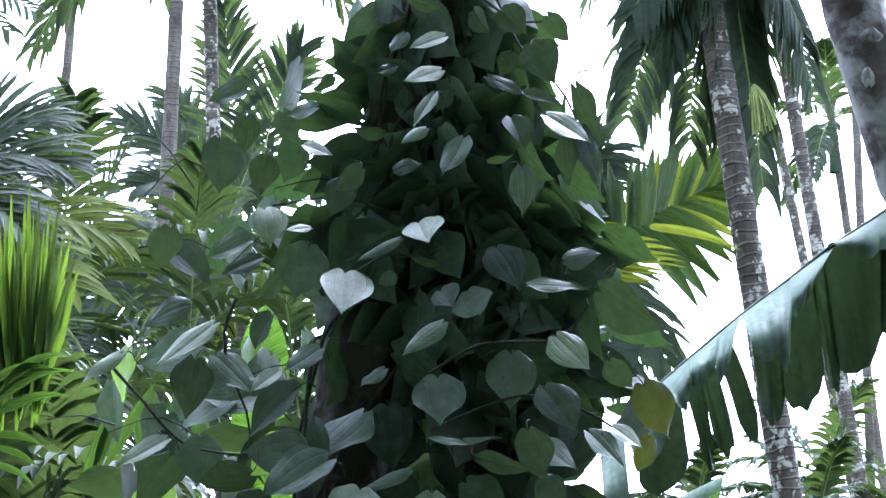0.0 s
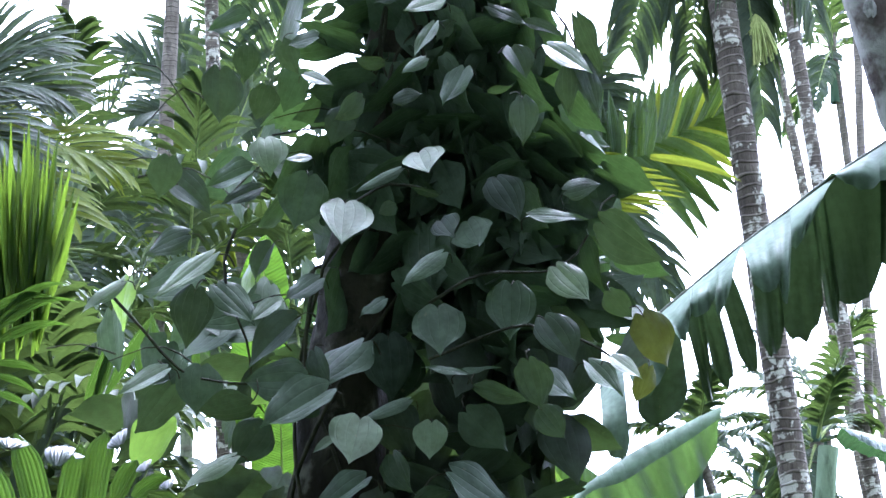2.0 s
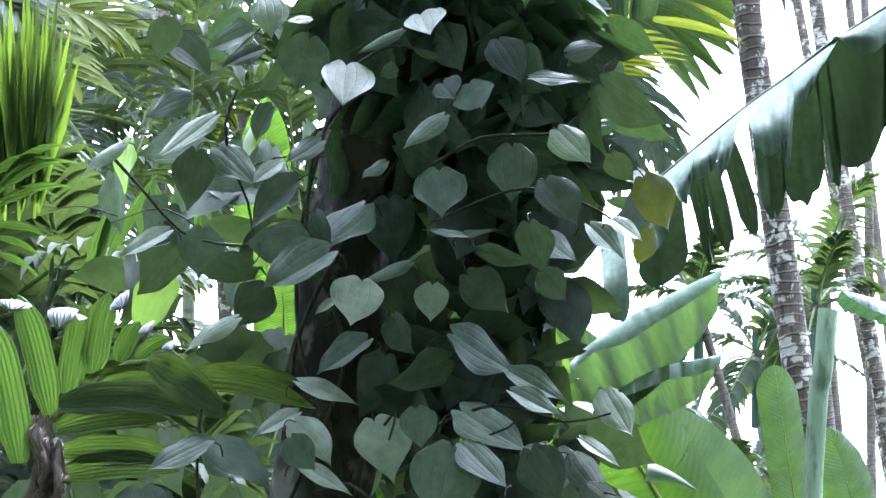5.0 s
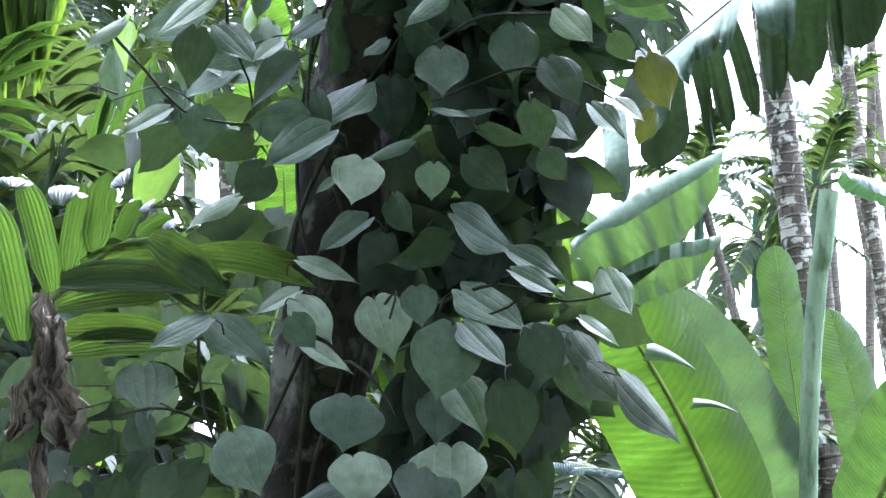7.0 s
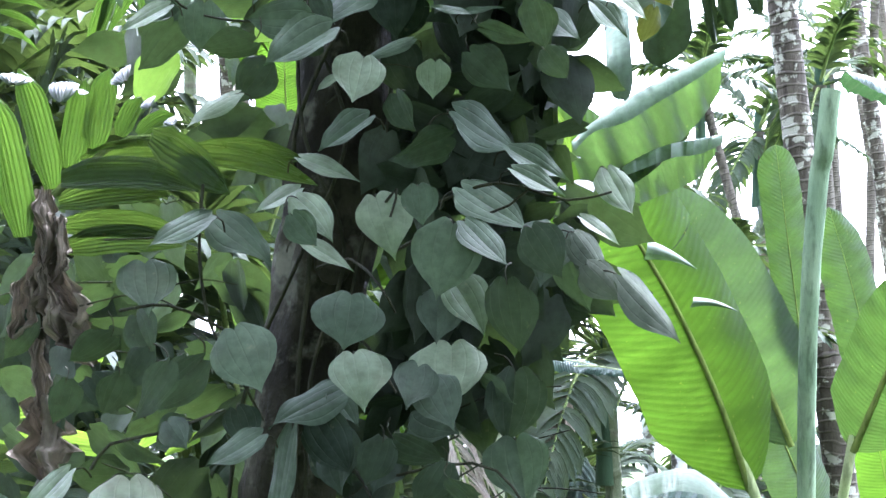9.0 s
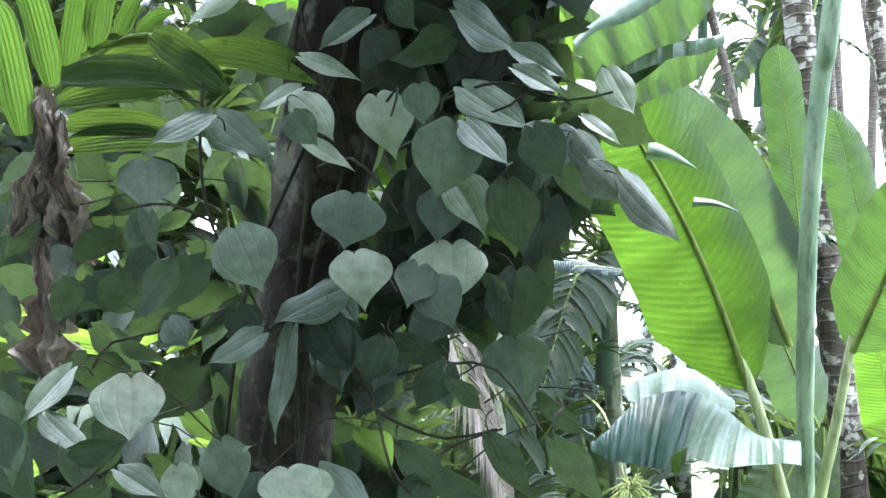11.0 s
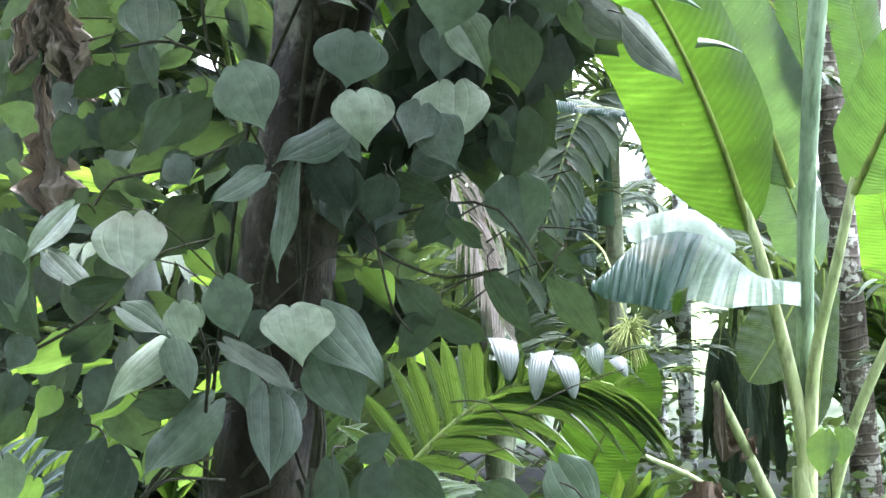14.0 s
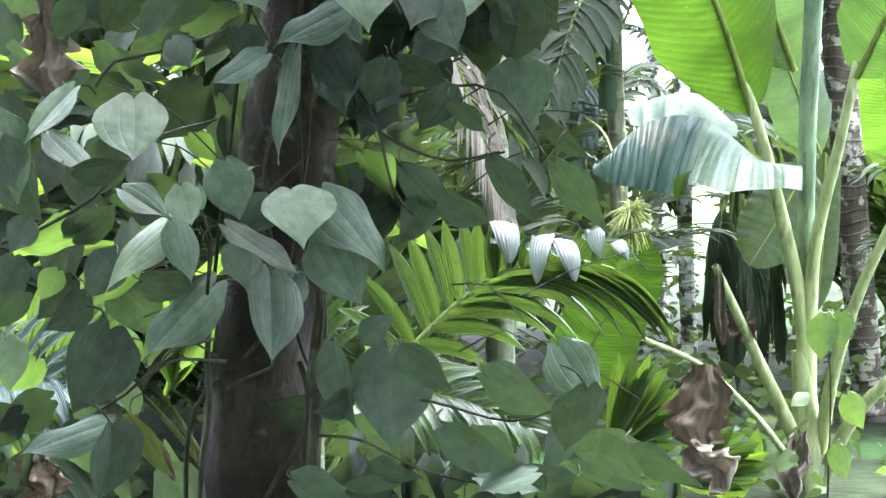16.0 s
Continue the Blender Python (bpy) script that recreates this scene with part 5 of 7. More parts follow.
sap_flap((-0.672, 3.200, 1.983), (-0.672, 3.170, 1.955), 0.054, 10)
sap_flap((-0.599, 3.200, 1.973), (-0.596, 3.170, 1.927), 0.047, 10)
sap_flap((-0.517, 3.200, 1.987), (-0.497, 3.170, 1.960), 0.043, 10)
sap_flap((-0.472, 3.200, 1.944), (-0.458, 3.170, 1.921), 0.031, 10)
sap_flap((-0.434, 3.200, 1.917), (-0.423, 3.170, 1.893), 0.029, 10)
sap_flap((-0.565, 3.200, 1.960), (-0.567, 3.170, 1.941), 0.019, 10)
ribs = Shape()
tube(ribs, [(-0.626, 3.28, 1.801), (-0.574, 3.26, 1.843), (-0.5, 3.24, 1.886), (-0.406, 3.2, 1.875)], 0.006, 0.003, 8, 0.03)
part("rachis", ribs, RACHIS, sapling)

# ---- palm with bright upright leaflets at the garden's edge ----
edge_palm = thing("areca_palm", (-1.35, 4.9, 0), "young areca palm with bright upright green leaflets", "palm")
stem = Shape()
tube(stem, [(-1.35, 4.9, -0.05), (-1.3, 4.9, 0.9), (-1.122, 4.9, 2.485)], 0.05, 0.03, 10, 0.06, ring=0.12)
part("stem", stem, GREEN_TRUNK, edge_palm)


def up_blade(base, tip, width, roll, droop=0.15, end=0.35, material=None):
    single(edge_palm, base, tip, width, roll, droop, material or ARECA_EDGE, end)


up_blade((-1.064, 4.900, 2.657), (-1.098, 4.860, 3.058), 0.021, 35, droop=0.05, end=0.15)
up_blade((-1.054, 4.910, 2.636), (-1.079, 4.870, 3.029), 0.021, -35, droop=0.05, end=0.15)
up_blade((-1.048, 4.920, 2.646), (-1.067, 4.880, 3.083), 0.031, -35, droop=0.05, end=0.15)
up_blade((-1.041, 4.930, 2.666), (-1.047, 4.890, 3.009), 0.026, 20, droop=0.05, end=0.15, material=ARECA)
up_blade((-1.032, 4.940, 2.613), (-1.037, 4.900, 3.068), 0.030, 20, droop=0.05, end=0.15)
up_blade((-1.020, 4.900, 2.659), (-1.029, 4.910, 3.104), 0.031, 20, droop=0.05, end=0.15)
up_blade((-1.014, 4.910, 2.604), (-1.017, 4.920, 3.042), 0.022, 20, droop=0.05, end=0.15)
up_blade((-1.011, 4.920, 2.657), (-0.993, 4.860, 3.065), 0.030, 20, droop=0.05, end=0.15, material=ARECA)
up_blade((-1.007, 4.930, 2.679), (-0.979, 4.870, 2.993), 0.027, 35, droop=0.05, end=0.15)
up_blade((-1.000, 4.940, 2.640), (-0.970, 4.880, 3.049), 0.022, 35, droop=0.05, end=0.15)
up_blade((-0.986, 4.900, 2.652), (-0.958, 4.890, 3.017), 0.031, 20, droop=0.05, end=0.15)
up_blade((-0.984, 4.910, 2.682), (-0.952, 4.900, 3.061), 0.023, 20, droop=0.05, end=0.15, material=ARECA)
up_blade((-0.976, 4.920, 2.601), (-0.939, 4.910, 2.970), 0.026, 35, droop=0.05, end=0.15)
up_blade((-0.974, 4.930, 2.645), (-0.928, 4.920, 2.944), 0.023, 35, droop=0.05, end=0.15)
up_blade((-0.971, 4.940, 2.674), (-0.908, 4.860, 2.966), 0.024, -35, droop=0.05, end=0.15)
up_blade((-0.960, 4.900, 2.672), (-0.900, 4.870, 2.911), 0.025, 20, droop=0.05, end=0.15, material=ARECA)
up_blade((-0.955, 4.910, 2.631), (-0.891, 4.880, 2.888), 0.028, 20, droop=0.05, end=0.15)
up_blade((-1.045, 4.920, 2.671), (-1.056, 4.890, 2.965), 0.028, -35, droop=0.05, end=0.15)
up_blade((-1.017, 4.930, 2.647), (-1.003, 4.900, 2.953), 0.022, 35, droop=0.05, end=0.15)
up_blade((-0.998, 4.940, 2.663), (-0.965, 4.910, 2.927), 0.024, 20, droop=0.05, end=0.15, material=ARECA)
up_blade((-1.056, 4.900, 2.618), (-1.094, 4.920, 2.961), 0.022, 20, droop=0.05, end=0.15)
up_blade((-1.028, 4.910, 2.673), (-1.019, 4.860, 2.926), 0.021, -20, droop=0.05, end=0.15)
up_blade((-1.057, 4.8, 2.545), (-0.909, 4.8, 2.667), 0.032, 30, droop=0.9, material=ARECA_BRIGHT)
up_blade((-1.075, 4.8, 2.517), (-0.88, 4.8, 2.625), 0.033, 30, droop=0.8, material=ARECA_BRIGHT)
up_blade((-1.074, 4.8, 2.49), (-0.89, 4.8, 2.556), 0.032, 30, droop=0.6, material=ARECA_BRIGHT)
up_blade((-1.091, 4.8, 2.559), (-0.92, 4.8, 2.626), 0.029, 30, droop=0.9, material=ARECA_BRIGHT)
up_blade((-1.072, 4.8, 2.449), (-0.933, 4.777, 2.416), 0.024, 30, droop=0.6, material=ARECA_BRIGHT)
up_blade((-1.07, 4.8, 2.422), (-0.944, 4.777, 2.363), 0.021, 30, droop=0.6, material=ARECA_BRIGHT)
up_blade((-1.068, 4.8, 2.382), (-0.955, 4.779, 2.323), 0.021, 30, droop=0.6, material=ARECA_BRIGHT)
up_blade((-0.92, 5.2, 2.403), (-0.836, 5.221, 2.643), 0.039, 20, droop=0.2, material=ARECA_BRIGHT)
up_blade((-0.898, 5.2, 2.389), (-0.802, 5.229, 2.72), 0.033, -20, droop=0.2, material=ARECA_BRIGHT)
up_blade((-0.864, 5.2, 2.447), (-0.749, 5.221, 2.673), 0.036, 20, droop=0.2, material=ARECA_BRIGHT)
up_blade((-0.734, 5.3, 2.481), (-0.77, 5.318, 2.696), 0.055, 20, droop=0.1, material=ARECA_BRIGHT)
up_blade((-0.748, 5.3, 2.437), (-0.813, 5.317, 2.636), 0.046, -20, droop=0.1, material=ARECA_BRIGHT)
up_blade((-0.632, 5.3, 2.496), (-0.629, 5.315, 2.68), 0.052, -20, droop=0.1, material=ARECA_BRIGHT)

fan = random.Random(23)
for k in range(24):
    x_ = fan.uniform(-1.13, -0.93)
    low_ = Vector((-1.06 + 0.55 * (x_ + 1.06), 4.97, 2.55 + fan.uniform(-0.06, 0.06)))
    up_blade(low_, (x_, 4.93, fan.uniform(2.80, 3.02) - 0.5 * max(0.0, x_ + 0.99)), fan.uniform(0.030, 0.042), fan.choice((-35, 35)), 0.08, 0.2, ARECA if k % 3 == 0 else None)

# bright blades low behind the vine, backlight put into their colour
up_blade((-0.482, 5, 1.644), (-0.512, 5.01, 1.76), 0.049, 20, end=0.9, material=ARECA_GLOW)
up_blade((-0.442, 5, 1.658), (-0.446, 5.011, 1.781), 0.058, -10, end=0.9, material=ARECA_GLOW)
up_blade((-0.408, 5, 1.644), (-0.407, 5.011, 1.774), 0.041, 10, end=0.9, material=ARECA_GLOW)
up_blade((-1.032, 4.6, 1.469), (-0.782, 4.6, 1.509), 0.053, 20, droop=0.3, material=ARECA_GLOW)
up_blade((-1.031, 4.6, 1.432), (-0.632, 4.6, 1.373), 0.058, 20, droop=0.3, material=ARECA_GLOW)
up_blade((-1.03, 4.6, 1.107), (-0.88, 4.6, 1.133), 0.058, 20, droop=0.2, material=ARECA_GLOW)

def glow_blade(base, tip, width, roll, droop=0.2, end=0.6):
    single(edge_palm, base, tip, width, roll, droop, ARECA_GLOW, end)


# broad blades beyond the vine, the light behind them put into the colour
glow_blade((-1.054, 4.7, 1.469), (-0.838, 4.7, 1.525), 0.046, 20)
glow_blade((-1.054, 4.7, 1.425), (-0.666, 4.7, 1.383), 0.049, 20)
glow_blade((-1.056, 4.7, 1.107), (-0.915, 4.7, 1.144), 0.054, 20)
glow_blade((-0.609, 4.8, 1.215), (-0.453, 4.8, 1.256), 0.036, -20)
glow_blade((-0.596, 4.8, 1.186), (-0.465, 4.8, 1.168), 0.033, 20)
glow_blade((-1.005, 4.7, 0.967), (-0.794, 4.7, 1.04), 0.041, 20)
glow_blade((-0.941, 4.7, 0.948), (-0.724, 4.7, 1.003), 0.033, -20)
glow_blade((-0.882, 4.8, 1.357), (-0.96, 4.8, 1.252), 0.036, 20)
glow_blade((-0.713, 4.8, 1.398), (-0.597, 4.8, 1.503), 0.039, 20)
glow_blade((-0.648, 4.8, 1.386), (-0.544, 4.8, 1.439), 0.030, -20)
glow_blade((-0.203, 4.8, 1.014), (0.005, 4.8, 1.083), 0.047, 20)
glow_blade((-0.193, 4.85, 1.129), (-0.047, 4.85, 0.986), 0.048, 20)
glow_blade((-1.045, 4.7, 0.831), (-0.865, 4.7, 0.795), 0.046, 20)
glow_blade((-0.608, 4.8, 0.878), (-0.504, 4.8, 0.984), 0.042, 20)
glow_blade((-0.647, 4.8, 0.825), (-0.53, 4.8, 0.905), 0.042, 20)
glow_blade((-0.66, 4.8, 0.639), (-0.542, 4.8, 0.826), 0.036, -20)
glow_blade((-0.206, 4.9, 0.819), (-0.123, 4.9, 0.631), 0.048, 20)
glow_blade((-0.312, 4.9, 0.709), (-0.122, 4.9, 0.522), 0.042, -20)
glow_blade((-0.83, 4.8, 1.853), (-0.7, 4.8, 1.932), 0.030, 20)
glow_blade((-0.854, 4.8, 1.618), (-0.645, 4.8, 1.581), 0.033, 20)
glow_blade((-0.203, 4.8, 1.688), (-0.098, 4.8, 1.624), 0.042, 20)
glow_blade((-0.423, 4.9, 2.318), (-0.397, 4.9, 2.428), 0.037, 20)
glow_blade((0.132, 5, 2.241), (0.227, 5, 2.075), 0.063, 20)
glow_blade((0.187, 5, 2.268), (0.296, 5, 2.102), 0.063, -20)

# fronds and a small fan low behind the vine's foot, lit and glossed by colour
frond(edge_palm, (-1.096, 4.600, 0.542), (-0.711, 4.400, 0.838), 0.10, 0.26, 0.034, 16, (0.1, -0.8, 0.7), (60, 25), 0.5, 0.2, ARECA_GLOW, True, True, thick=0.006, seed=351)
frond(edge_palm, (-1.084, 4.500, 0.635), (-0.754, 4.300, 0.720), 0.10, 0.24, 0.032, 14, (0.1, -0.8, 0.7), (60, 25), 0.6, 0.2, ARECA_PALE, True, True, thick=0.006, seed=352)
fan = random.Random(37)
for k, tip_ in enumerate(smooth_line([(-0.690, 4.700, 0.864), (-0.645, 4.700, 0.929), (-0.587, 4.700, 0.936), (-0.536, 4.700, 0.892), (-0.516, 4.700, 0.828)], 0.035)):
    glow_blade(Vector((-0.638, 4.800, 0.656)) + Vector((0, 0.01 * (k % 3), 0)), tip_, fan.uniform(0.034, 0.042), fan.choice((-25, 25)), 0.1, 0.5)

# ---- areca palms ----
def palm_trunk(parent, points, r0, r1, material, gap=0.1):
    sh = Shape()
    tube(sh, points, r0, r1, 16, gap / 6, lumpy=0.06, ring=gap)
    part("trunk", sh, material, parent)


def crown(parent, top, n, length, seed, leaflets=24, lowest=-50, thin=0.55, wide=0.045, material=None, girth=0.06):
    """A head of arching fronds round the top of a trunk."""
    rn = random.Random(seed)
    top = Vector(top)
    sh = Shape()
    tube(sh, [top - Vector((0, 0, 0.55)), top - Vector((0, 0, 0.2)), top + Vector((0, 0, 0.15))], girth * 1.15, girth * 0.5, 12, 0.08)
    part("crownshaft", sh, CROWNSHAFT, parent)
    for k in range(n):
        a = 2.4 * k + rn.uniform(-0.3, 0.3)
        e = radians(80 - (80 - lowest) * (k + 0.5) / n)
        l = length * rn.uniform(0.85, 1.1)
        tip = top + Vector((math.cos(a) * math.cos(e), math.sin(a) * math.cos(e), math.sin(e) - 0.15)) * l
        frond(parent, top, tip, 0.28 * l * math.cos(e), thin * l * 0.5, wide, leaflets, (0.01, 0.02, 1), (65, 25), 0.9, 0.15, material, seed=seed * 50 + k)


def areca(points, r, material, seed, label, n=11, length=1.5, lowest=-50, leaflets=24):
    foot_ = Vector(points[0])
    palm = thing("areca_palm", (foot_.x, foot_.y, 0), label, "palm", "areca palms of the garden")
    palm_trunk(palm, points, r, r * 0.85, material)
    crown(palm, points[-1], n, length, seed, leaflets, lowest, girth=r)
    return palm


def trunk_between(low, high, height, bend=0.0):
    """Points from the ground up through low and high to the given height."""
    low, high = Vector(low), Vector(high)
    slope = (high - low) / (high.z - low.z)
    ground_pt = low - slope * (low.z + 0.1)
    end = high + slope * (height - high.z) * 0.8
    end.z = height
    return [tuple(ground_pt), tuple(low), tuple((low + high) / 2 + Vector((bend, 0, 0))), tuple(high), tuple(end)]


right_palm = areca(trunk_between((1.778, 8.6, -0.161), (1.211, 8.6, 5.181), 6.6, -0.02), 0.068, ARECA_TRUNK, 1, "tall areca palm with lichen-blotched ringed trunk", 11, 1.7)
areca(trunk_between((-1.752, 12.5, 5.466), (-1.722, 12.5, 6.936), 8.2), 0.054, ARECA_TRUNK_PLAIN, 2, "tall areca palm with grey ringed trunk", 10, 1.7)
areca(trunk_between((-1.497, 13.5, 4.728), (-1.621, 13.5, 7.376), 8.8), 0.055, ARECA_TRUNK, 3, "tall areca palm with pale lichen trunk", 10, 1.7)
areca(trunk_between((-3.319, 17, 7.609), (-3.268, 17, 8.939), 14.0), 0.046, ARECA_TRUNK_PLAIN, 4, "slender tall areca palm with smooth grey trunk", 10, 1.8)
areca(trunk_between((3.246, 18, 6.923), (3.006, 18, 8.57), 11.5), 0.049, ARECA_TRUNK, 5, "slender areca palm with lichen-spotted trunk", 10, 1.6)
areca(trunk_between((3.872, 19, 7.451), (3.77, 19, 8.961), 8.6), 0.046, ARECA_TRUNK_PLAIN, 6, "slender areca palm with thin grey trunk", 8, 1.0)
areca(trunk_between((2.258, 14, 1.766), (1.728, 14, 3.813), 3.9), 0.038, ARECA_TRUNK_PLAIN, 7, "slender leaning areca palm with grey trunk", 8, 0.8)
areca(trunk_between((2.727, 13, 3.06), (2.558, 13, 4.369), 8.8), 0.053, ARECA_TRUNK, 8, "areca palm with white-blotched trunk", 10, 1.5)
areca(trunk_between((1.282, 11, -0.063), (1.237, 11, 0.76), 2.3), 0.045, ARECA_TRUNK_WHITE, 9, "areca palm with white lichen patches on its trunk", 6, 0.9, 5)
areca(trunk_between((1.34, 13, -0.117), (1.294, 13, 0.537), 2.5), 0.042, ARECA_TRUNK_WHITE, 10, "thin areca palm with white lichen trunk", 6, 0.8, 5)
shaft_palm = areca(trunk_between((0.712, 8.8, 0.923), (0.675, 8.8, 1.577), 1.8), 0.041, GREEN_TRUNK, 13, "young areca palm with dark green crownshaft", 10, 1.2)
areca(trunk_between((3.318, 16, 4.827), (3.334, 16, 5.282), 10.5), 0.039, ARECA_TRUNK_PLAIN, 14, "slender dark areca palm trunk", 9, 1.4)

for k, (x, y, z, l) in enumerate([(2.25, 12.5, 3.6, 0.75), (2.25, 15, 3.7, 0.9), (2.85, 15.5, 4.4, 1.0), (1.95, 14, 2.4, 1.0), (2.45, 16.5, 1.5, 0.9)]):
    areca([(x + 0.2, y, -0.1), (x + 0.1, y, 0.5 * z), (x, y, z)], 0.05, ARECA_TRUNK_PLAIN, 90 + k, "distant areca palm with a loose drooping crown", 8, l, leaflets=20)

# a mottled tree close by at the side
big = thing("mottled_tree", ((1.256, 5.2, 2.915)[0] + 0.35, 5.2, 0), "leaning tree trunk with pale lichen patches on dark bark", "tree")
sh = Shape()
tube(sh, [((1.256, 5.2, 2.915)[0] + 0.35, 5.2, -0.1), (1.317, 5.2, 2.763), (1.221, 5.2, 3.227), (1.146, 5.2, 3.55), (1.111, 5.2, 3.816), (1.104, 5.2, 4.407), (1.181, 5.2, 5.344)], 0.11, 0.07, 20, 0.05, lumpy=0.25)
part("trunk", sh, BARK_PATCHED, big)
rn = random.Random(12)
for k in range(9):
    z = 2.85 + 0.12 * k
    x = 1.30 - 0.19 * (z - 2.76) - rn.uniform(0.0, 0.05)
    lump = Shape()
    rows, uvs = [], []
    wide, tall = rn.uniform(0.018, 0.035), rn.uniform(0.03, 0.06)
    for i in range(6):
        v = i / 5
        rows.append([Vector((x + (2 * u - 1) * wide * math.sin(math.pi * (0.12 + 0.76 * v)) * (1 + 0.3 * noise.noise(Vector((u * 3, v * 3, k)))), 5.2 - 0.092 - 0.012 * math.sin(math.pi * u), z + (v - 0.5) * tall)) for u in (0, 0.2, 0.4, 0.6, 0.8, 1)])
        uvs.append([(u, v) for u in (0, 0.2, 0.4, 0.6, 0.8, 1)])
    lump.sheet(rows, uvs)
    part("lichen_patch", lump, LICHEN, big, "pale grey lichen crust")

# ---- the palm fronds behind the vine ----
mid_palm = thing("areca_palm", ((-1.449, 14.4, 5.948)[0], 14.4, 0), "mid-height areca palm with a dense feathery crown", "palm", "areca palms of the garden")
palm_trunk(mid_palm, [((-1.449, 14.4, 5.948)[0], 14.4, -0.1), ((-1.449, 14.4, 5.948)[0], 14.4, 1.5), (-1.449, 14.4, 5.948)], 0.06, 0.055, ARECA_TRUNK_PLAIN)
for k, (tip, rise) in enumerate([((-2.321, 14.4, 6.898), 0.27), ((-2.056, 14.7, 7.214), 0.18), ((-1.609, 14.2, 7.73), 0.18), ((-1.04, 14.2, 7.362), 0.36), ((-2.139, 14, 6.251), 0.36), ((-2.35, 14.2, 5.684), 0.54), ((-0.894, 14, 6.237), 0.54), ((-1.792, 14, 5.289), 0.63), ((-1.139, 14.2, 5.338), 0.54)]):
    frond(mid_palm, (-1.449, 14.4, 5.948), tip, rise, 0.46, 0.042, 32, (0.1, -0.9, 0.6), (62, 22), 0.55, 0.1, seed=200 + k)
for k, (base, tip) in enumerate([((-1.193, 13.8, 5.798), (-2.371, 13.6, 5.626)), ((-1.4, 13.6, 5.334), (-2.47, 13.4, 5.131)), ((-1.463, 13.4, 5.634), (-1.686, 13.2, 4.914))]):
    frond(mid_palm, base, tip, 0.2, 0.58, 0.062, 26, (0.1, -0.9, 0.6), (65, 25), 0.5, 0.1, ARECA_YELLOW if k != 1 else None, seed=220 + k)

left_palm = thing("areca_palm", (-2.0, 6.3, 0), "areca palm with arching half-yellow fronds", "palm", "areca palms of the garden")
palm_trunk(left_palm, [(-2.0, 6.3, -0.1), (-1.98, 6.3, 1.4), (-1.854, 6.3, 3.422)], 0.055, 0.045, ARECA_TRUNK_PLAIN)
for k, (tip, rise, mat) in enumerate([((-0.98, 6, 3.317), 0.2, ARECA_YELLOW), ((-1.236, 6.2, 3.627), 0.25, None), ((-1.09, 5.8, 3.117), 0.2, ARECA_YELLOW), ((-1.338, 6.4, 3.857), 0.2, None), ((-1.268, 5.9, 3.324), 0.3, None)]):
    frond(left_palm, (-1.854, 6.3, 3.422), tip, rise, 0.36, 0.022, 34, (0.1, -0.8, 0.7), (60, 20), 0.4, 0.1, mat, seed=240 + k)
for k, (tip, rise) in enumerate([((-2.544, 12, 6.725), 0.2), ((-2.678, 12, 6.573), 0.2)]):
    frond(left_palm, (-3.664, 12, 7.047), tip, rise, 0.28, 0.03, 20, (0.1, -0.8, 0.7), (70, 40), 1.1, 0.1, None, seed=250 + k)

# fronds on the other side, green above and yellow below
side_palm = thing("areca_palm", ((0.207, 7.6, 0.002)[0], 7.6, 0), "areca palm with an olive ringed trunk and yellowing backlit fronds", "palm", "areca palms of the garden")
palm_trunk(side_palm, [((0.213, 7.6, -0.104)[0], 7.6, -0.1), (0.19, 7.6, 0.422), (0.145, 7.6, 1.509), (0.138, 7.6, 2.425), (0.314, 7.6, 3.698)], 0.054, 0.045, GREEN_TRUNK, 0.16)


def side_blade(base, tip, width, roll, droop=0.15, end=0.4, material=None):
    single(side_palm, base, tip, width * (0.5 if material is ARECA_YELLOW else 0.72), roll, droop, material or ARECA_BRIGHT, end, root=0.6)


fan_low, fan_high = Vector((0.772, 8.300, 4.078)), Vector((1.380, 9.300, 4.625))
fan_rib = Shape()
tube(fan_rib, [Vector((0.463, 7.550, 3.749)), fan_low, fan_high], 0.010, 0.004, 8, 0.05)
part("rachis", fan_rib, RACHIS, side_palm)
fan = random.Random(17)
for k in range(24):
    f = k / 23
    root_ = fan_low.lerp(fan_high, f)
    rise_ = Vector((0.03 + 0.19 * f, 0, 0.33 - 0.10 * f)) * fan.uniform(0.85, 1.12)
    side_blade(root_, root_ + rise_, fan.uniform(0.065, 0.085), fan.choice((-25, 25)), 0.12, 0.4, ARECA if k % 4 else ARECA_YELLOW)
for k in range(20):
    f = k / 19
    root_ = fan_high.lerp(fan_low, f)
    a_ = radians(12 - 62 * f + fan.uniform(-5, 5))
    side_blade(root_, root_ + Vector((math.cos(a_), 0, math.sin(a_))) * (0.18 + 0.28 * f), fan.uniform(0.08, 0.11), fan.choice((-20, 20)), 0.3, 0.45, ARECA_YELLOW if k in (9, 12) else ARECA)
for k in range(18):
    root_ = Vector((0.387, 7.500, 3.790)).lerp(Vector((0.760, 7.400, 3.788)), k / 17)
    side_blade(root_, root_ + Vector((fan.uniform(-0.03, 0.06), 0, fan.uniform(0.19, 0.3))), fan.uniform(0.05, 0.07), fan.choice((-25, 25)), 0.12, 0.4, ARECA)
side_blade((0.772, 7.4, 3.787), (1.105, 7.4, 3.695), 0.073, 20, droop=0.3, material=ARECA_YELLOW)
side_blade((0.541, 7.4, 3.789), (0.667, 7.4, 3.799), 0.051, 30, material=ARECA_YELLOW)
side_blade((0.581, 7.4, 3.723), (0.874, 7.4, 3.697), 0.051, 30, material=ARECA_YELLOW)
side_blade((0.558, 7.4, 3.679), (0.903, 7.4, 3.649), 0.051, 30, material=ARECA_YELLOW)
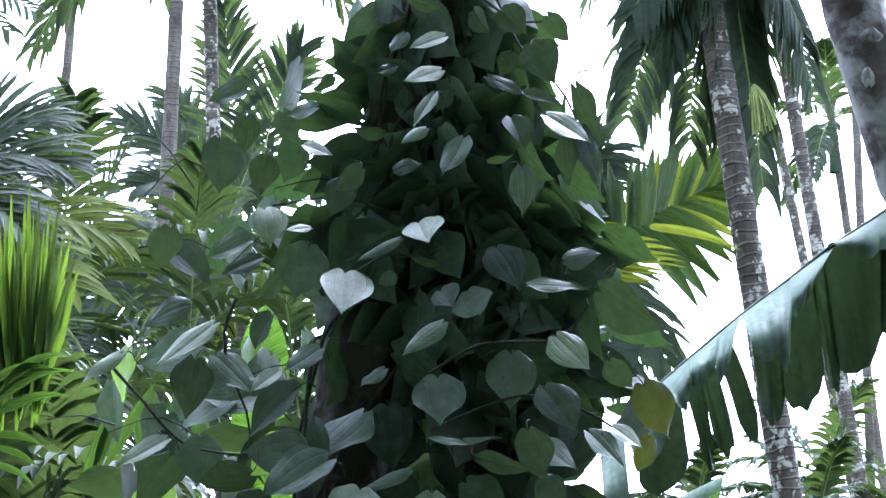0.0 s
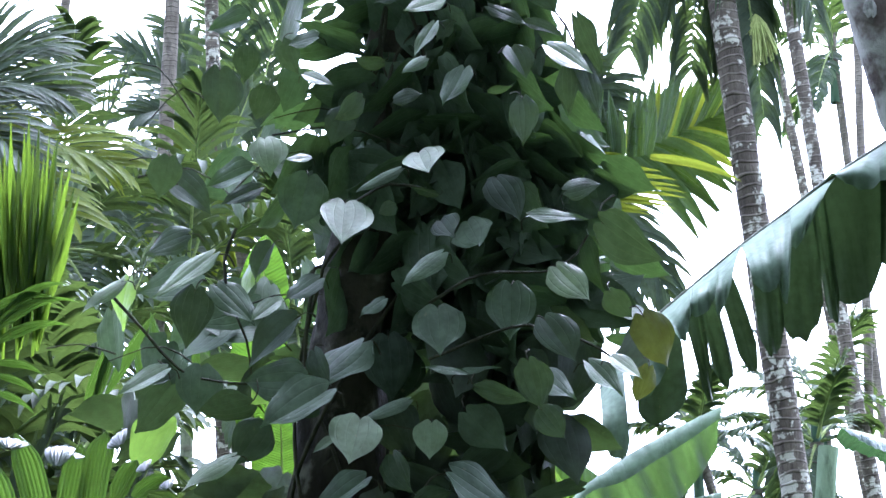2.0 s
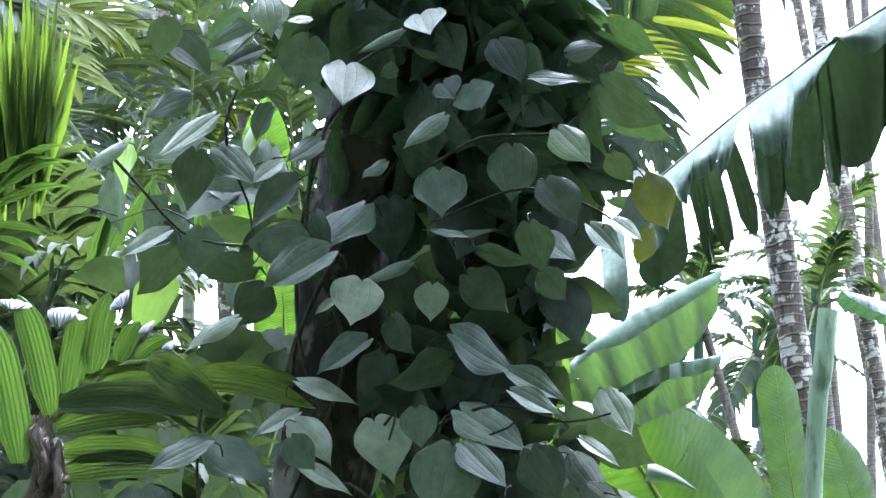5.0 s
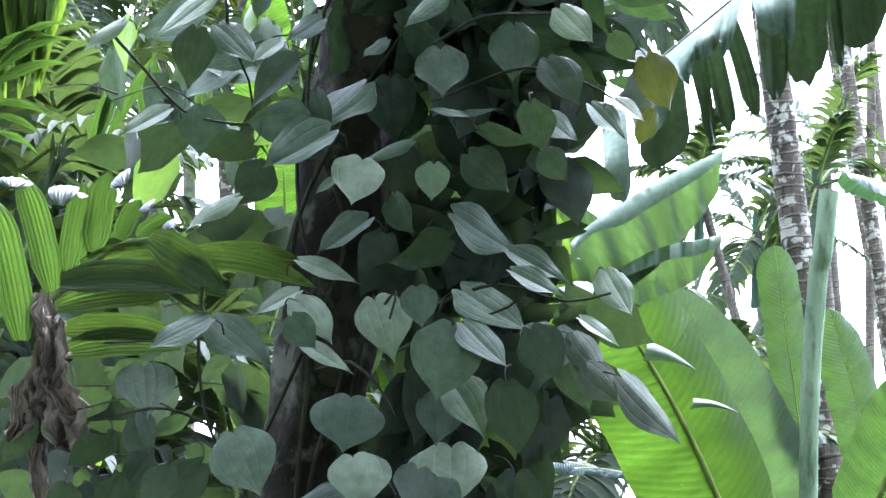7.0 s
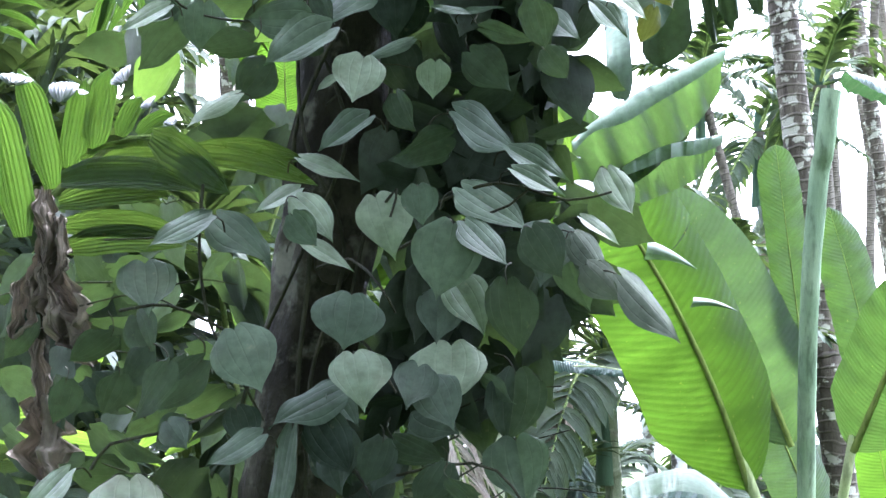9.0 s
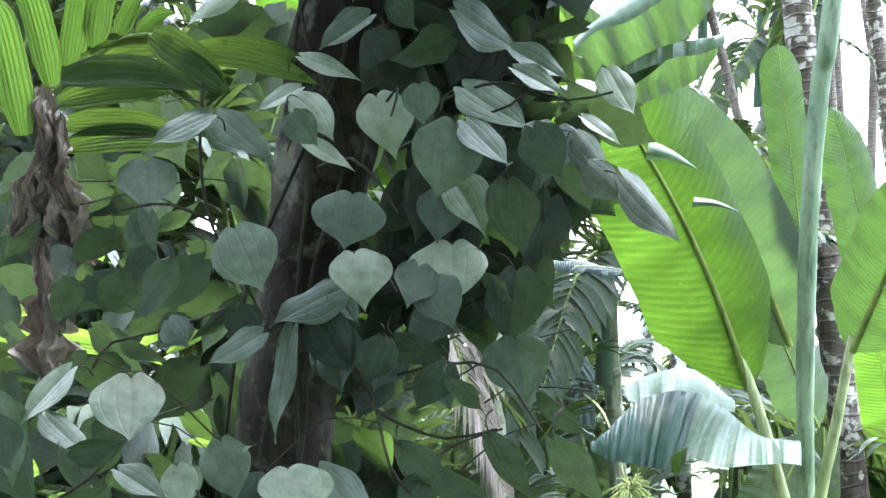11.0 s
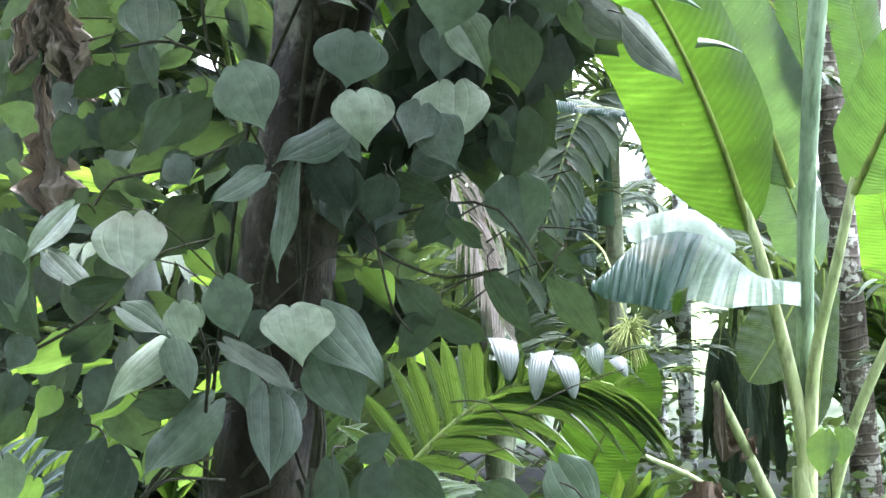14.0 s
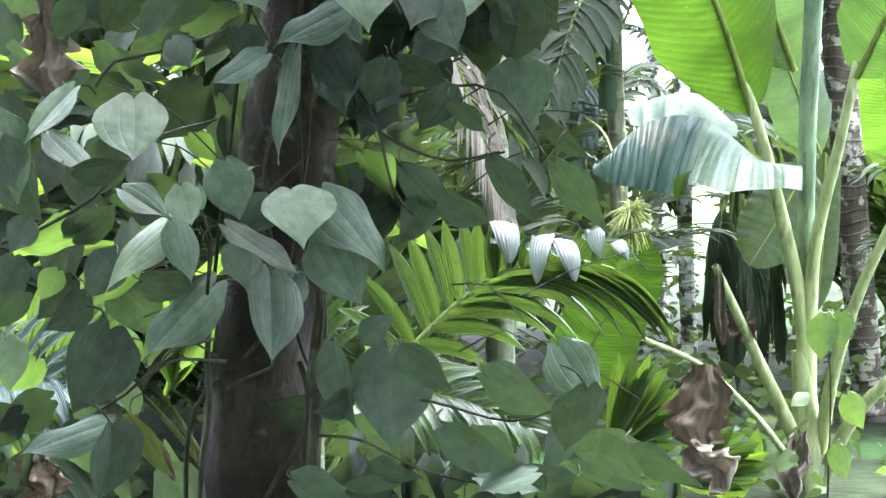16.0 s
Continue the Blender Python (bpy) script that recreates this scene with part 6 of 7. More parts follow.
side_blade((0.578, 7.4, 3.635), (0.849, 7.4, 3.61), 0.046, 30, material=ARECA_YELLOW)
side_blade((0.556, 7.4, 3.613), (0.785, 7.4, 3.571), 0.046, 30, material=ARECA_YELLOW)
side_blade((0.447, 7.4, 3.441), (0.611, 7.4, 3.374), 0.060, 30, material=ARECA_YELLOW)
side_blade((0.561, 7.4, 3.778), (0.677, 7.4, 3.761), 0.037, 30, material=ARECA_YELLOW)
side_blade((0.623, 7.4, 3.744), (0.812, 7.4, 3.731), 0.042, 30, material=ARECA_YELLOW)
side_blade((0.632, 7.4, 3.689), (0.883, 7.4, 3.671), 0.037, 30, material=ARECA_YELLOW)
side_blade((0.62, 7.4, 3.656), (0.902, 7.4, 3.627), 0.037, 30, material=ARECA_YELLOW)
side_blade((0.598, 7.4, 3.624), (0.859, 7.4, 3.588), 0.037, 30, material=ARECA_YELLOW)
side_blade((0.576, 7.4, 3.591), (0.764, 7.4, 3.563), 0.037, 30, material=ARECA_YELLOW)
side_blade((0.469, 7.4, 3.505), (0.573, 7.4, 3.493), 0.037, 30, material=ARECA_YELLOW)
for k, (tip, rise) in enumerate([((0.608, 7.6, 4.153), 0.1), ((0.836, 7.6, 3.316), 0.3), ((0.647, 7.4, 3.225), 0.3), ((0.478, 7.6, 4.201), 0.1), ((-0.051, 7.8, 4.09), 0.2), ((0.139, 7.8, 3.374), 0.3)]):
    frond(side_palm, (0.324, 7.6, 3.698), tip, rise, 0.34, 0.03, 26, (0.1, -0.9, 0.5), (60, 25), 0.9, 0.1, seed=260 + k)

# drooping heads of tall palms above the banana leaves
for k, (tip, rise) in enumerate([((0.827, 8.7, 4.71), 0.45), ((0.941, 8.7, 5.035), 0.35), ((1.099, 8.7, 4.6), 0.5), ((1.414, 8.7, 4.384), 0.3), ((0.872, 8.7, 5.229), 0.2), ((1.633, 8.7, 5.11), 0.3), ((1.278, 8.7, 4.651), 0.4), ((1.383, 8.7, 4.731), 0.3), ((1.666, 8.7, 4.836), 0.5)]):
    frond(right_palm, (1.275, 8.6, 5.598), tip, rise, 0.40, 0.030, 54, (0.2, -0.5, 0.9), (75, 45), 2.6, 0.0, seed=270 + k)
nuts = Shape()
rn = random.Random(3)
for k in range(40):
    a = rn.uniform(-1.2, 1.2)
    p = Vector((1.384, 8.7, 4.758))
    tube(nuts, [p + Vector((0, 0, 0.12)), p + Vector((0.06 * math.sin(a), -0.03, 0.05)), p + Vector((0.11 * math.sin(a), -0.05 * rn.random(), -0.1 * math.cos(a) - 0.05 * rn.random()))], 0.007, 0.004, 5, 0.05)
part("blossom", nuts, BLOSSOM, right_palm, "pale yellow blossom cluster")

brush = Shape()
rn = random.Random(4)
p = Vector((0.554, 6.4, 0.966))
for k in range(190):
    a, e, l = rn.uniform(0, 6.283), rn.uniform(-1.3, 1.2), rn.uniform(0.05, 0.1)
    d = Vector((math.cos(a) * math.cos(e), math.sin(a) * math.cos(e), math.sin(e)))
    tube(brush, [p, p + d * l * 0.5, p + d * l + Vector((0, 0, -0.035))], 0.0022, 0.0012, 4, 0.04)
tube(brush, [p + Vector((0.0, 2.2, 0.25)), p + Vector((0, 1.0, 0.2)), p], 0.006, 0.004, 5, 0.2)
part("blossom", brush, BLOSSOM, shaft_palm, "yellow-green brush of blossom strands")

for k, (tip, rise) in enumerate([((1.302, 9.4, 0.094), 0.1), ((1.461, 9.6, 0.016), 0.12), ((1.275, 9.5, 0.184), 0.1), ((1.553, 9.7, 0.161), 0.12)]):
    frond(shaft_palm, (1.391, 9.6, 1.036), tip, rise, 0.27, 0.03, 30, (0.3, -0.8, 0.4), (28, 12), 2.2, 0.0, seed=290 + k)

# ---- the frond that arches low beside the vine ----
low_palm = thing("young_areca_palm", ((-0.299, 4.7, 0.66)[0], 4.7, 0), "young areca palm with a low arching glossy frond", "palm")
low_rachis = Shape()
tube(low_rachis, [(-0.13, 4.7, 0.7), (-0.072, 4.68, 0.784), (0.019, 4.65, 0.877), (0.097, 4.62, 0.939), (0.183, 4.6, 0.975), (0.281, 4.57, 0.986), (0.391, 4.54, 0.953), (0.488, 4.5, 0.835)], 0.010, 0.003, 8, 0.03)
arch = part("frond", low_rachis, RACHIS, low_palm, "arching glossy green frond")


def pale_flap(base, tip, width, roll):
    folded_end(arch, base, tip, width, roll)


def low_blade(base, tip, width, roll, droop=0.3, end=0.6, fold=2.0):
    single(arch, base, tip, width * 1.12, roll, droop, ARECA, end, fold, 0.4)


low_blade((-0.092, 4.7, 0.739), (-0.246, 4.7, 0.866), 0.034, 20)
low_blade((-0.073, 4.7, 0.771), (-0.196, 4.7, 0.943), 0.033, -15)
low_blade((-0.047, 4.68, 0.806), (-0.132, 4.68, 1.01), 0.034, 20)
low_blade((-0.022, 4.67, 0.833), (-0.091, 4.67, 1.036), 0.033, -15)
low_blade((0.003, 4.66, 0.86), (-0.053, 4.66, 1.05), 0.034, 20)
low_blade((0.028, 4.65, 0.881), (-0.012, 4.65, 1.064), 0.033, -15)
low_blade((0.053, 4.64, 0.901), (0.026, 4.64, 1.072), 0.033, 20)
low_blade((0.074, 4.63, 0.92), (0.06, 4.617, 1.07), 0.032, -15)
low_blade((0.094, 4.62, 0.935), (0.092, 4.609, 1.062), 0.032, 15)
low_blade((0.112, 4.62, 0.944), (0.126, 4.62, 1.074), 0.066, 10, droop=0.1, end=0.95, fold=0.5)
low_blade((0.14, 4.62, 0.955), (0.158, 4.62, 1.056), 0.038, -10)
low_blade((0.165, 4.6, 0.967), (0.201, 4.6, 1.055), 0.051, 10, droop=0.1, end=0.93, fold=0.45)
low_blade((0.196, 4.6, 0.976), (0.207, 4.6, 1.058), 0.035, 10)
low_blade((0.22, 4.58, 0.982), (0.26, 4.58, 1.047), 0.053, 10, droop=0.1, end=0.93, fold=0.42)
low_blade((0.269, 4.57, 0.986), (0.318, 4.57, 1.061), 0.050, 10, droop=0.1, end=0.93, fold=0.5)
pale_flap((0.125, 4.5, 1.088), (0.128, 4.428, 0.987), 0.062, -20)
pale_flap((0.193, 4.5, 1.064), (0.188, 4.416, 0.947), 0.051, 18)
pale_flap((0.255, 4.5, 1.055), (0.267, 4.418, 0.951), 0.056, -24)
pale_flap((0.305, 4.5, 1.07), (0.328, 4.439, 1.002), 0.047, 20)
pale_flap((0.361, 4.5, 1.046), (0.383, 4.454, 0.997), 0.033, -15)
low_blade((0.317, 4.55, 0.978), (0.394, 4.514, 1.042), 0.035, 10, droop=1.6)
low_blade((0.367, 4.55, 0.964), (0.44, 4.536, 0.991), 0.030, 10, droop=1.4)
low_blade((-0.065, 4.6, 0.797), (0.085, 4.573, 0.759), 0.042, 40, droop=0.6)
low_blade((-0.034, 4.58, 0.834), (0.171, 4.543, 0.801), 0.050, 50, droop=0.8)
low_blade((-0.003, 4.56, 0.865), (0.237, 4.517, 0.836), 0.050, 50, droop=0.9)
low_blade((0.028, 4.54, 0.893), (0.291, 4.491, 0.822), 0.052, 55, droop=1.0)
low_blade((0.058, 4.52, 0.92), (0.344, 4.467, 0.838), 0.051, 55, droop=1.1)
low_blade((0.088, 4.5, 0.946), (0.385, 4.442, 0.817), 0.047, 55, droop=1.1)
low_blade((0.125, 4.5, 0.962), (0.421, 4.442, 0.829), 0.047, 55, droop=1.0)
low_blade((0.179, 4.5, 0.981), (0.451, 4.444, 0.83), 0.038, 50, droop=0.9)
low_blade((0.24, 4.5, 0.989), (0.476, 4.447, 0.817), 0.038, 50, droop=0.8)
low_blade((0.302, 4.5, 0.986), (0.471, 4.461, 0.852), 0.034, 50, droop=0.8)
low_blade((0.363, 4.5, 0.966), (0.484, 4.467, 0.827), 0.034, 50, droop=0.6)
def low_glow(base, tip, width, roll, droop=0.2, end=0.6):
    single(low_palm, base, tip, width, roll, droop, ARECA_GLOW, end)


# striped young blades by the banana's foot
fan = random.Random(29)
for low_, tips_ in ((Vector((0.441, 5.600, 0.374)), [(0.462, 5.600, 0.645), (0.546, 5.600, 0.646), (0.612, 5.600, 0.580), (0.634, 5.600, 0.485), (0.620, 5.600, 0.392)]), (Vector((0.611, 5.500, 0.318)), [(0.728, 5.500, 0.480), (0.797, 5.500, 0.450), (0.861, 5.500, 0.398), (0.857, 5.500, 0.340), (0.801, 5.500, 0.290)])):
    tips_ = smooth_line(tips_, 0.03)
    for k, tip_ in enumerate(tips_):
        single(low_palm, low_ + Vector((0, 0.01 * (k % 3), 0)), tip_, fan.uniform(0.045, 0.058), fan.choice((-30, 30)), 0.12, ARECA if k % 2 else ARECA_EDGE, 0.7)
low_glow((0.843, 5.9, 0.192), (0.887, 5.9, 0.39), 0.068, 20, droop=0.2)

for k, (base, tip, rise, ln, wd, n) in enumerate([((-0.317, 5, 0.585), (0.182, 4.8, 0.571), 0.12, 0.22, 0.026, 16), ((-0.33, 5.2, 0.552), (-0.464, 5.4, 0.948), 0.1, 0.26, 0.03, 16)]):
    frond(low_palm, base, tip, rise, ln, wd, n, (0.1, -0.8, 0.7), (55, 25), 0.6, 0.2, ARECA, True, True, thick=0.009, seed=300 + k)
sh = Shape()
tube(sh, [((-0.302, 4.75, 0.652)[0], 4.75, -0.05), (-0.301, 4.75, 0.573), (-0.302, 4.75, 0.717)], 0.03, 0.015, 8, 0.05)
part("stem", sh, GREEN_TRUNK, low_palm)

# dry frond that hangs behind the vine
dry = thing("dry_palm_frond", ((0.151, 6.4, 1.023)[0], 6.4, 0), "dry brown palm frond hanging behind the vine", "dry frond")
frond(dry, (-0.185, 6.4, 1.889), (0.164, 6.2, 0.985), 0.1, 0.26, 0.009, 44, (0.4, -0.9, 0.2), (40, 18), 1.2, 0.3, DRY_PALE, True, False, seed=320)

pale_frond = thing("dry_palm_frond", ((0.562, 9.400, 1.384)[0], 9.4, 0), "pale cream drooping palm frond in the shade", "dry frond")
frond(pale_frond, (0.536, 9.400, 1.448), (0.602, 9.200, 1.111), 0.06, 0.22, 0.030, 20, (0.3, -0.9, 0.2), (45, 20), 1.6, 0.2, ARECA_PALE, True, False, seed=331)
frond(pale_frond, (0.613, 9.400, 1.410), (0.520, 9.300, 1.182), 0.05, 0.20, 0.026, 18, (0.3, -0.9, 0.2), (45, 20), 1.6, 0.2, DRY_PALE, True, False, seed=332)

# old fronds that hang in the shade behind the banana stems
skirt = thing("palm_frond", (1.235, 9.0, 0), "old dark palm fronds hanging in the shade", "frond")
frond(skirt, (1.194, 9.000, 0.879), (1.129, 9.000, 0.362), 0.03, 0.26, 0.020, 26, (0.3, -0.9, 0.2), (35, 15), 1.6, 0.2, ARECA_STUFF, True, False, seed=400)
frond(skirt, (1.246, 9.200, 0.884), (1.215, 9.200, 0.272), 0.03, 0.26, 0.020, 26, (0.3, -0.9, 0.2), (35, 15), 1.6, 0.2, ARECA_STUFF, True, False, seed=401)
frond(skirt, (1.246, 8.900, 0.893), (1.225, 8.900, 0.276), 0.03, 0.26, 0.020, 26, (0.3, -0.9, 0.2), (35, 15), 1.6, 0.2, ARECA_STUFF, True, False, seed=402)
frond(skirt, (1.300, 9.100, 0.874), (1.311, 9.100, 0.285), 0.03, 0.26, 0.020, 26, (0.3, -0.9, 0.2), (35, 15), 1.6, 0.2, ARECA_STUFF, True, False, seed=403)
frond(skirt, (1.363, 9.300, 0.846), (1.399, 9.300, 0.313), 0.03, 0.26, 0.020, 26, (0.3, -0.9, 0.2), (35, 15), 1.6, 0.2, ARECA_STUFF, True, False, seed=404)
frond(skirt, (1.152, 8.800, 0.874), (1.126, 8.800, 0.549), 0.03, 0.26, 0.020, 26, (0.3, -0.9, 0.2), (35, 15), 1.6, 0.2, ARECA_STUFF, True, False, seed=405)
frond(skirt, (1.227, 8.700, 0.881), (1.275, 8.700, 0.464), 0.03, 0.26, 0.020, 26, (0.3, -0.9, 0.2), (35, 15), 1.6, 0.2, ARECA_STUFF, True, False, seed=406)

# ---- banana plants ----
banana = thing("banana_plant", ((1.239, 7, 0.029)[0], 7.0, 0), "young banana plant with large backlit green leaves", "banana plant")


def petiole(points, r0, r1, label="", material=None):
    sh = Shape()
    tube(sh, points, r0, r1, 12, 0.05, lumpy=0.05, squash=0.85)
    part("petiole", sh, material or PETIOLE, banana, label)


root = ((1.239, 7, 0.029)[0], 7.0, -0.05)
sh = Shape()
tube(sh, [root, (1.229, 7, 0.048), (1.214, 7, 0.242), (1.198, 7, 0.474)], 0.06, 0.035, 14, 0.05, lumpy=0.12)
part("pseudostem", sh, PETIOLE, banana)
petiole([(1.224, 7, 0.243), (1.191, 6.98, 0.592), (1.115, 6.95, 0.904), (1.012, 6.9, 1.243), (0.943, 6.88, 1.411)], 0.032, 0.016)
petiole([(1.212, 7, 0.32), (1.2, 7, 0.787), (1.188, 6.95, 1.356), (1.2, 6.9, 1.918), (1.239, 6.9, 2.33), (1.248, 6.88, 2.368), (1.279, 6.88, 2.597)], 0.028, 0.034, "pale green upright rolled leaf stalk", ROLLED)
petiole([(1.223, 7, 0.281), (1.219, 6.95, 0.792), (1.274, 6.85, 1.172), (1.318, 6.8, 1.45)], 0.028, 0.016)
petiole([(1.265, 7, 0.127), (1.287, 6.9, 0.413), (1.344, 6.8, 0.69), (1.443, 6.7, 0.976)], 0.026, 0.016)
petiole([(1.228, 7, 0.068), (1.131, 6.9, 0.258), (0.977, 6.8, 0.554), (0.857, 6.7, 0.785)], 0.028, 0.012, "cut pale leaf stalk with dry tip")
petiole([(1.268, 7, 0.01), (1.357, 6.9, 0.261), (1.499, 6.8, 0.449)], 0.028, 0.02)
petiole([(1.173, 6.9, 0.086), (0.931, 6.2, 0.373), (0.68, 5.5, 0.623), (0.492, 5.2, 0.735)], 0.012, 0.006, "thin dry leaf stalk")
# the big yellow-green leaf that leans towards the vine
big_leaf = banana_leaf(banana, (0.993, 6.900, 1.265), (0.187, 6.500, 2.570), (0.163, 0.000, 0.103), 0.50, (0.12, -1, 0.1), (0.12, 0.34), (0, 1), BANANA, 3, 0.012, 0.5, "large yellow-green backlit banana leaf", 0.0, 0.004)
banana_leaf(banana, (1.214, 7.4, 1.413), (0.714, 7.3, 2.335), (0.05, 0, 0.06), 0.376, (-0.2, -1, 0.3), 0.15, (0, 0), BANANA_SHADE, 31, 0.012, 0.55, "blue-green banana leaf toned as shaded")
# leaves at the outer side
banana_leaf(banana, (1.315, 6.8, 1.395), (1.504, 6.5, 1.979), (0.02, 0, 0.02), 0.336, (-0.5, -1, 0.1), 0.2, (0, 0), BANANA_DEEP, 7, 0.013, 0.5)
banana_leaf(banana, (1.263, 7.4, 1.694), (1.172, 7.4, 2.489), (0, 0, 0), 0.165, (0.3, -1, 0.1), 0.15, (0, 0), BANANA_DEEP, 9, 0.004, 0.85)
banana_leaf(banana, (1.555, 7.5, 1.517), (1.376, 7.5, 2.276), (0.02, 0, 0.03), 0.214, (0.3, -1, 0.1), 0.15, (0, 0), BANANA_DEEP, 10, 0.004, 0.7)
banana_leaf(banana, (1.33, 7.5, 1.12), (1.093, 7.4, 1.653), (-0.02, 0, 0.05), 0.25, (0.3, -1, 0.2), 0.2, (0, 0), BANANA_SHADE, 11, 0.006, 0.6)
banana_leaf(banana, (1.283, 7.5, 1.089), (1.068, 7.4, 0.721), (0.03, 0, 0.02), 0.254, (0.1, -1, 0.1), 0.2, (0, 0), BANANA_DARK, 12, 0.006, 0.6)
banana_leaf(banana, (1.399, 7.800, 1.114), (1.386, 7.800, 0.519), (0.02, 0, 0.02), 0.13, (0.1, -1, 0.1), 0.2, (0, 0), BANANA_DARK, 19, 0.006, 0.6)
banana_leaf(banana, (-0.223, 7.9, 1.296), (-0.333, 7.8, 2.313), (0.03, 0, 0), 0.364, (0.1, -1, 0.1), 0.1, (0, 0), BANANA, 26, 0.008, 0.6)
banana_leaf(banana, (-0.789, 8.2, 1.511), (-0.717, 8.1, 2.492), (0.03, 0, 0), 0.329, (0.1, -1, 0.1), 0.1, (0, 0), BANANA_SHADE, 27, 0.008, 0.6)
banana_leaf(banana, (1.971, 8.900, 0.715), (1.822, 8.900, 1.449), (0, 0, 0.02), 0.43, (0, -1, 0.1), 0.15, (0, 0), BANANA, 15, 0.008, 0.7)
banana_leaf(banana, (1.443, 6.7, 0.976), (1.558, 6.4, 1.326), (0, 0, 0.1), 0.268, (-0.3, -0.6, 1), 0.5, (0, 0), BANANA_DEEP, 13, 0.01, 0.6)
banana_leaf(banana, (1.539, 6.6, 2.498), (1.232, 6.4, 2.573), (0, 0, 0.03), 0.211, (0, -0.4, 1), (0.5, 0.9), (0, 0), BANANA_WAXY, 14, 0.008, 0.6)
banana_leaf(banana, (0.394, 6.6, 0.369), (0.608, 6.6, 0.9), (0.02, 0, 0.05), 0.268, (-0.2, -1, 0.1), 0.15, (0, 0), BANANA, 16, 0.006, 0.6)
banana_leaf(banana, (0.388, 7, 1.673), (0.635, 6.8, 1.639), (0, 0, 0.03), 0.074, (0, -0.4, 1), 0.5, (0, 0), BANANA_WAXY, 17, 0.006, 0.6)
banana_leaf(banana, (0.126, 7.2, 1.679), (0.555, 6.9, 1.653), (0, 0, 0.08), 0.114, (0, -0.5, 1), 0.5, (0, 0), BANANA_WAXY, 18, 0.006, 0.6)

# a second banana plant whose torn leaves cross in front of the palms
banana_two = thing("banana_plant", (2.1, 5.6, 0), "banana plant with long torn arching leaves", "banana plant")
sh = Shape()
tube(sh, [(2.1, 5.6, -0.05), (2.08, 5.6, 0.9), (2.0, 5.55, 1.7), (1.5, 5.4, 3.294)], 0.09, 0.03, 14, 0.08, lumpy=0.08)
part("pseudostem", sh, PETIOLE, banana_two)
torn_rib = [(1.484, 5.3, 3.337), (1.282, 5.25, 3.201), (1.152, 5.2, 3.103), (1.001, 5.2, 3.007), (0.905, 5.2, 2.931), (0.766, 5.2, 2.83), (0.639, 5.2, 2.726), (0.539, 5.2, 2.643), (0.44, 5.2, 2.554), (0.394, 5.2, 2.456)]
sh = Shape()
tube(sh, torn_rib, 0.008, 0.003, 8, 0.05)
torn = part("midrib", sh, BANANA_PALE, banana_two, "long torn banana leaf, painted sky-bright above and shadowed below")


def torn_strip(x0, y0, x1, y1, dx0, dy0, dx1, dy1, material, front, seed, square=0.6):
    """A strip of blade that hangs from the rib between two places and ends between two others; front: towards the path."""
    if front:
        dx0, dy0, dx1, dy1 = x0 + 1.5 * (dx0 - x0), y0 + 1.5 * (dy0 - y0), x1 + 1.5 * (dx1 - x1), y1 + 1.5 * (dy1 - y1)
    rn_ = random.Random(seed)
    a0, a1 = Vector((x0, 5.2, y0)), Vector((x1, 5.2, y1))
    e0, e1 = Vector((dx0, 5.2, dy0)), Vector((dx1, 5.2, dy1))
    n, cols = 14, 13
    rows, uvs = [], []
    for i in range(n + 1):
        v = i / n
        row = []
        for j in range(cols):
            u = j / (cols - 1)
            round_end = 1 - 0.16 * (abs(2 * u - 1) ** 3) - 0.05 * noise.noise(Vector((u * 5, seed, 0)))
            w = v * round_end
            p = a0.lerp(a1, u).lerp(e0.lerp(e1, u), w)
            bow = math.sin(math.pi * 0.5 * min(1.0, w * 1.3)) * (0.26 if front else -0.10)
            pleat = 0.003 * w * math.sin(u * 19 + seed) + 0.03 * w * noise.noise(Vector((u * 2.4, w * 1.3, seed)))
            lift = 0.02 * math.sin(math.pi * w)
            eye_ = Vector((0, 0, EYE))
            row.append(eye_ + (p - eye_) * (1 - bow / 5.2) + Vector((0, -pleat, lift)))
        rows.append(row)
        uvs.append([(0.5 + 0.5 * v, (x0 + (x1 - x0) * j / (cols - 1)) * 0.6) for j in range(cols)])
    sh_ = Shape()
    sh_.sheet(rows, uvs)
    part("leaf_strip", sh_, material, torn)


torn_strip(*(1.456, 5.2, 3.3)[::2], *(1.152, 5.2, 3.103)[::2], *(1.464, 5.2, 3.206)[::2], *(1.142, 5.2, 3.018)[::2], BANANA_TORN_LIT, True, 1)
torn_strip(*(1.155, 5.2, 3.105)[::2], *(0.996, 5.2, 3.004)[::2], *(1.141, 5.2, 3.015)[::2], *(1.02, 5.2, 3.004)[::2], BANANA_TORN_LIT, True, 2)
torn_strip(*(1.054, 5.2, 3.041)[::2], *(0.902, 5.2, 2.93)[::2], *(0.994, 5.2, 2.952)[::2], *(0.9, 5.2, 2.84)[::2], BANANA_TORN_LIT, True, 3)
torn_strip(*(0.914, 5.2, 2.937)[::2], *(0.841, 5.2, 2.886)[::2], *(0.894, 5.2, 2.757)[::2], *(0.856, 5.2, 2.759)[::2], BANANA_TORN_LIT, True, 4)
torn_strip(*(0.85, 5.2, 2.892)[::2], *(0.768, 5.2, 2.832)[::2], *(0.865, 5.2, 2.777)[::2], *(0.791, 5.2, 2.744)[::2], BANANA_TORN_LIT, True, 5)
torn_strip(*(0.775, 5.2, 2.838)[::2], *(0.693, 5.2, 2.769)[::2], *(0.747, 5.2, 2.743)[::2], *(0.695, 5.2, 2.676)[::2], BANANA_TORN_LIT, True, 6)
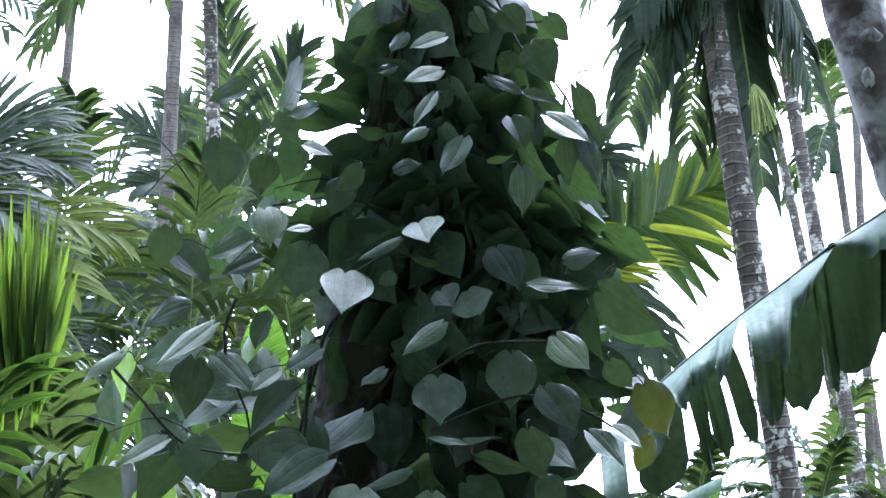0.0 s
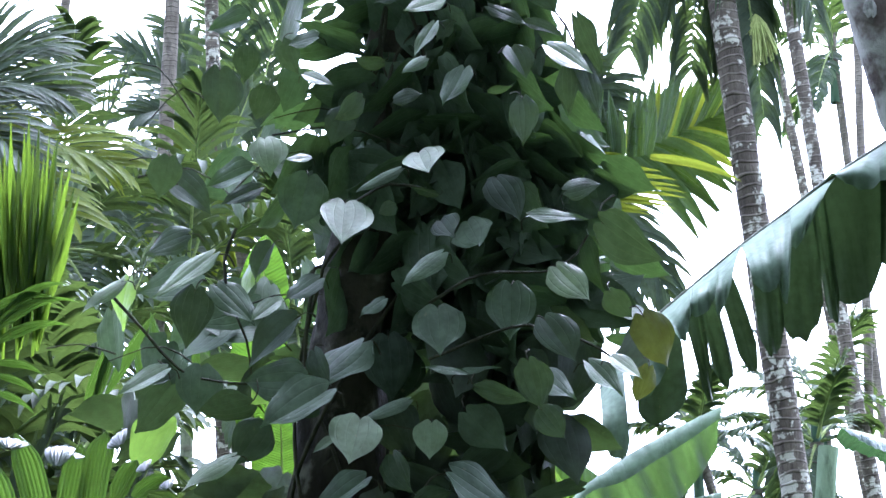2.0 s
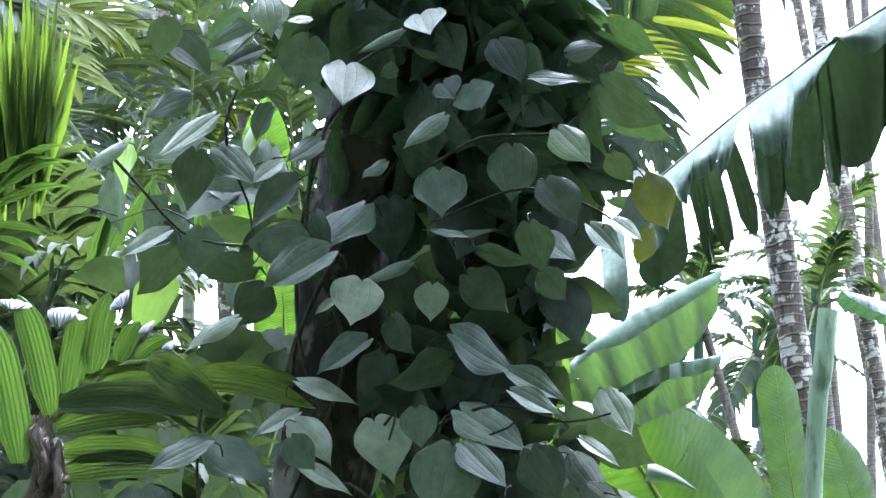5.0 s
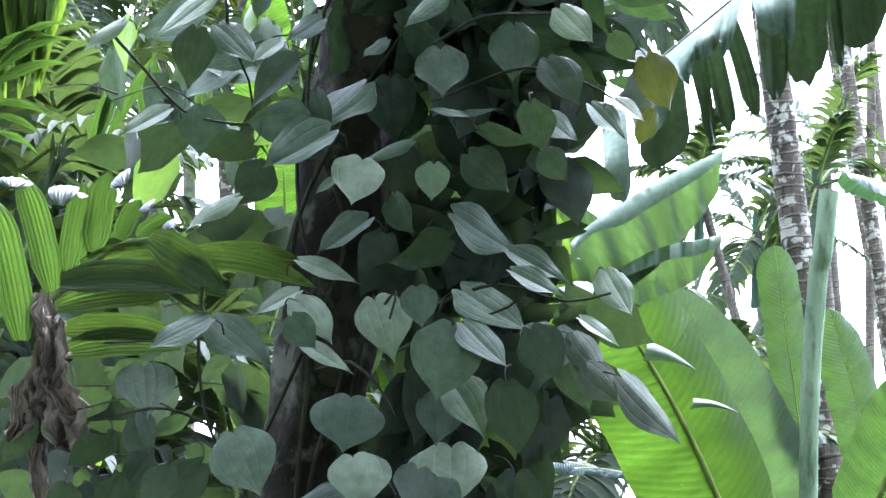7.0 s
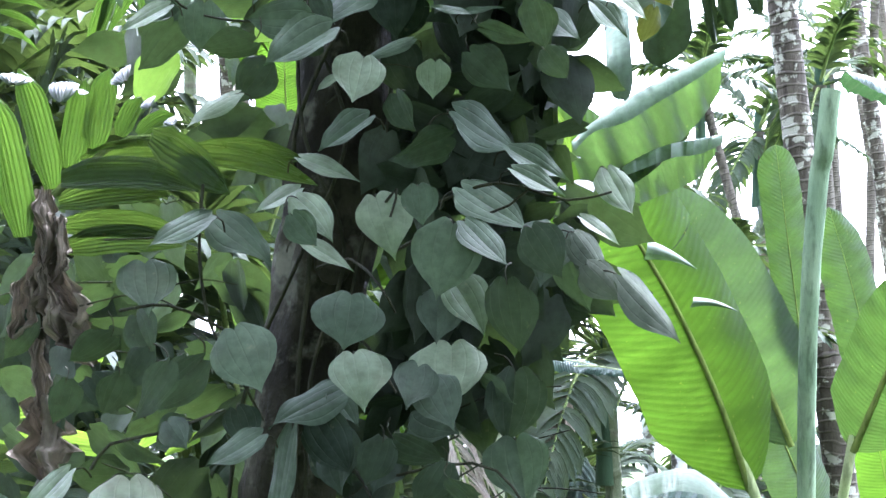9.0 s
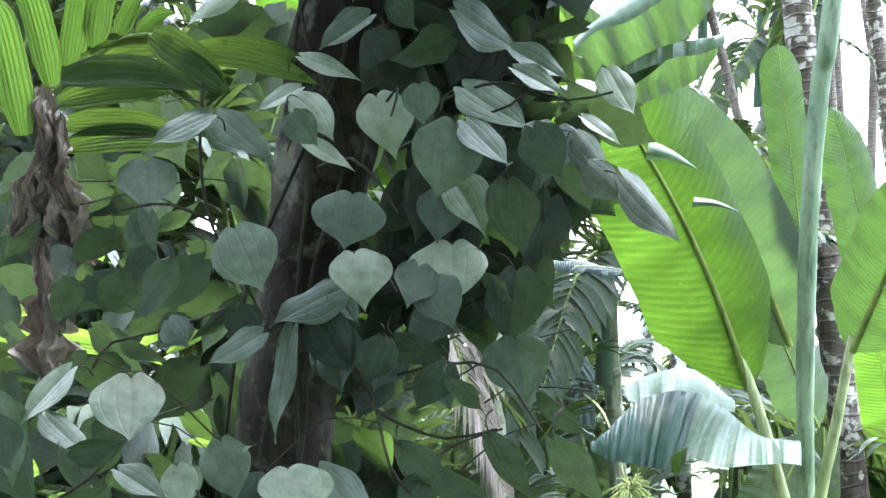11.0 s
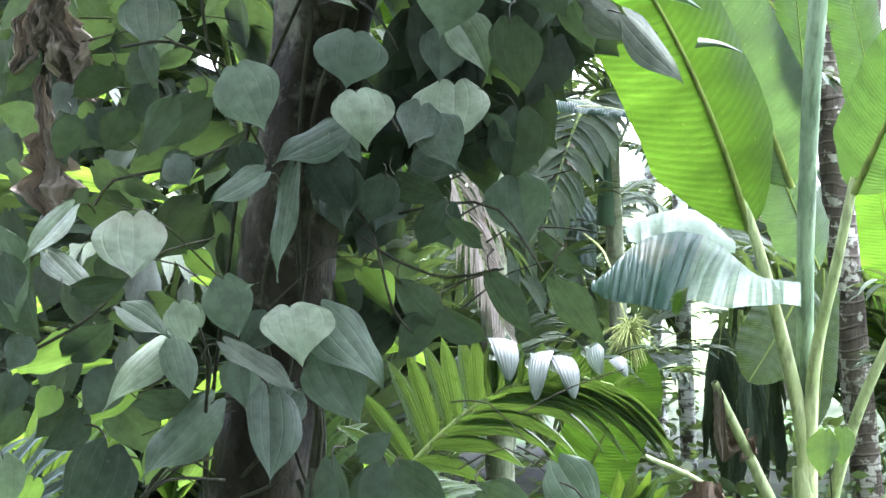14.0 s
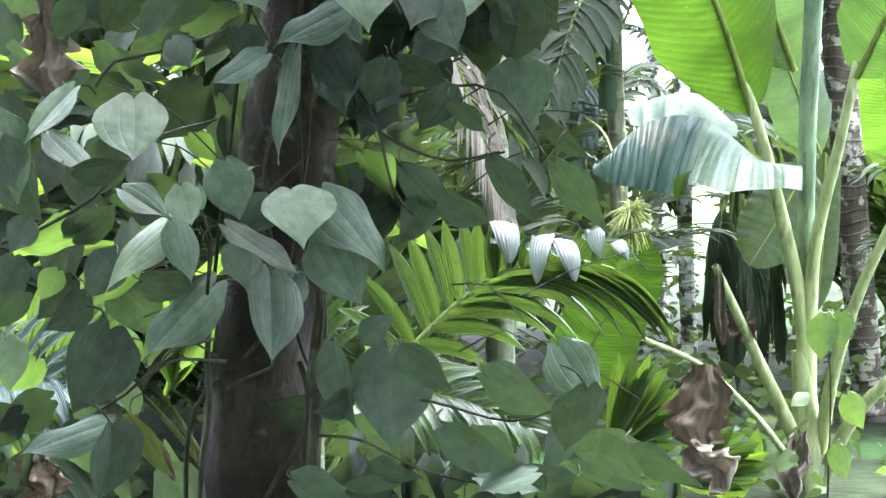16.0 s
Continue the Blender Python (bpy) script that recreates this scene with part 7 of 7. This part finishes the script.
torn_strip(*(0.705, 5.2, 2.778)[::2], *(0.633, 5.2, 2.72)[::2], *(0.699, 5.2, 2.706)[::2], *(0.631, 5.2, 2.661)[::2], BANANA_TORN_LIT, True, 7)
torn_strip(*(0.645, 5.2, 2.73)[::2], *(0.535, 5.2, 2.638)[::2], *(0.637, 5.2, 2.667)[::2], *(0.585, 5.2, 2.587)[::2], BANANA_TORN_LIT, True, 8)
torn_strip(*(0.548, 5.2, 2.648)[::2], *(0.437, 5.2, 2.551)[::2], *(0.567, 5.2, 2.558)[::2], *(0.477, 5.2, 2.455)[::2], BANANA_TORN_LIT, True, 9)
torn_strip(*(0.451, 5.2, 2.564)[::2], *(0.394, 5.2, 2.453)[::2], *(0.463, 5.2, 2.368)[::2], *(0.397, 5.2, 2.342)[::2], BANANA_TORN_LIT, True, 10)
torn_strip(*(1.487, 5.2, 3.316)[::2], *(1.146, 5.2, 3.099)[::2], *(1.467, 5.2, 2.836)[::2], *(1.124, 5.2, 2.715)[::2], BANANA_UNDER_SHADED, False, 11)
torn_strip(*(1.169, 5.2, 3.114)[::2], *(0.986, 5.2, 2.995)[::2], *(1.132, 5.2, 2.72)[::2], *(1.007, 5.2, 2.641)[::2], BANANA_UNDER_SHADED, False, 12)
torn_strip(*(0.99, 5.2, 2.998)[::2], *(0.95, 5.2, 2.968)[::2], *(1.021, 5.2, 2.629)[::2], *(0.986, 5.2, 2.617)[::2], BANANA_UNDER_SHADED, False, 13)
torn_strip(*(0.963, 5.2, 2.977)[::2], *(0.856, 5.2, 2.898)[::2], *(0.977, 5.2, 2.614)[::2], *(0.873, 5.2, 2.556)[::2], BANANA_UNDER_SHADED, False, 14)
torn_strip(*(0.859, 5.2, 2.901)[::2], *(0.784, 5.2, 2.844)[::2], *(0.873, 5.2, 2.558)[::2], *(0.811, 5.2, 2.529)[::2], BANANA_UNDER_SHADED, False, 15)
torn_strip(*(0.726, 5.2, 2.796)[::2], *(0.687, 5.2, 2.763)[::2], *(0.813, 5.2, 2.515)[::2], *(0.763, 5.2, 2.494)[::2], BANANA_UNDER_SHADED, False, 16)
torn_strip(*(0.678, 5.2, 2.757)[::2], *(0.642, 5.2, 2.727)[::2], *(0.745, 5.2, 2.474)[::2], *(0.693, 5.2, 2.454)[::2], BANANA_UNDER_SHADED, False, 17)
torn_strip(*(0.648, 5.2, 2.733)[::2], *(0.6, 5.2, 2.691)[::2], *(0.687, 5.2, 2.445)[::2], *(0.662, 5.2, 2.41)[::2], BANANA_UNDER_SHADED, False, 18)
torn_strip(*(0.594, 5.2, 2.688)[::2], *(0.496, 5.2, 2.6)[::2], *(0.622, 5.2, 2.399)[::2], *(0.486, 5.2, 2.35)[::2], BANANA_UNDER_SHADED, False, 19)


def hanging_blade(parent, ridge, edge, material, out_by, seed, name="leaf_blade", label="", span=0.5, pleat=0.0):
    """A blade that bends over a ridge line and hangs to an edge line; out_by: how far it swings towards the path."""
    top, low = smooth_line(ridge, 0.02), smooth_line(edge, 0.02)
    tall = (top[len(top) // 2] - low[len(low) // 2]).length
    n, cols = 12, 90 if pleat else 36
    rows, uvs = [], []
    for i in range(n + 1):
        v = i / n
        row = []
        for j in range(cols + 1):
            u = j / cols
            p = top[round(u * (len(top) - 1))].lerp(low[round(u * (len(low) - 1))], v)
            swing = out_by * math.sin(0.5 * math.pi * v) + min(1.0, tall / 0.25) ** 2 * (0.012 * v * math.sin(u * 31 + seed) + 0.03 * v * noise.noise(Vector((u * 3, v, seed))))
            swing += pleat * (0.25 + 0.75 * v) * (1.4 * u * (1 - u) + 0.5) * (abs(math.sin(u * 26 + 0.8 * math.sin(u * 9))) + 0.3 * math.sin(u * 91))
            row.append(p + Vector((0, -swing, 0.02 * math.sin(math.pi * v))))
        rows.append(row)
        uvs.append([(0.5 + 0.5 * v, 0.2 + span * j / cols) for j in range(cols + 1)])
    sh_ = Shape()
    sh_.sheet(rows, uvs)
    return part(name, sh_, material, parent, label)


# the waxy leaf that droops below the big one, its upturned outer part whitened by painted sky sheen
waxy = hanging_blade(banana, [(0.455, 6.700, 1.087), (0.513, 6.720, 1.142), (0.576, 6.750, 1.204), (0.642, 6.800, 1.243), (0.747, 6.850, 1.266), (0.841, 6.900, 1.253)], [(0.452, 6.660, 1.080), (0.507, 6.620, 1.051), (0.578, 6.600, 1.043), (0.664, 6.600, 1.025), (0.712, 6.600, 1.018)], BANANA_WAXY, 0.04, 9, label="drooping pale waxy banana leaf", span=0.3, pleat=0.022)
hanging_blade(waxy, [(0.841, 6.900, 1.253), (0.908, 6.920, 1.215), (0.972, 6.920, 1.159), (1.024, 6.920, 1.121), (1.088, 6.920, 1.107), (1.164, 6.920, 1.101)], [(0.712, 6.600, 1.018), (0.754, 6.550, 1.058), (0.784, 6.500, 1.056), (0.838, 6.450, 1.040), (0.902, 6.400, 1.047), (0.980, 6.450, 1.050), (1.047, 6.500, 1.052), (1.103, 6.550, 1.040)], BANANA_PALE_SHEEN, 0.03, 6, "turned_half", "upturned outer half whitened with painted sky sheen", 0.3, 0.008)
hanging_blade(waxy, [(0.689, 6.520, 1.054), (0.717, 6.520, 1.090), (0.753, 6.520, 1.095)], [(0.694, 6.500, 1.024), (0.711, 6.500, 1.012), (0.737, 6.500, 1.056)], BANANA, 0.02, 7, "torn_lip", "small yellow-green torn lip", 0.1)
hanging_blade(banana, [(0.595, 7.300, 1.257), (0.688, 7.300, 1.306), (0.795, 7.300, 1.334), (0.875, 7.300, 1.325), (0.943, 7.300, 1.269), (0.998, 7.300, 1.216)], [(0.597, 7.000, 1.229), (0.662, 7.000, 1.220), (0.764, 7.000, 1.237), (0.841, 7.000, 1.225), (0.893, 7.000, 1.200), (0.951, 7.000, 1.194)], BANANA_PALE_SHEEN, 0.05, 9, label="upper side of a drooping banana leaf, paled by painted sheen")
fold_one = hanging_blade(banana, [(0.360, 6.300, 2.312), (0.417, 6.300, 2.364), (0.517, 6.300, 2.451), (0.622, 6.300, 2.513), (0.745, 6.300, 2.574), (0.850, 6.300, 2.614)], [(0.443, 6.300, 2.138), (0.556, 6.300, 2.207), (0.643, 6.300, 2.268), (0.714, 6.300, 2.346), (0.785, 6.300, 2.424), (0.844, 6.300, 2.512)], BANANA_SHADE, -0.10, 2, label="banana leaf with a folded edge in painted sky sheen")
hanging_blade(fold_one, [(0.360, 6.300, 2.312), (0.417, 6.300, 2.364), (0.517, 6.300, 2.451), (0.622, 6.300, 2.513), (0.745, 6.300, 2.574), (0.850, 6.300, 2.614)], [(0.377, 6.300, 2.291), (0.438, 6.300, 2.350), (0.530, 6.300, 2.378), (0.621, 6.300, 2.434), (0.735, 6.300, 2.503), (0.831, 6.300, 2.570)], BANANA_PALE_SHEEN, 0.10, 3, "folded_edge", "", 0.8)
fold_two = hanging_blade(banana, [(0.518, 6.350, 2.240), (0.562, 6.350, 2.275), (0.641, 6.350, 2.318), (0.745, 6.350, 2.344), (0.845, 6.350, 2.356)], [(0.551, 6.350, 2.144), (0.620, 6.350, 2.170), (0.699, 6.350, 2.203), (0.774, 6.350, 2.239), (0.828, 6.350, 2.309)], BANANA_SHADE, -0.08, 4, label="small banana leaf with a folded edge in painted sky sheen")
hanging_blade(fold_two, [(0.518, 6.350, 2.240), (0.562, 6.350, 2.275), (0.641, 6.350, 2.318), (0.745, 6.350, 2.344), (0.845, 6.350, 2.356)], [(0.535, 6.350, 2.228), (0.570, 6.350, 2.240), (0.675, 6.350, 2.280), (0.762, 6.350, 2.293), (0.832, 6.350, 2.325)], BANANA_PALE_SHEEN, 0.08, 5, "folded_edge", "", 0.8)
banana_leaf(banana, (-0.715, 7.5, 2.758), (-0.666, 7.5, 3.524), (0.02, 0, 0), 0.203, (0.1, -1, 0.1), 0.1, (0, 0), BANANA, 24, 0.008, 0.6)
banana_leaf(banana, (-0.602, 7.5, 2.349), (-0.603, 7.5, 2.845), (0.02, 0, 0), 0.224, (0.1, -1, 0.1), 0.1, (0, 0), BANANA, 25, 0.008, 0.6)



def flap(parent, a, b, c):
    """A three-cornered tatter turned over from a tear, from the side a b to the point c."""
    a, b, c = Vector(a), Vector(b), Vector(c)
    rows, uvs = [], []
    for i in range(9):
        v = i / 8
        low, high = a.lerp(c, v), b.lerp(c, v ** 1.15)
        rows.append([low.lerp(high, j / 6) + Vector((0, -0.035 * math.sin(math.pi * j / 6) * (1 - v), 0.012 * math.sin(3 * v))) for j in range(7)])
        uvs.append([(0.5 + 0.5 * v, 0.2 + 0.1 * j / 6) for j in range(7)])
    sh_ = Shape()
    sh_.sheet(rows, uvs)
    part("torn_flap", sh_, BANANA_PALE_SHEEN, parent, "turned-over leaf edge paled by painted sheen")


flap(big_leaf, (0.620, 6.450, 2.051), (0.604, 6.420, 1.984), (0.773, 6.440, 1.955))
flap(big_leaf, (0.760, 6.450, 1.872), (0.744, 6.420, 1.835), (0.898, 6.440, 1.825))
flap(big_leaf, (0.502, 6.450, 2.153), (0.494, 6.420, 2.109), (0.590, 6.440, 2.082))
flap(big_leaf, (0.432, 6.450, 2.313), (0.418, 6.420, 2.274), (0.470, 6.440, 2.270))

yellow = thing("seedling", ((1.252, 6.75, 0.359)[0], 6.75, 0), "small seedling with pale yellow-green leaves", "seedling")
sh = Shape()
tube(sh, [((1.252, 6.75, 0.359)[0], 6.75, -0.02), (1.252, 6.75, 0.359), (1.237, 6.75, 0.545)], 0.004, 0.002, 6, 0.04)
part("stem", sh, STEM, yellow)
for base, tip, w in [((1.226, 6.75, 0.619), (1.212, 6.7, 0.478), 0.11), ((1.281, 6.75, 0.629), (1.278, 6.7, 0.515), 0.09), ((1.297, 6.7, 0.368), (1.345, 6.65, 0.266), 0.09), ((1.102, 6.6, 0.198), (1.051, 6.55, 0.134), 0.07), ((1.247, 6.6, 0.219), (1.276, 6.55, 0.119), 0.08), ((1.169, 6.7, 0.366), (1.107, 6.65, 0.336), 0.05)]:
    b_, ahead, wide, face, length = blade_frame(base, tip, w, 10)
    ob = new("leaf", LIME_LEAVES[0])
    m = Matrix((wide * w, ahead * length, face * w)).transposed().to_4x4()
    m.translation = b_
    hang(ob, yellow, m)
dry_rag(banana, (0.672, 5.4, 0.645), (0.656, 5.35, 0.423), 0.150, 41, "dry_leaf", "curled brown dead banana leaf", 0.2, DEAD_BROWN)
dry_rag(banana, (0.866, 6.7, 0.786), (0.89, 6.7, 0.529), 0.040, 42, "dry_leaf", "shrivelled brown leaf end")
dry_rag(banana, (0.892, 6.8, 0.609), (1.005, 6.8, 0.536), 0.091, 43, "dry_leaf", "curled brown dead leaf", 0.35, DEAD_BROWN)
dry_rag(banana, (0.622, 5.35, 0.437), (0.728, 5.3, 0.337), 0.116, 44, "dry_leaf", "pale brown dead leaf")
dry_rag(banana, (1.188, 6.9, 0.221), (1.14, 6.8, 0.011), 0.107, 45, "dry_leaf", "pale dry sheath at the stem foot")
dry_rag(banana, (0.507, 9, 1.662), (0.463, 9, 1.371), 0.122, 46, "dry_leaf", "pale dry leaf")

dry_rag(sapling, (-0.720, 3.600, 0.731), (-0.715, 3.600, 0.626), 0.075, 47, "dry_leaf", "rolled rusty brown dead leaf", 0.5, DEAD_BROWN)
dry_rag(sapling, (-0.511, 3.350, 0.836), (-0.442, 3.350, 0.730), 0.022, 48, "dry_leaf", "narrow brown dead leaf", 0.4, DEAD_BROWN)

# mid-height palms that close the garden behind the vine
for k, (x, y, z, l) in enumerate([(-1.55, 6.6, 1.75, 1.2), (-0.75, 7.2, 1.7, 1.2), (-2.0, 8.6, 2.5, 1.4), (-0.2, 8.6, 2.2, 1.3), (0.35, 12.0, 1.2, 1.1), (0.7, 11.2, 1.0, 0.9), (1.75, 12.5, 1.3, 1.1), (-1.15, 6.9, 1.5, 1.1), (-1.35, 7.6, 1.9, 1.1), (-1.35, 5.9, 1.0, 1.1), (-1.75, 7.4, 2.5, 1.3), (-2.3, 10.5, 3.6, 1.5), (-2.15, 11.2, 4.5, 1.5), (-1.55, 12.2, 4.6, 1.4), (-0.95, 12.8, 4.5, 1.3), (-2.3, 8.8, 3.3, 1.2), (-1.45, 7.9, 2.7, 1.1)]):
    areca([(x, y, -0.1), (x + 0.03, y, 0.5 * z), (x, y, z)], 0.045, GREEN_TRUNK, 30 + k, "mid-height areca palm with a feathery crown", 11, l, leaflets=24)

# ---- undergrowth: young palms all round ----
def young_areca(seed, n=7, size=1.3):
    rn = random.Random(seed)
    palm = thing("young_areca_palm", (0, 0, 0), "young areca palm in the undergrowth", "palm", "undergrowth palms")
    for k in range(n):
        a, e = 2.4 * k + rn.random(), radians(rn.uniform(25, 75))
        l = size * rn.uniform(0.8, 1.15)
        tip = Vector((math.cos(a) * math.cos(e), math.sin(a) * math.cos(e), math.sin(e))) * l
        frond(palm, (0, 0, 0), tip, 0.3 * l * math.cos(e), 0.32 * size, 0.035, 20, (0.02, -0.03, 1), (60, 25), 0.7, 0.2, seed=seed * 20 + k, stalk=0.25)
    return palm


kinds = [young_areca(61), young_areca(62, 8, 1.6), young_areca(63, 6, 1.1)]
rn = random.Random(9)
spots = []
for k in range(64):
    y = rn.uniform(6.2, 13)
    x = rn.uniform(-0.27, 0.27) * y
    if x > -0.3 and y < 8.3 or 1.0 < x < 1.95 and y < 9.4 or 0.085 < x / y < 0.14 or abs(x - 0.117 * y) < 0.45 or abs(x - 0.03 * y) < 0.45 and y < 8.6:
        continue
    spots.append((x, y))
for k, (x, y) in enumerate(spots):
    m = pose(x, y, 0.02, 0, 0, rn.uniform(0, 360))
    if k < 3:
        kinds[k].matrix_basis = m
    else:
        copy_thing(kinds[k % 3], m)


def low_herbs():
    """Broad leaves of low plants over the ground, one mesh."""
    rn = random.Random(31)
    sh = Shape()
    for i in range(400):
        y = rn.uniform(4.6, 12.5) if i < 300 else rn.uniform(6.2, 9.0)
        c = Vector((rn.uniform(-0.26, 0.26) * y, y, rn.uniform(0.03, 0.22)))
        tall = 0.7 if i % 3 else 1.0
        if i >= 300:
            y = rn.uniform(6.2, 12.0)
            c = Vector((rn.uniform(0.06, 0.24) * y, y, rn.uniform(0.03, 0.22)))
        for _k in range(6):
            base = c + Vector((rn.gauss(0, 0.08), rn.gauss(0, 0.08), rn.gauss(0, 0.05)))
            a = rn.uniform(0, 6.28)
            tip = base + Vector((math.cos(a), math.sin(a), rn.uniform(-0.8, 0.5))) * 0.1
            size = rn.uniform(0.03, 0.09) * tall
            b_, ahead, wide, face, _l = blade_frame(base, tip, size, rn.uniform(-75, 75))
            rows, uvs = heart_rows(rn, 5, 4, rn.uniform(0, 0.3), rn.uniform(0, 0.2), 0.03, 0.05)
            sh.sheet([[b_ + wide * v.x * size * 0.7 + ahead * v.y * size * 1.4 + face * v.z * size for v in r] for r in rows], uvs)
    herbs = new("low_herbs", sh.mesh("low_herbs", HERB))
    tagged(herbs, "mixed low green herbs and seedlings on the ground", "undergrowth", kind="stuff")


low_herbs()

# ---- unseen palms added beside and behind the path to block skylight ----
rn = random.Random(21)
blocker_kinds = []
for k, (height, l) in enumerate([(3.4, 2.0), (5.0, 2.2), (6.6, 2.3)]):
    blocker_kinds.append(areca([(0, 0, -0.1), (0.03, 0, 0.5 * height), (0, 0, height)], 0.06, ARECA_TRUNK, 70 + k, "unseen areca palm added to block skylight", 13, l, leaflets=30))
places = []
for k in range(60):
    a = radians(rn.uniform(55, 305))
    d = rn.uniform(3.2, 7.5)
    places.append((d * math.sin(a), d * math.cos(a)))
for k, (x, y) in enumerate(places):
    m = pose(x, y, 0, 0, 0, rn.uniform(0, 360))
    if k < 3:
        blocker_kinds[k].matrix_basis = m
    else:
        copy_thing(blocker_kinds[k % 3], m)
# low unseen palms that cut the light from the path side
for k in range(26):
    a = radians(rn.uniform(50, 310))
    d = rn.uniform(2.6, 6.0)
    copy_thing(kinds[k % 3], pose(d * math.sin(a), d * math.cos(a), 0.02, 0, 0, rn.uniform(0, 360)))
# unseen crowns added overhead to darken the vine's front
for k, (x, y) in enumerate([(-1.7, 1.3), (1.7, 1.1), (0.9, -0.8), (-0.9, -0.9), (-2.1, 2.6), (2.2, 2.5), (0.1, -2.2)]):
    copy_thing(blocker_kinds[2 - k % 2], pose(x, y, 0, 0, 0, 53 * k))
